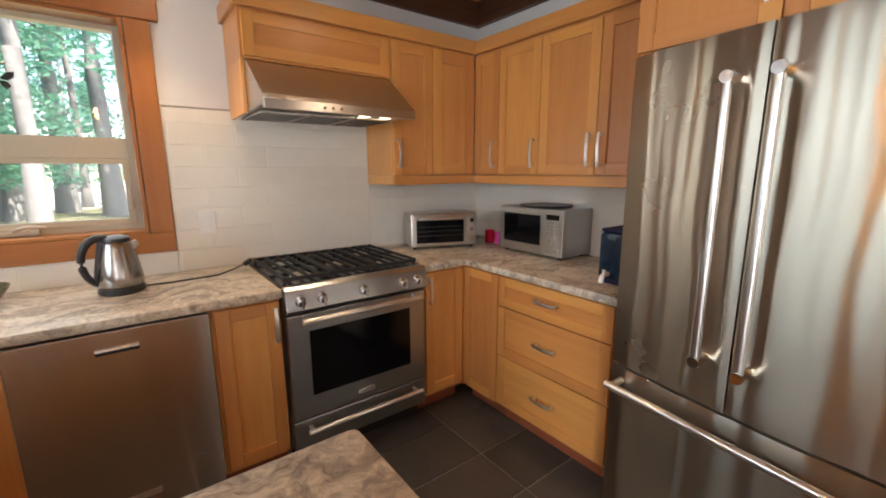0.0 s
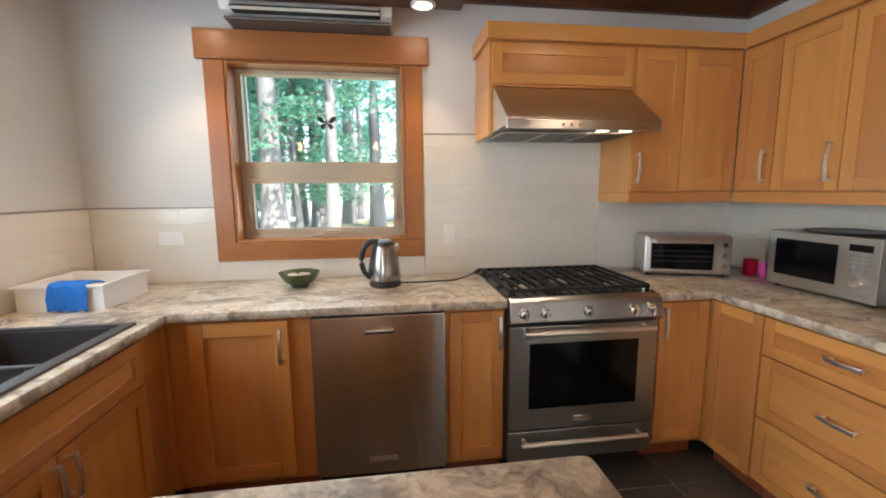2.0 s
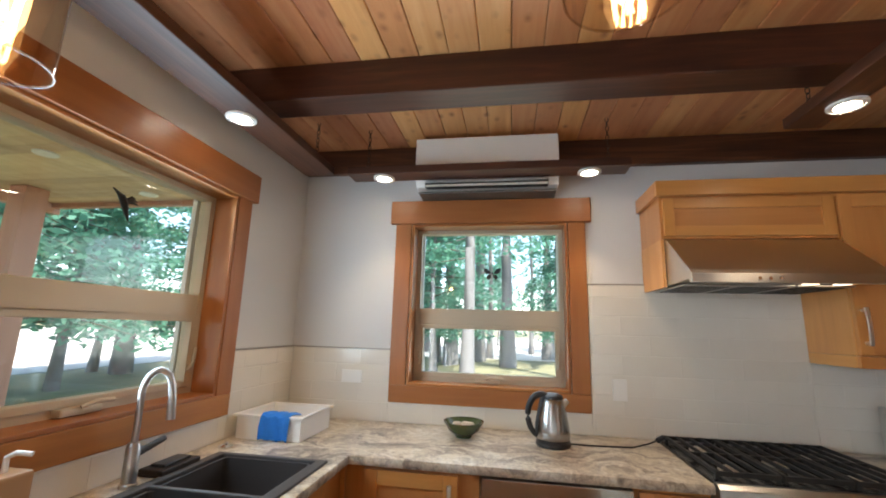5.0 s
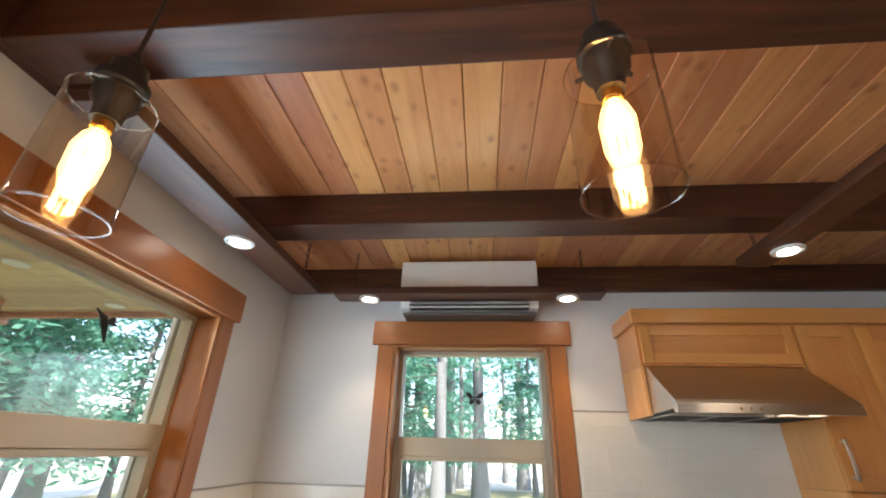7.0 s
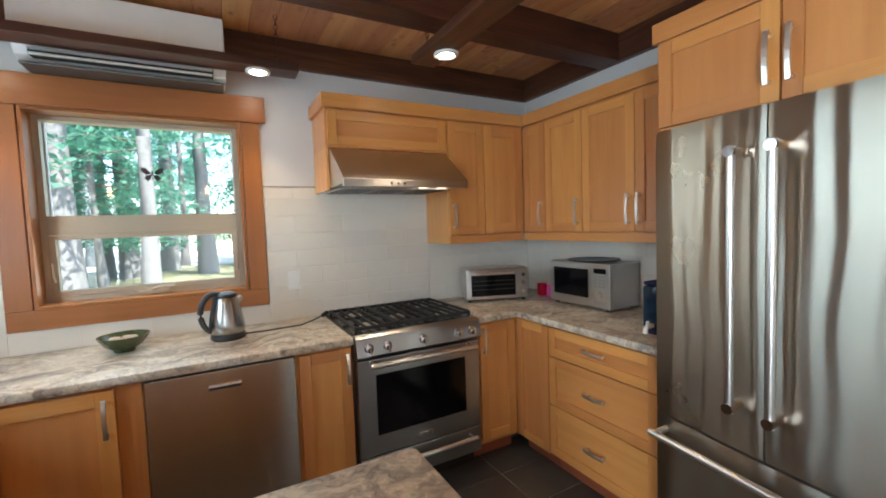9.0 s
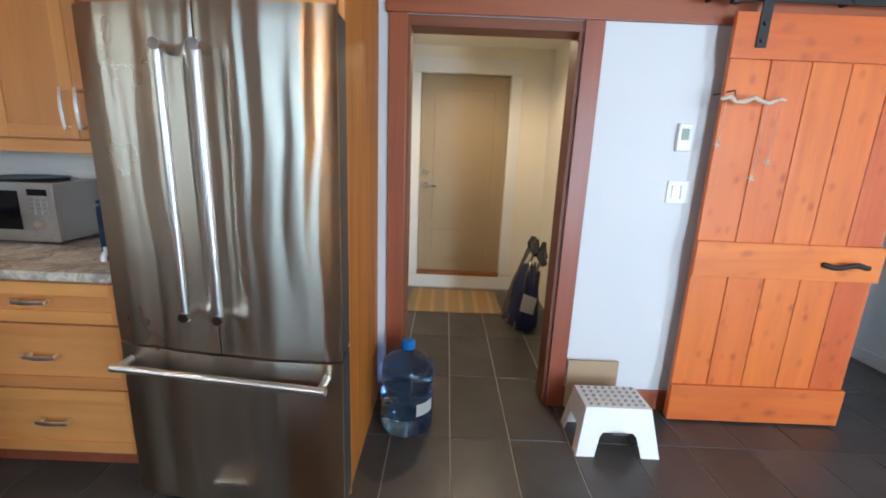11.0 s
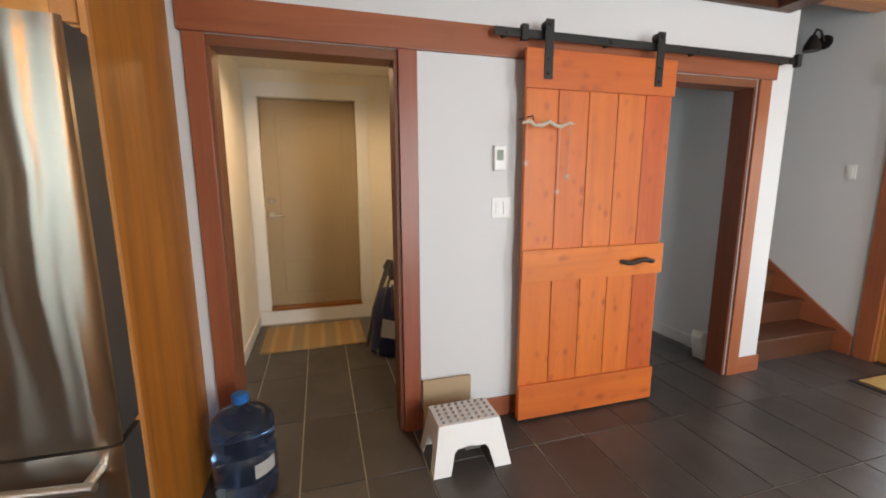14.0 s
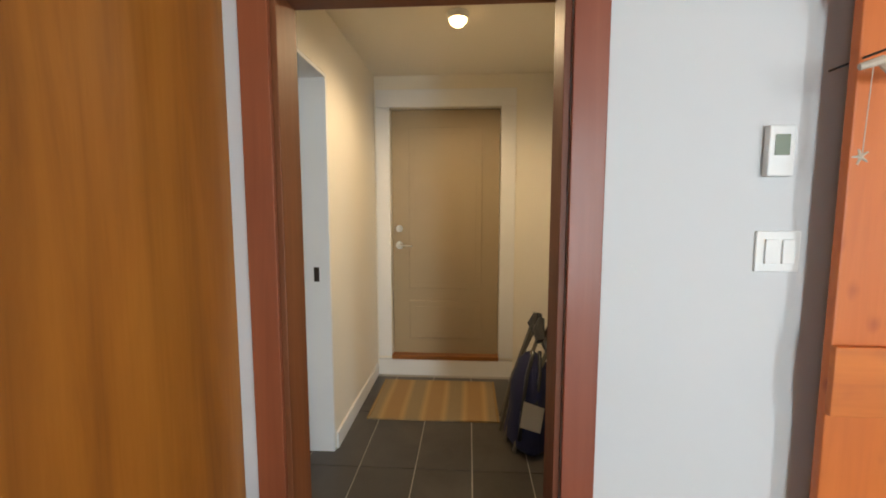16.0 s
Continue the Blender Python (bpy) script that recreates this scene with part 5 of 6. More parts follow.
part("nameplate", boxes((door_x(YS) - 0.041, door_x(YS) - 0.026, YS - 0.06, YS + 0.06, 0.20, 0.212)), chrome, dd)
part("hinge_cover", boxes((FX + 0.03, FX + 0.13, F1 + 0.01, F1 + 0.06, 1.787, 1.812)), black_plastic, fr, bev=0.003)
part("hinge_cover", boxes((FX + 0.03, FX + 0.13, F0 - 0.06, F0 - 0.01, 1.787, 1.812)), black_plastic, fr, bev=0.003)
sp = thing("fridge_surround", (1.35, -1.858, 0), "tall honey maple side panels boxing in the refrigerator", "cabinet panel", kind="structure")
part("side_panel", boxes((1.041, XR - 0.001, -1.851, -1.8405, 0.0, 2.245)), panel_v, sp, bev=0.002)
part("face_strip", boxes((1.02, 1.0405, -1.857, -1.8385, 0.0, 2.245)), maple_v, sp, bev=0.002)
part("side_panel", boxes((1.08, XR - 0.001, -1.012, -0.992, 0.0, 2.245)), maple_v, sp, bev=0.002)
c = thing("wall_cabinet", (1.3, -1.41, 1.84), "honey maple over-fridge cabinet with two doors", "cabinet", "kitchen wall cabinets")
UF = Side((1.03, 0, 0), (0, -1, 0), (-1, 0, 0))
part("body", boxes((1.031, XR - 0.002, -1.838, -1.013, 1.83, ZT)), maple_v, c)
for a, b, hu in ((1.013, 1.427, 1.398), (1.43, 1.837, 1.459)):
    d = leaf(UF, a, b, 1.835, 2.17, 0.0, c, rail=0.055, wood_u=maple_y)
    pull(UF, hu, 0.02, 1.975, 0.17, True, d)
part("crown", boxes((1.005, 1.029, -1.854, -0.992, ZT + 0.008, 2.25)), maple_y, c, bev=0.003)

# ---- sink, faucet and what stands by them ----
sk = thing("double_sink", (-1.75, -0.53, 0.7), "charcoal composite double bowl drop-in sink", "sink")
rim = slab([-2.0, -1.975, -1.96, -1.55, -1.505], [-0.925, -0.9, -0.545, -0.525, -0.165, -0.14],
           lambda x, y: not (-1.96 < x < -1.55 and (-0.9 < y < -0.545 or -0.525 < y < -0.165)), 0.905, 0.926)
part("rim", rim, sink_stone, sk, bev=0.005)
for y0, y1 in ((-0.888, -0.545), (-0.525, -0.172)):
    x0, x1, zb = -1.942, -1.568, 0.715
    bm = boxes((x0, x1, y0, y1, zb, 0.915))
    upright = [e for e in bm.edges if abs(e.verts[0].co.z - e.verts[1].co.z) > 0.01]
    bmesh.ops.bevel(bm, geom=upright, offset=0.02, segments=3, profile=0.5, affect='EDGES')
    bmesh.ops.delete(bm, geom=[f for f in bm.faces if f.normal.z > 0.9 and f.calc_center_median().z > 0.9], context='FACES_ONLY')
    bmesh.ops.recalc_face_normals(bm, faces=bm.faces)
    bmesh.ops.solidify(bm, geom=bm.faces[:], thickness=-0.009)
    part("basin", bm, sink_stone, sk)
    bm = bmesh.new()
    lathe(bm, [(0.045, 0.0005), (0.045, 0.004), (0.03, 0.002), (0.001, 0.001)], 20, ((x0 + x1) / 2, (y0 + y1) / 2, zb))
    part("drain", bm, chrome, sk, smooth=True)
fc = thing("kitchen_faucet", (-2.03, -0.57, 0.917), "brushed nickel gooseneck pull-down faucet", "faucet")
fx, fy = -2.035, -0.545
bm = bmesh.new()
lathe(bm, [(0.027, 0.0), (0.027, 0.01), (0.023, 0.014), (0.022, 0.13), (0.016, 0.14)], 20, (fx, fy, 0.9175))
part("base", bm, satin_steel, fc, smooth=True)
bm = bmesh.new()
arc = [(fx, fy, 1.06), (fx, fy, 1.18)] + [(fx + 0.034 - 0.034 * math.cos(a), fy + 0.028 - 0.028 * math.cos(a), 1.22 + 0.075 * math.sin(a)) for a in [math.pi * i / 10 for i in range(11)]]
tube(bm, arc, 0.011, 12)
part("neck", bm, satin_steel, fc, smooth=True)
bm = bmesh.new()
ex, ey = fx + 0.068, fy + 0.056
tube(bm, [(ex, ey, 1.225), (ex + 0.003, ey + 0.002, 1.20), (ex + 0.006, ey + 0.004, 1.125)], [0.011, 0.0135, 0.0145], 14)
part("spray_head", bm, satin_steel, fc, smooth=True)
bm = bmesh.new()
tube(bm, [(fx, fy + 0.02, 1.02), (fx + 0.005, fy + 0.06, 1.03), (fx + 0.01, fy + 0.12, 1.045)], [0.014, 0.012, 0.01], 10)
part("lever", bm, black_plastic, fc, smooth=True)
sh = thing("soap_dish", (-2.03, -0.36, 0.926), "dark shallow soap tray by the sink", "soap dish")
part("tray", boxes((-2.085, -1.985, -0.46, -0.27, 0.9175, 0.945)), bronze, sh, bev=0.006)
part("soap", boxes((-2.065, -2.005, -0.43, -0.30, 0.9455, 0.955)), black_plastic, sh, bev=0.004)
so = thing("soap_dispenser", (-2.02, -0.86, 0.917), "tan soap dispenser box with a clear pump", "soap dispenser")
part("bottle", boxes((-2.08, -1.99, -0.97, -0.885, 0.9175, 1.08)), tan_box, so, bev=0.008)
bm = bmesh.new()
tube(bm, [(-2.035, -0.925, 1.08), (-2.035, -0.925, 1.115), (-2.02, -0.915, 1.125), (-1.99, -0.90, 1.12)], 0.007)
part("pump", bm, white_plastic, so, smooth=True)
bm = bmesh.new()
lathe(bm, [(0.03, 0.0), (0.032, 0.008), (0.02, 0.014), (0.008, 0.016), (0.008, 0.026), (0.001, 0.028)], 20, (-2.03, -0.06, 0.9175))
solid("sink_stopper", bm, chrome, "chrome sink stopper on the worktop", "sink stopper", smooth=True)
tr = thing("dish_tub", (-1.9, 0.25, 0.917), "white plastic dish tub with a blue cloth over its rim", "tub")
TX0, TX1, TY0, TY1 = -2.09, -1.755, 0.09, 0.42
bm = bmesh.new()
for a in ((TX0, TX1, TY0, TY0 + 0.006), (TX0, TX1, TY1 - 0.006, TY1), (TX0, TX0 + 0.006, TY0 + 0.006, TY1 - 0.006), (TX1 - 0.006, TX1, TY0 + 0.006, TY1 - 0.006)):
    box(bm, *a, 0.918, 1.03)
box(bm, TX0 + 0.006, TX1 - 0.006, TY0 + 0.006, TY1 - 0.006, 0.918, 0.924)
part("basin", bm, white_plastic, tr)
bm = boxes((TX0 - 0.014, TX1 + 0.014, TY0 - 0.014, TY0, 1.02, 1.032), (TX0 - 0.014, TX1 + 0.014, TY1, TY1 + 0.014, 1.02, 1.032),
           (TX0 - 0.014, TX0, TY0, TY1, 1.02, 1.032), (TX1, TX1 + 0.014, TY0, TY1, 1.02, 1.032))
part("rim", bm, white_plastic, tr, bev=0.004)
bm = bmesh.new()
prof = [(TY0 - 0.022, 0.925), (TY0 - 0.028, 0.98), (TY0 - 0.022, 1.03), (TY0 - 0.005, 1.043), (TY0 + 0.03, 1.042), (TY0 + 0.09, 1.03)]
rows = []
for i in range(9):
    x = -1.955 + 0.15 * i / 8
    rows.append([bm.verts.new((x + 0.01 * (z - 1.0) * math.sin(i), y + 0.009 * math.sin(i * 1.7 + z * 25), z + 0.005 * math.sin(i * 2.1))) for y, z in prof])
for a, b in zip(rows, rows[1:]):
    for k in range(len(prof) - 1):
        bm.faces.new((a[k], a[k + 1], b[k + 1], b[k]))
bmesh.ops.recalc_face_normals(bm, faces=bm.faces)
bmesh.ops.solidify(bm, geom=bm.faces, thickness=0.006)
solid("dish_cloth", bm, blue_cloth, "bright blue cloth hung over the tub rim", "cloth", smooth=True)

# ---- things on the worktops ----
kt = thing("electric_kettle", (-0.56, 0.375, 0.917), "brushed steel kettle with black handle, lid and base", "kettle")
kx, ky, kz = -0.56, 0.375, 0.9175
bm = bmesh.new()
lathe(bm, [(0.079, 0.0), (0.085, 0.006), (0.084, 0.024), (0.079, 0.028), (0.079, 0.034)], 32, (kx, ky, kz))
part("base", bm, black_plastic, kt, smooth=True)
bm = bmesh.new()
lathe(bm, [(0.081, 0.035), (0.083, 0.045), (0.080, 0.08), (0.074, 0.12), (0.066, 0.16), (0.057, 0.20), (0.053, 0.218), (0.050, 0.222)], 32, (kx, ky, kz))
bd2 = part("body", bm, steel("kettle_steel", 2, 0.22, color=(0.42, 0.40, 0.38)), kt, smooth=True)
bm = bmesh.new()
lathe(bm, [(0.053, 0.2225), (0.050, 0.236), (0.03, 0.246), (0.001, 0.249)], 28, (kx, ky, kz))
part("lid", bm, black_plastic, kt, smooth=True)
bm = bmesh.new()
arc = []
for i in range(15):
    a = math.radians(68 + i * 190 / 14)
    arc.append((kx - 0.056 + 0.066 * math.cos(a), ky - 0.01, kz + 0.140 + 0.100 * math.sin(a)))
tube(bm, arc, [0.017 - 0.0003 * i for i in range(15)], 12)
tube(bm, [(kx - 0.046, ky - 0.008, kz + 0.226), (kx - 0.058, ky - 0.008, kz + 0.17), (kx - 0.071, ky - 0.008, kz + 0.10), (kx - 0.077, ky - 0.008, kz + 0.045)], 0.015, 12)
part("handle", bm, black_plastic, kt, smooth=True)
bm = bmesh.new()
tube(bm, [(kx + 0.045, ky - 0.0, kz + 0.19), (kx + 0.075, ky, kz + 0.215)], [0.02, 0.012], 10)
part("spout", bm, steel_x, kt, smooth=True)
bm = bmesh.new()
pts = [(kx + 0.08, ky + 0.02, kz + 0.008), (-0.38, 0.40, 0.9225), (-0.28, 0.41, 0.9225), (-0.18, 0.41, 0.925), (-0.09, 0.45, 0.94), (-0.035, 0.48, 0.955)]
tube(bm, pts, 0.0042, 8)
rod(bm, (-0.045, 0.475, 0.95), (-0.01, 0.50, 0.962), 0.013, 0.012, 12)
part("cord", bm, black_plastic, kt, smooth=True)
bw = thing("serving_bowl", (-1.01, 0.42, 0.917), "dark green glazed bowl with a pale rim", "bowl")
bm = bmesh.new()
lathe(bm, [(0.001, 0.0), (0.042, 0.0), (0.046, 0.012), (0.078, 0.033), (0.102, 0.07), (0.106, 0.079), (0.100, 0.078), (0.073, 0.04), (0.036, 0.018), (0.001, 0.015)], 36, (-1.01, 0.42, 0.9175))
part("bowl", bm, green_glaze, bw, smooth=True)
for dx, dy, r in ((-0.035, 0.0, 0.03), (0.03, 0.02, 0.028), (0.0, -0.04, 0.026), (0.005, 0.045, 0.026)):
    bm = bmesh.new()
    lathe(bm, [(0.001, -r * 0.7), (r * 0.8, -r * 0.45), (r, 0.0), (r * 0.7, r * 0.5), (0.001, r * 0.65)], 12, (-1.01 + dx, 0.42 + dy, 0.9175 + 0.028 + r * 0.9))
    solid("shell", bm, bleached, "pale tan shell lying in the green bowl", "shell", smooth=True, group="shells in the bowl")

to = thing("toaster_oven", (1.22, 0.42, 0.917), "silver countertop toaster oven with black glass door", "toaster oven")
to.location = (1.23, 0.37, 0.917)
to.rotation_euler = (0, 0, radians(-20))
T = (0.94, 1.395, 0.33, 0.55)
for x in (T[0] + 0.03, T[1] - 0.03):
    for y in (T[2] + 0.03, T[3] - 0.03):
        bm = bmesh.new()
        rod(bm, (x, y, 0.9172), (x, y, 0.935), 0.014, seg=10)
        part("foot", bm, black_plastic, to)
part("shell", boxes((T[0], T[1], T[2], T[3], 0.935, 1.155)), steel_x, to, bev=0.012)
d = part("door", boxes((T[0] + 0.02, T[1] - 0.085, T[2] - 0.012, T[2] - 0.0005, 0.955, 1.14)), steel_x, to, bev=0.004)
part("glass", boxes((T[0] + 0.034, T[1] - 0.099, T[2] - 0.0145, T[2] - 0.0125, 0.962, 1.112)), black_gloss, d)
for z in (1.01, 1.04, 1.07):
    bm = bmesh.new()
    rod(bm, (T[0] + 0.045, T[2] - 0.0155, z), (T[1] - 0.11, T[2] - 0.0155, z), 0.001, seg=6)
    part("rack_wire", bm, grey_metal, d)
bm = bmesh.new()
rod(bm, (T[0] + 0.05, T[2] - 0.035, 1.122), (T[1] - 0.115, T[2] - 0.035, 1.122), 0.008)
for x in (T[0] + 0.06, T[1] - 0.125):
    rod(bm, (x, T[2] - 0.012, 1.122), (x, T[2] - 0.035, 1.122), 0.006)
part("handle", bm, nickel, d, smooth=True)
for z in (0.985, 1.045, 1.105):
    bm = bmesh.new()
    rod(bm, (T[1] - 0.042, T[2], z), (T[1] - 0.042, T[2] - 0.018, z), 0.017, 0.014, 18)
    part("dial", bm, chrome, to, smooth=True)

mw = thing("microwave_oven", (1.6, -0.17, 0.917), "silver microwave oven with dark window and keypad", "microwave")
m0, m1, mz = -0.42, 0.08, 0.932
MX = 1.44
for x in (MX + 0.03, 1.68):
    for y in (m0 + 0.04, m1 - 0.04):
        bm = bmesh.new()
        rod(bm, (x, y, 0.9172), (x, y, mz), 0.014, seg=10)
        part("foot", bm, black_plastic, mw)
silver = plain("silver_paint", (0.45, 0.44, 0.43), 0.32, metal=0.7, vary=0.05)
part("casing", boxes((MX + 0.02, 1.715, m0, m1, mz, mz + 0.275)), silver, mw, bev=0.006)
f = part("front", boxes((MX, MX + 0.0195, m0, m1, mz, mz + 0.275)), steel_y, mw, bev=0.004)
part("window", boxes((MX - 0.003, MX - 0.0005, m0 + 0.165, m1 - 0.04, mz + 0.055, mz + 0.235)), black_gloss, f, "dark mesh window", bev=0.001)
part("display", boxes((MX - 0.003, MX - 0.0005, m0 + 0.03, m0 + 0.12, mz + 0.215, mz + 0.245)), black_gloss, f)
for i in range(4):
    for j in range(3):
        part("key", boxes((MX - 0.0025, MX - 0.0005, m0 + 0.035 + 0.03 * j, m0 + 0.057 + 0.03 * j, mz + 0.13 + 0.02 * i, mz + 0.143 + 0.02 * i)), silver, f)
bm = bmesh.new()
rod(bm, (MX, m0 + 0.075, mz + 0.085), (MX - 0.02, m0 + 0.075, mz + 0.085), 0.022, 0.019, 20)
part("dial", bm, chrome, f, smooth=True)
part("door_button", boxes((MX - 0.004, MX - 0.0005, m0 + 0.03, m0 + 0.12, mz + 0.02, mz + 0.045)), silver, f, bev=0.001)
bm = bmesh.new()
lathe(bm, [(0.001, 0.0), (0.15, 0.001), (0.165, 0.008), (0.16, 0.013), (0.145, 0.008), (0.001, 0.006)], 40, (1.565, -0.19, mz + 0.277))
solid("round_tray", bm, plain("dark_slate_plate", (0.03, 0.035, 0.045), 0.35), "dark round plate lying on the microwave", "plate", smooth=True)
bm = bmesh.new()
lathe(bm, [(0.001, 0.0), (0.032, 0.0), (0.036, 0.01), (0.036, 0.09), (0.033, 0.09), (0.031, 0.012), (0.001, 0.01)], 24, (1.56, 0.30, 0.9175))
solid("red_mug", bm, red_glaze, "small red glazed cup beside the microwave", "cup", smooth=True)
bm = bmesh.new()
lathe(bm, [(0.001, 0.0), (0.02, 0.0), (0.026, 0.03), (0.024, 0.075), (0.012, 0.085), (0.001, 0.087)], 20, (1.575, 0.23, 0.9175))
solid("pink_tumbler", bm, pink_silicone, "small pink plastic tumbler beside the microwave", "cup", smooth=True)
tk = thing("water_dispenser_tank", (1.27, -0.83, 0.917), "dark blue countertop water tank with white spigot", "water dispenser")
bm = boxes((1.205, 1.40, -0.985, -0.795, 0.94, 1.155))
part("tank", bm, navy_glass, tk, bev=0.02, smooth=True)
part("lid", boxes((1.21, 1.395, -0.98, -0.80, 1.1555, 1.172)), navy_cloth, tk, "dark blue lid", bev=0.006)
part("stand", boxes((1.215, 1.39, -0.975, -0.805, 0.9175, 0.9395)), navy_cloth, tk, bev=0.004)
bm = bmesh.new()
tube(bm, [(1.205, -0.85, 0.965), (1.165, -0.85, 0.965), (1.155, -0.85, 0.955), (1.153, -0.85, 0.935)], 0.011, 10)
rod(bm, (1.17, -0.85, 0.97), (1.17, -0.85, 0.99), 0.008)
part("spigot", bm, white_plastic, tk, "white plastic spigot", smooth=True)

# outlet on the tiles
ou = thing("wall_outlet", (-0.17, YB, 1.16), "white outlet plate on the tiles", "outlet")
part("plate", boxes((-0.21, -0.135, YB - 0.021, YB - 0.0145, 1.105, 1.22)), white_plastic, ou, bev=0.002)
for z in (1.135, 1.175):
    part("socket", boxes((-0.19, -0.155, YB - 0.024, YB - 0.0212, z - 0.0135, z + 0.0135)), white_plastic, ou, bev=0.002)
ou = thing("wall_outlet", (-1.72, YB, 1.16), "white horizontal outlet plate on the tiles", "outlet")
part("plate", boxes((-1.79, -1.66, YB - 0.021, YB - 0.0145, 1.13, 1.205)), white_plastic, ou, bev=0.002)

# ---- heat pump, hung boards with lamps, pendants ----
ac = thing("heat_pump_unit", (-0.91, 0.5, 2.27), "white wall-mounted heat pump above the window", "air conditioner")
A0, A1 = -1.33, -0.49
bm = bmesh.new()
extrude_x(bm, [(YB - 0.002, 2.60), (0.44, 2.60), (0.425, 2.585), (0.425, 2.40), (0.44, 2.345), (0.47, 2.305), (YB - 0.002, 2.285)], A0, A1)
part("casing", bm, white_plastic, ac, bev=0.006)
# Near-black block on the uncut casing gives the shade inside the air outlet.
part("outlet_slot", boxes((A0 + 0.06, A1 - 0.06, 0.436, 0.50, 2.300, 2.3285)), dark_gap, ac)
for z in (2.305, 2.325):
    bm = bmesh.new()
    extrude_x(bm, [(0.40, z - 0.012), (0.405, z - 0.006), (0.47, z + 0.004), (0.47, z - 0.002)], A0 + 0.065, A1 - 0.065)
    part("louver", bm, white_plastic, ac)
# Grey strip added as the dark line of shade below the unit.
part("underside", boxes((A0 + 0.01, A1 - 0.01, 0.49, YB - 0.003, 2.272, 2.284)), grey_metal, ac, "grey strip standing in for the shade below the casing", bev=0.004)
part("front_panel", boxes((A0 + 0.003, A1 - 0.003, 0.414, 0.4245, 2.375, 2.592)), white_plastic, ac, bev=0.004)


def puck(x, y, z):
    """A thin round LED lamp under a board."""
    l = thing("ceiling_spotlight", (x, y, z - 0.012), "round white recessed LED spotlight, lit", "spotlight", "lamps on the hung boards")
    bm = bmesh.new()
    lathe(bm, [(0.062, 0.012), (0.062, 0.004), (0.052, 0.0), (0.05, 0.003)], 28, (x, y, z - 0.012))
    part("ring", bm, white_plastic, l, smooth=True)
    bm = bmesh.new()
    lathe(bm, [(0.05, 0.004), (0.03, 0.002), (0.001, 0.0015)], 24, (x, y, z - 0.012))
    part("lens", bm, led, l, "glowing lens")
    spot_lamp("spot", (x, y, z - 0.03), (x, y, 0), LED_W, (1.0, 0.78, 0.52), 86, 0.03)


def chain(x, y, z0, z1):
    bm = bmesh.new()
    z, k = z0, 0
    while z < z1 - 0.01:
        pts = [(0.009 * math.cos(a), 0.016 * math.sin(a)) for a in [math.tau * i / 8 for i in range(9)]]
        tube(bm, [(x + (p if k % 2 else 0), y + (0 if k % 2 else p), z + 0.016 + q) for p, q in pts], 0.0022, 5)
        z += 0.026
        k += 1
    solid("hanging_chain", bm, bronze, "dark steel chain holding a hung board", "chain", group="chains of the hung boards")


ZBd = 2.331


def hung_board(x0, x1, y0, y1, mat_, lamps, label):
    solid("hung_board", boxes((x0, x1, y0, y1, ZBd, ZBd + 0.045)), mat_, label, "board", bev=0.004)
    for x, y in lamps:
        puck(x, y, ZBd)
    if x1 - x0 > y1 - y0:
        ends = [(x0 + 0.1, (y0 + y1) / 2), (x1 - 0.1, (y0 + y1) / 2)]
    else:
        ends = [((x0 + x1) / 2, y0 + 0.06), ((x0 + x1) / 2, y1 - 0.06)]
    for x, y in ends:
        chain(x, y, ZBd + 0.045, ZC)


hung_board(-1.70, -0.14, 0.285, 0.42, beam_x, [(-1.50, 0.36), (-0.34, 0.36)], "dark stained board hung on chains with two spotlights")
hung_board(-1.96, -1.78, -1.22, 0.285, beam_y, [(-1.90, -0.40)], "dark stained board hung on chains over the sink")
hung_board(0.37, 0.51, -1.25, -0.05, beam_y, [(0.475, -0.24)], "dark stained board hung on chains near the fridge")


def lathe_open(bm, profile, seg, at):
    """A turned skin with open ends."""
    rings = [[bm.verts.new((at[0] + r * math.cos(k * math.tau / seg), at[1] + r * math.sin(k * math.tau / seg), at[2] + z)) for k in range(seg)] for r, z in profile]
    for a, b in zip(rings, rings[1:]):
        for k in range(seg):
            bm.faces.new((a[k], a[(k + 1) % seg], b[(k + 1) % seg], b[k]))


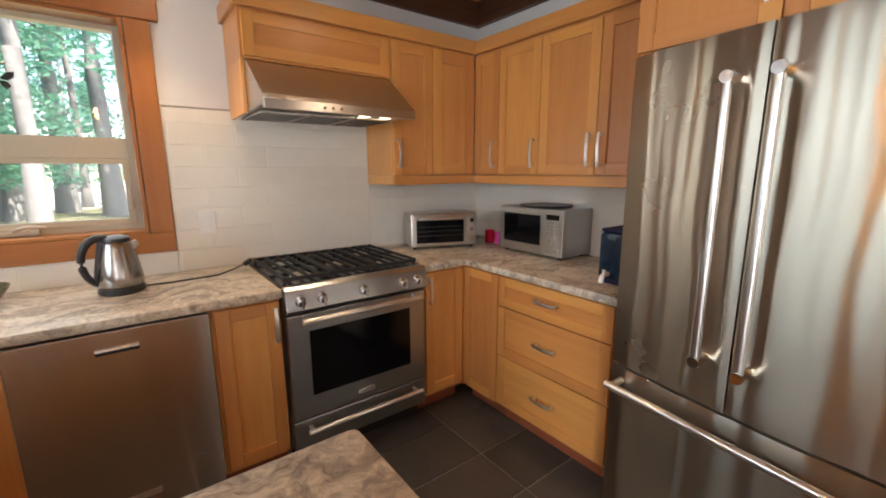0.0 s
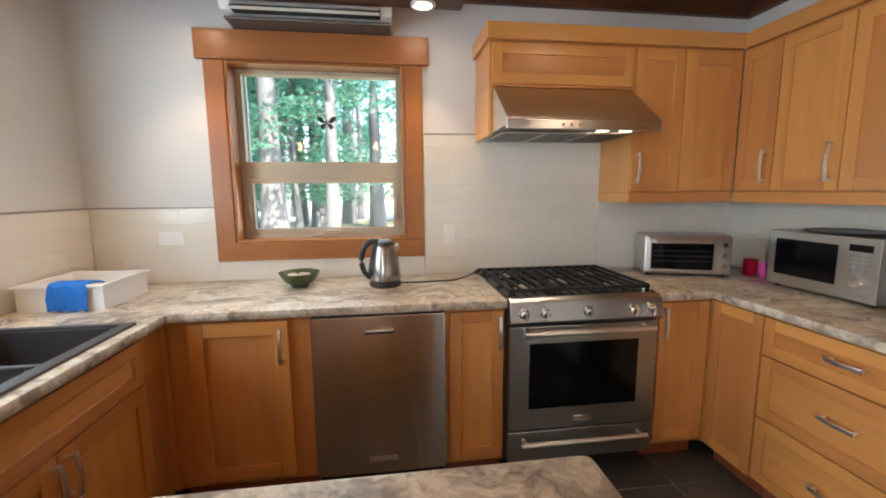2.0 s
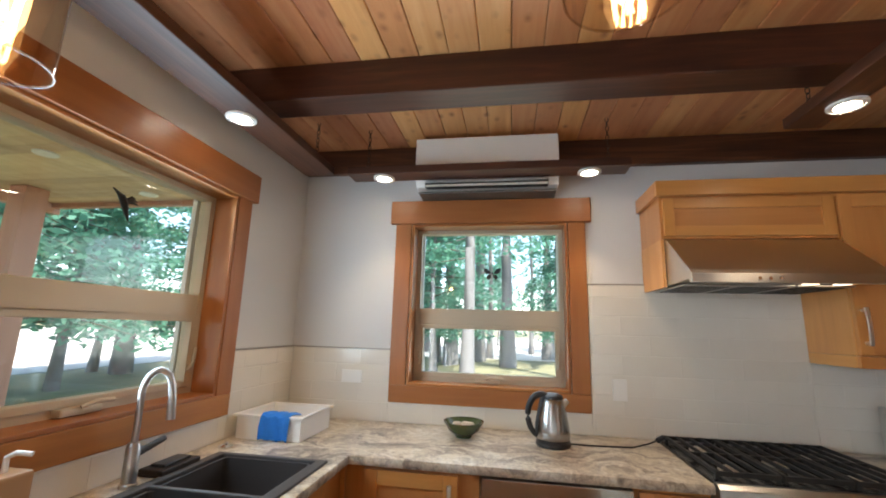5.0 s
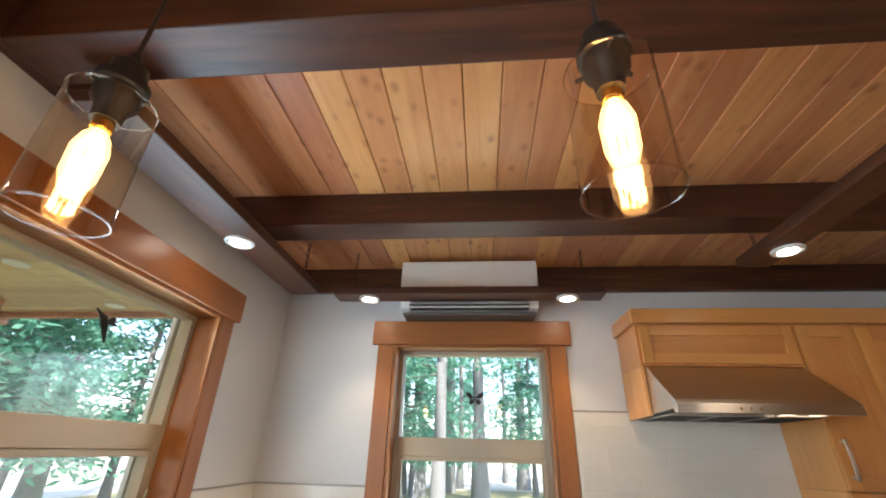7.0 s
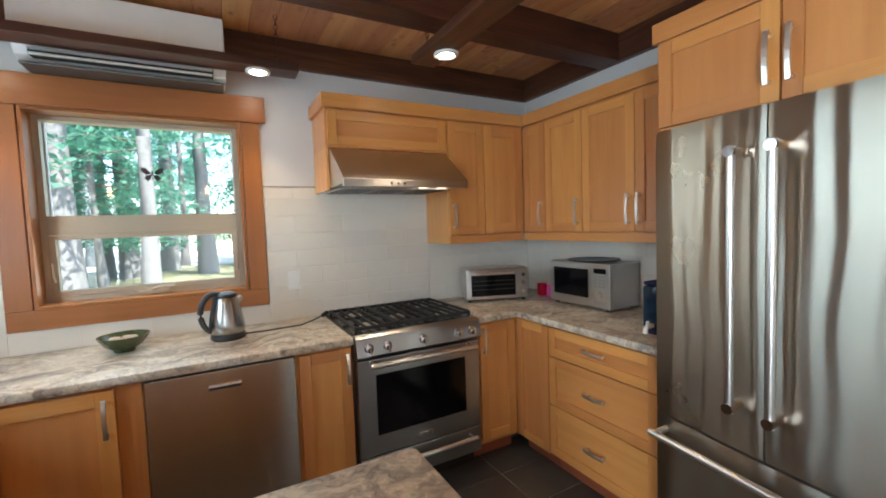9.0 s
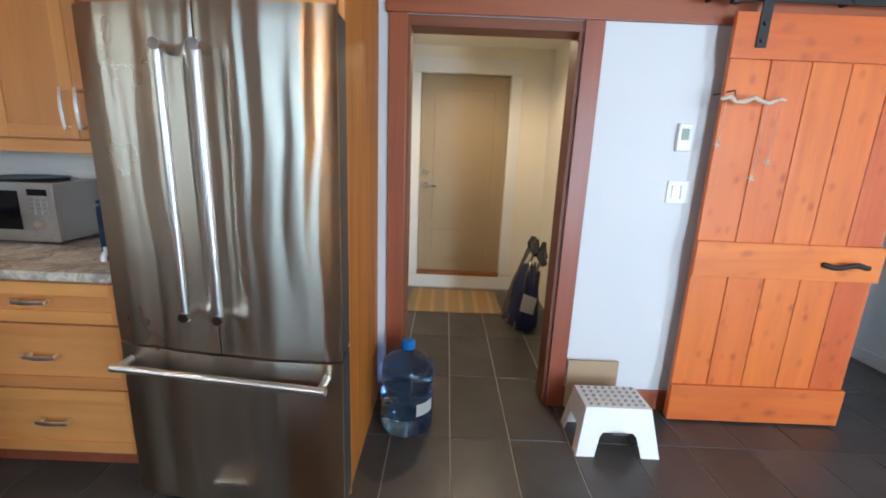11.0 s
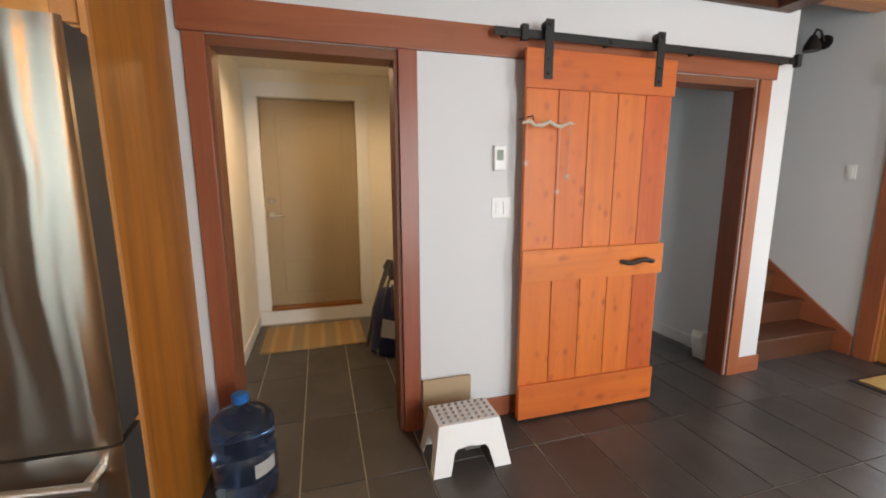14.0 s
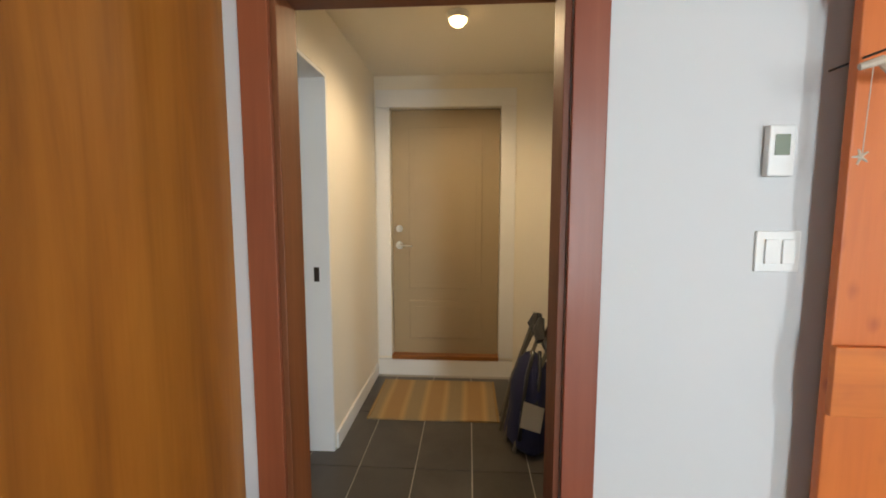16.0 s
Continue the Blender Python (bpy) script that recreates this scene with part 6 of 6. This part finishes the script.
def pendant(x, y, zb):
    p = thing("pendant_lamp", (x, y, zb), "clear glass cylinder tinted with the bulb's amber glow pendant with glowing filament bulb", "pendant lamp", "pendants over the peninsula")
    bm = bmesh.new()
    R, H = 0.066, 0.225
    for ring in (0.0, H):
        tube(bm, [(x + R * math.cos(a), y + R * math.sin(a), zb + ring) for a in [math.tau * i / 40 for i in range(41)]], 0.0016, 6)
    lathe_open(bm, [(R, 0.0), (R, H)], 40, (x, y, zb))
    g = part("glass_shade", bm, glow_tinted_glass, p, "clear glass cylinder tinted with the bulb's amber glow", smooth=True)
    g.visible_shadow = False
    bm = bmesh.new()
    lathe(bm, [(0.022, H - 0.04), (0.024, H - 0.015), (0.036, H + 0.004), (0.036, H + 0.03), (0.042, H + 0.034), (0.042, H + 0.05), (0.03, H + 0.056), (0.03, H + 0.085), (0.012, H + 0.1), (0.008, H + 0.12)], 24, (x, y, zb))
    part("socket", bm, socket_black, p, "dark bronze socket", smooth=True)
    bm = bmesh.new()
    lathe(bm, [(0.016, H - 0.041), (0.016, H - 0.058), (0.011, H - 0.062)], 18, (x, y, zb))
    part("bulb_cap", bm, plain("brass_cap", (0.65, 0.42, 0.12), 0.25, metal=1.0), p, smooth=True)
    bm = bmesh.new()
    lathe(bm, [(0.012, H - 0.062), (0.020, H - 0.075), (0.0265, H - 0.10), (0.025, H - 0.15), (0.016, H - 0.18), (0.001, H - 0.186)], 20, (x, y, zb))
    g = part("bulb", bm, bulb_glow, p, "glowing amber filament bulb", smooth=True)
    g.visible_shadow = False
    for k in range(8):
        bm = bmesh.new()
        a = k * math.tau / 8
        tube(bm, [(x + 0.007 * math.cos(a), y + 0.007 * math.sin(a), zb + H - 0.072), (x + 0.017 * math.cos(a + 0.2), y + 0.017 * math.sin(a + 0.2), zb + H - 0.105), (x + 0.014 * math.cos(a + 0.5), y + 0.014 * math.sin(a + 0.5), zb + H - 0.165)], 0.0028, 6)
        part("filament", bm, filament, p, "glowing filament")
    bm = bmesh.new()
    tube(bm, [(x, y, zb + H + 0.118), (x, y, ZC - 0.02)], 0.0045, 8)
    part("cord", bm, black_plastic, p)
    bm = bmesh.new()
    lathe(bm, [(0.06, 0.02), (0.06, 0.004), (0.05, 0.0), (0.001, 0.0)], 28, (x, y, ZC - 0.0195))
    part("canopy", bm, black_iron, p, smooth=True)
    for a in (0.4, 2.5, 4.6):
        bm = bmesh.new()
        rod(bm, (x + 0.03 * math.cos(a), y + 0.03 * math.sin(a), zb + H + 0.017), (x + 0.05 * math.cos(a), y + 0.05 * math.sin(a), zb + H + 0.017), 0.004)
        part("thumb_screw", bm, black_iron, p)
    lamp = new("pendant_light", bpy.data.lights.new("pendant_light", 'POINT'))
    lamp.data.energy, lamp.data.color, lamp.data.shadow_soft_size = PEND_W, (1.0, 0.66, 0.34), 0.016
    lamp.location = (x, y, zb + H - 0.118)


pendant(-0.64, -1.47, 1.83)
pendant(-1.47, -1.47, 1.815)

# ---- water bottle and step stool ----
jug = thing("water_bottle", (1.50, -2.05, 0), "large blue water-cooler bottle, nearly full, blue cap", "water bottle")
jx, jy = 1.50, -2.045
bm = bmesh.new()
lathe(bm, [(0.001, 0.006), (0.10, 0.0), (0.128, 0.012), (0.135, 0.03), (0.135, 0.085), (0.128, 0.095), (0.128, 0.105), (0.135, 0.115), (0.135, 0.20), (0.122, 0.215), (0.118, 0.235), (0.122, 0.255), (0.135, 0.27),
           (0.135, 0.33), (0.125, 0.365), (0.09, 0.40), (0.045, 0.42), (0.030, 0.43), (0.028, 0.455)], 40, (jx, jy, 0.002))
part("bottle", bm, bottle_glass, jug, smooth=True)
bm = bmesh.new()
lathe(bm, [(0.034, 0.44), (0.036, 0.45), (0.036, 0.475), (0.03, 0.48), (0.001, 0.481)], 24, (jx, jy, 0.002))
part("cap", bm, blue_plastic, jug, "bright blue cap", smooth=True)
bm = bmesh.new()
rows = []
for i in range(7):
    a = math.radians(205 + 45 * i / 6)
    rows.append([bm.verts.new((jx + 0.1365 * math.cos(a), jy + 0.1365 * math.sin(a), z)) for z in (0.13, 0.195)])
for a, b in zip(rows, rows[1:]):
    bm.faces.new((a[0], a[1], b[1], b[0]))
bmesh.ops.solidify(bm, geom=bm.faces, thickness=0.001)
part("label", bm, cream_paper, jug, "white paper label")

sl = thing("step_stool", (1.42, -3.09, 0), "white plastic step stool with dotted non-slip top", "step stool")
sx0, sx1, sy0, sy1, sz = 1.36, 1.56, -3.25, -2.93, 0.235
bm = bmesh.new()
top = [(sx0, sy0), (sx1, sy0), (sx1, sy1), (sx0, sy1)]
fl = 0.055
bot = [(sx0 - fl, sy0 - fl * 0.8), (sx1 + 0.02, sy0 - fl * 0.8), (sx1 + 0.02, sy1 + fl * 0.8), (sx0 - fl, sy1 + fl * 0.8)]


def lerp2(a, b, s):
    return (a[0] + (b[0] - a[0]) * s, a[1] + (b[1] - a[1]) * s)


for i in range(4):
    a, b, c_, d_ = top[i], top[(i + 1) % 4], bot[i], bot[(i + 1) % 4]
    pts = [(0, 1), (1, 1), (1, 0), (0.78, 0), (0.74, 0.42), (0.70, 0.5), (0.30, 0.5), (0.26, 0.42), (0.22, 0), (0, 0)]
    vs = []
    for s, h in pts:
        p, q = lerp2(a, b, s), lerp2(c_, d_, s)
        r = lerp2(q, p, h)
        vs.append(bm.verts.new((r[0], r[1], sz * h)))
    bm.faces.new(vs)
bm.faces.new([bm.verts.new((x, y, sz)) for x, y in top])
bmesh.ops.remove_doubles(bm, verts=bm.verts, dist=1e-5)
bmesh.ops.recalc_face_normals(bm, faces=bm.faces)
bmesh.ops.solidify(bm, geom=bm.faces, thickness=0.006)
part("shell", bm, white_plastic, sl, bev=0.002)
for i in range(5):
    for j in range(8):
        bm = bmesh.new()
        rod(bm, (sx0 + 0.025 + 0.0375 * i, sy0 + 0.03 + 0.037 * j, sz + 0.0005), (sx0 + 0.025 + 0.0375 * i, sy0 + 0.03 + 0.037 * j, sz + 0.0075), 0.0085, seg=8)
        part("grip_dot", bm, stone_grey, sl)
part("logo_bar", boxes((1.313, 1.316, -3.13, -3.05, 0.12, 0.13)), grey_metal, sl)
solid("cardboard_sheet", boxes((XR - 0.03, XR - 0.017, -3.22, -2.935, 0.002, 0.30)), plain("cardboard", (0.42, 0.30, 0.18), 0.8), "tan cardboard sheet leaning on the wall", "cardboard", bev=0.002)

# ---- daylight through the openings ----
area_lamp("window_light", (-0.907, 0.63, 1.62), (-0.907, -1.0, 1.3), 0.9, 0.85, WIN_W * 0.4, (0.80, 0.93, 1.0))
area_lamp("window_light", (-2.12, -0.6, 1.62), (0.0, -0.6, 1.8), 1.0, 0.85, WIN_W * 1.9, (0.58, 0.82, 1.0))
area_lamp("window_light", (1.05, -6.62, 1.05), (1.05, -4.0, 0.7), 0.7, 1.65, WIN_W * 0.6, (0.92, 0.97, 1.0))
# Added fill lamps in the two unseen openings, brightening fridge, cabinets and hall wall.
for y in (-3.8, -5.54):
    area_lamp("window_light", (-2.25, y, 1.3), (1.0, y, 1.25), 0.4, 2.0, WIN_W * LIVING_FILL, (0.78, 0.91, 1.0))

# ---- outside ----
bm = bmesh.new()
box(bm, -300, 300, -300, 300, -0.45, -0.16)
ground = solid("ground", bm, forest_floor, "mossy forest floor around the house", "ground", "structure")
solid("driveway", boxes((-9, 9, -60, -7.9, -0.159, -0.14)), gravel, "pale sunlit gravel drive before the front door", "driveway", "structure")
# Made-up pale ground: whitens the view between trunks and bounces light to the soffit.
solid("clearing", boxes((-70, -14.5, -60, 22, -0.159, -0.14), (-70, 60, 22, 80, -0.159, -0.14)), gravel, "pale ground sheet added as white glare and bounce beyond the trees", "clearing", "structure")
solid("porch_slab", boxes((-0.6, 3.2, -7.9, -6.67, -0.16, -0.06)), gravel, "pale concrete porch slab", "porch", "structure", bev=0.01)
pr = solid("porch_roof", boxes((-1.2, 3.4, -8.6, -6.67, 2.55, 2.7)), soffit_y, "timber porch roof over the front door", "porch roof", "structure")
pp = thing("porch_post", (1.52, -7.52, -0.06), "square fir porch post on a stacked ledge-stone pier", "post")
part("post", boxes((1.44, 1.60, -7.60, -7.44, 0.395, 2.549)), post_v, pp, bev=0.008)
part("cap_stone", boxes((1.34, 1.70, -7.70, -7.34, 0.35, 0.3945)), stone_grey, pp, "grey stone cap", bev=0.008)
rnd = random.Random(5)
z = -0.06
while z < 0.33:
    h = rnd.uniform(0.03, 0.06)
    z1 = min(z + h, 0.3495)
    for s in range(4):
        u = -0.155
        while u < 0.14:
            w = min(rnd.uniform(0.09, 0.2), 0.155 - u)
            o = 0.135 + rnd.uniform(0, 0.025)
            bm = bmesh.new()
            a = {0: (1.52 + u, 1.52 + u + w - 0.004, -7.52 - o, -7.52 - 0.1), 1: (1.52 + u, 1.52 + u + w - 0.004, -7.52 + 0.1, -7.52 + o),
                 2: (1.52 - o, 1.52 - 0.1, -7.52 + u, -7.52 + u + w - 0.004), 3: (1.52 + 0.1, 1.52 + o, -7.52 + u, -7.52 + u + w - 0.004)}[s]
            box(bm, *a, z + 0.002, z1 - 0.002)
            part("ledge_stone", bm, stone_grey, pp, bev=0.004)
            u += w
    z = z1

# covered deck beyond the sink window
bm = bmesh.new()
y = -5.0
while y < 1.5:
    box(bm, -5.42, -2.34, y + 0.002, y + 0.118, 2.62, 2.64)
    y += 0.12
solid("deck_soffit", bm, soffit_y, "pale pine plank soffit over the deck", "soffit", "structure")
solid("deck_roof", boxes((-5.56, -2.3, -5.1, 1.64, 2.645, 2.75)), dark_gap, "dark roof deck over the soffit", "roof", "structure")
solid("deck_beam", boxes((-5.52, -5.43, -5.1, 1.62, 2.52, 2.64)), cedar_v, "fir beam at the edge of the deck roof", "beam", "structure", bev=0.006)
solid("deck_beam", boxes((-5.428, -2.34, 1.53, 1.60, 2.575, 2.64)), cedar_v, "fir beam at the end of the deck roof", "beam", "structure", bev=0.006)
for y in (1.08, -2.6):
    solid("deck_post", boxes((-5.18, -4.99, y - 0.095, y + 0.095, -0.16, 2.619)), cedar_v, "square fir post at the deck edge", "post", bev=0.006)
for x, y in ((-4.04, 0.41), (-4.09, 1.33), (-4.45, 0.05)):
    l = thing("soffit_light", (x, y, 2.61), "round white recessed light in the soffit", "spotlight")
    bm = bmesh.new()
    lathe(bm, [(0.075, 0.0), (0.075, 0.009), (0.05, 0.008)], 24, (x, y, 2.61))
    part("ring", bm, white_plastic, l)
    bm = bmesh.new()
    lathe(bm, [(0.05, 0.007), (0.001, 0.006)], 20, (x, y, 2.61))
    part("lens", bm, led, l, "glowing lens")


def tree(name, seed, height, r0, leaf_mat, n_limbs, leaf_size, crown_low, label):
    rr = random.Random(seed)
    t = thing(name, (0, 0, 0), label, "tree", "trees round the house")
    bm = bmesh.new()
    pts, rad = [], []
    lean = rr.uniform(-0.25, 0.25)
    for i in range(9):
        f = i / 8
        pts.append((lean * f * f + 0.05 * math.sin(seed + i), 0.05 * math.cos(seed * 2 + i * 1.3), height * f))
        rad.append(r0 * (1 - 0.85 * f) * (1.35 if i == 0 else 1))
    tube(bm, pts, rad, 10)
    part("trunk", bm, bark, t, smooth=True)
    limbs = bmesh.new()
    verts, faces = [], []
    for k in range(n_limbs):
        f = crown_low + (1 - crown_low) * (k + rr.random()) / n_limbs
        z = height * f
        a = rr.uniform(0, math.tau)
        ln = rr.uniform(0.7, 1.3) * (2.6 * (1 - f) + 0.5)
        p0 = Vector((lean * f * f, 0, z))
        dv = Vector((math.cos(a), math.sin(a), rr.uniform(-0.25, 0.25)))
        p1 = p0 + dv * ln * 0.5
        p2 = p0 + dv * ln + Vector((0, 0, -0.18 * ln))
        tube(limbs, [p0, p1, p2], [0.02 * (1 - f) + 0.008, 0.012 * (1 - f) + 0.005, 0.003], 5)
        for q in range(80):
            s = rr.uniform(0.2, 1.05)
            c = (p0.lerp(p1, s * 2) if s < 0.5 else p1.lerp(p2, s * 2 - 1)) + Vector((rr.gauss(0, 0.17), rr.gauss(0, 0.17), rr.gauss(-0.05, 0.11)))
            e1 = Vector((rr.gauss(0, 1), rr.gauss(0, 1), rr.gauss(0, 0.5))).normalized() * leaf_size * rr.uniform(0.5, 1.2)
            e2 = e1.cross(Vector((rr.gauss(0, 1), rr.gauss(0, 1), rr.gauss(0, 1)))).normalized() * leaf_size * rr.uniform(0.2, 0.45)
            b = len(verts)
            verts += [c - e1, c + e2, c + e1, c - e2]
            faces.append((b, b + 1, b + 2, b + 3))
    part("limbs", limbs, limb_bark, t)
    me = bpy.data.meshes.new("crown")
    me.from_pydata(verts, [], faces)
    me.materials.append(leaf_mat)
    cr = new("crown", me)
    cr.parent = t
    return t


models = [tree("conifer", 3, 17.0, 0.24, leaf_green, 46, 0.12, 0.26, "tall grey-trunked conifer in the woods"),
          tree("conifer", 8, 20.0, 0.30, leaf_green, 40, 0.12, 0.34, "tall grey-trunked conifer with high branches"),
          tree("broadleaf_tree", 5, 9.0, 0.12, leaf_light, 90, 0.12, 0.16, "light green broadleaf tree at the wood edge"),
          tree("conifer", 12, 15.0, 0.17, leaf_light, 40, 0.13, 0.22, "slim light green tree in the woods")]
rt = random.Random(21)
spots = []
for i in range(88):
    if i < 40:
        x, y = rt.uniform(-13, 6), rt.uniform(7.5, 28)
    elif i < 56:
        x, y = rt.uniform(-27, -10.0), rt.uniform(-11, 9)
    elif i < 62:
        x, y = rt.uniform(-7, 7), rt.uniform(-40, -20)
    elif i < 78:
        x, y = rt.uniform(-26, 9), rt.uniform(27, 42)
    else:
        x, y = rt.uniform(-30, 6), rt.uniform(38, 56)
    if all((x - a) ** 2 + (y - b) ** 2 > 2.2 for a, b in spots):
        spots.append((x, y))
for i, (x, y) in enumerate(spots):
    m = models[(0, 1, 3, 1, 2, 0, 3, 1)[i % 8] if i > 3 else i]
    p = pose(x, y, -0.17, 0, 0, rt.uniform(0, 360))
    if i < 4:
        m.matrix_basis = p
    else:
        copy_thing(m, p)

for x, y, k in ((-9.5, 4.2, 2), (-12.0, 2.2, 2), (-13.0, 6.0, 2), (-10.0, 9.0, 2), (-3.5, 17.0, 2), (1.5, 19.5, 2), (-9.5, -2.0, 2), (-11.5, -0.5, 2), (-8.6, 2.8, 2), (-13.5, 9.5, 2), (-11.0, 6.4, 2), (0.4, -11.6, 2), (0.4, -16.0, 2), (-1.5, -13.0, 3), (6.4, -24.0, 2), (1.4, -21.0, 2)):
    copy_thing(models[k], pose(x, y, -0.17, 0, 0, 70 * k + 40 * x))

# ---- wall tiles ----
tile_edge = plain("grey_tile_edge", (0.32, 0.30, 0.27), 0.4, metal=0.3)


def tiled(name, side, regions, label):
    w = thing(name, side.at((regions[0][0] + regions[0][1]) / 2, 0, 0.92), label, "wall tiles", kind="structure")
    W, H, G = 0.305, 0.108, 0.0022
    cache = {}
    for u0, u1, z0, z1 in regions:
        bm = bmesh.new()
        side.box(bm, u0, u1, 0.0005, 0.0134, z0, z1)
        part("grout", bm, tile_grout, w)
    for u0, u1, z0, z1 in regions:
        if z1 in (1.33, 1.741):
            bm = bmesh.new()
            side.box(bm, u0, u1, 0.0005, 0.0165, z1 + 0.0005, z1 + 0.0085)
            part("edge_trim", bm, tile_edge, w, "thin grey tile edge strip")
    row = 0
    z = 0.918
    while z < 1.75:
        off = (row % 2) * W / 2
        for u0, u1, z0, z1 in regions:
            lo, hi = max(z, z0), min(z + H - G, z1)
            if hi - lo < 0.012:
                continue
            k = math.floor((u0 - off) / W)
            while k * W + off < u1:
                a, b = max(k * W + off, u0), min(k * W + off + W - G, u1)
                k += 1
                if b - a < 0.01:
                    continue
                key = (round(b - a, 3), round(hi - lo, 3))
                if key not in cache:
                    bm = bmesh.new()
                    o, s = side.u * ((b - a) / 2), Vector((0, 0, (hi - lo) / 2))
                    rim = [o + s, -o + s, -o - s, o - s]
                    inn = [o * 0.985 + s * 0.955, -o * 0.985 + s * 0.955, -o * 0.985 - s * 0.955, o * 0.985 - s * 0.955]
                    v0 = [bm.verts.new(p + side.d * 0.0) for p in rim]
                    v1 = [bm.verts.new(p + side.d * 0.0045) for p in rim]
                    v2 = [bm.verts.new(p + side.d * 0.006) for p in inn]
                    for A, B in ((v0, v1), (v1, v2)):
                        for i in range(4):
                            bm.faces.new((A[i], A[(i + 1) % 4], B[(i + 1) % 4], B[i]))
                    bm.faces.new(v2)
                    bmesh.ops.recalc_face_normals(bm, faces=bm.faces)
                    me = bpy.data.meshes.new("wall_tile")
                    bm.to_mesh(me)
                    bm.free()
                    me.materials.append(glaze)
                    cache[key] = me
                ob = new("wall_tile", cache[key])
                ob.parent = w
                ob.location = side.at((a + b) / 2, 0.0085, (lo + hi) / 2) - ORIGIN[w]
        z += H
        row += 1


tiled("wall_tiles_north", BACKW, [(-0.322, 0.776, 0.918, 1.741), (0.777, XR - 0.015, 0.918, 1.345), (-2.125, -1.492, 0.918, 1.33), (-1.491, -0.323, 0.918, 1.029)],
      "glossy white subway tiles behind the range")
tiled("wall_tiles_west", LEFTW, [(0.058, 0.64, 0.918, 1.33), (-1.256, 0.057, 0.918, 1.029), (-1.83, -1.257, 0.918, 1.33)], "glossy white subway tiles behind the sink")
tiled("wall_tiles_east", RIGHTW, [(-0.64, 0.99, 0.918, 1.345)], "glossy white subway tiles under the wall cabinets")

# ---- floor tiles ----
floor_ob = bpy.data.objects["floor"]
TW, TL, TG = 0.303, 0.60, 0.006
bm = bmesh.new()
a = [bm.verts.new((sx * (TL - TG) / 2, sy * (TW - TG) / 2, -0.012)) for sx, sy in ((1, 1), (-1, 1), (-1, -1), (1, -1))]
b = [bm.verts.new((v.co.x, v.co.y, -0.002)) for v in a]
c = [bm.verts.new((v.co.x * 0.997, v.co.y * 0.994, 0.0)) for v in a]
for A, B in ((a, b), (b, c)):
    for i in range(4):
        bm.faces.new((A[i], A[(i + 1) % 4], B[(i + 1) % 4], B[i]))
bm.faces.new(c)
bmesh.ops.recalc_face_normals(bm, faces=bm.faces)
tile_mesh = bpy.data.meshes.new("floor_tile")
bm.to_mesh(tile_mesh)
bm.free()
tile_mesh.materials.append(slate)
for i in range(-4, 6):
    for j in range(-3, 22):
        x, y = 0.205 + TL * (i + 0.5), -0.155 - TW * (j + 0.5)
        if x > 1.75 and (y > -1.5 and j < 4):
            continue
        if x > 1.75 and -3.6 < y < -3.25:
            continue
        if x > 3.2 and y < -3.3 or x < -1.5 and y > -1.6 or y > 0.1 or x > 3.9:
            continue
        ob = new("floor_tile", tile_mesh)
        ob.parent = floor_ob
        ob.location = Vector((x, y, 0)) - ORIGIN[floor_ob]
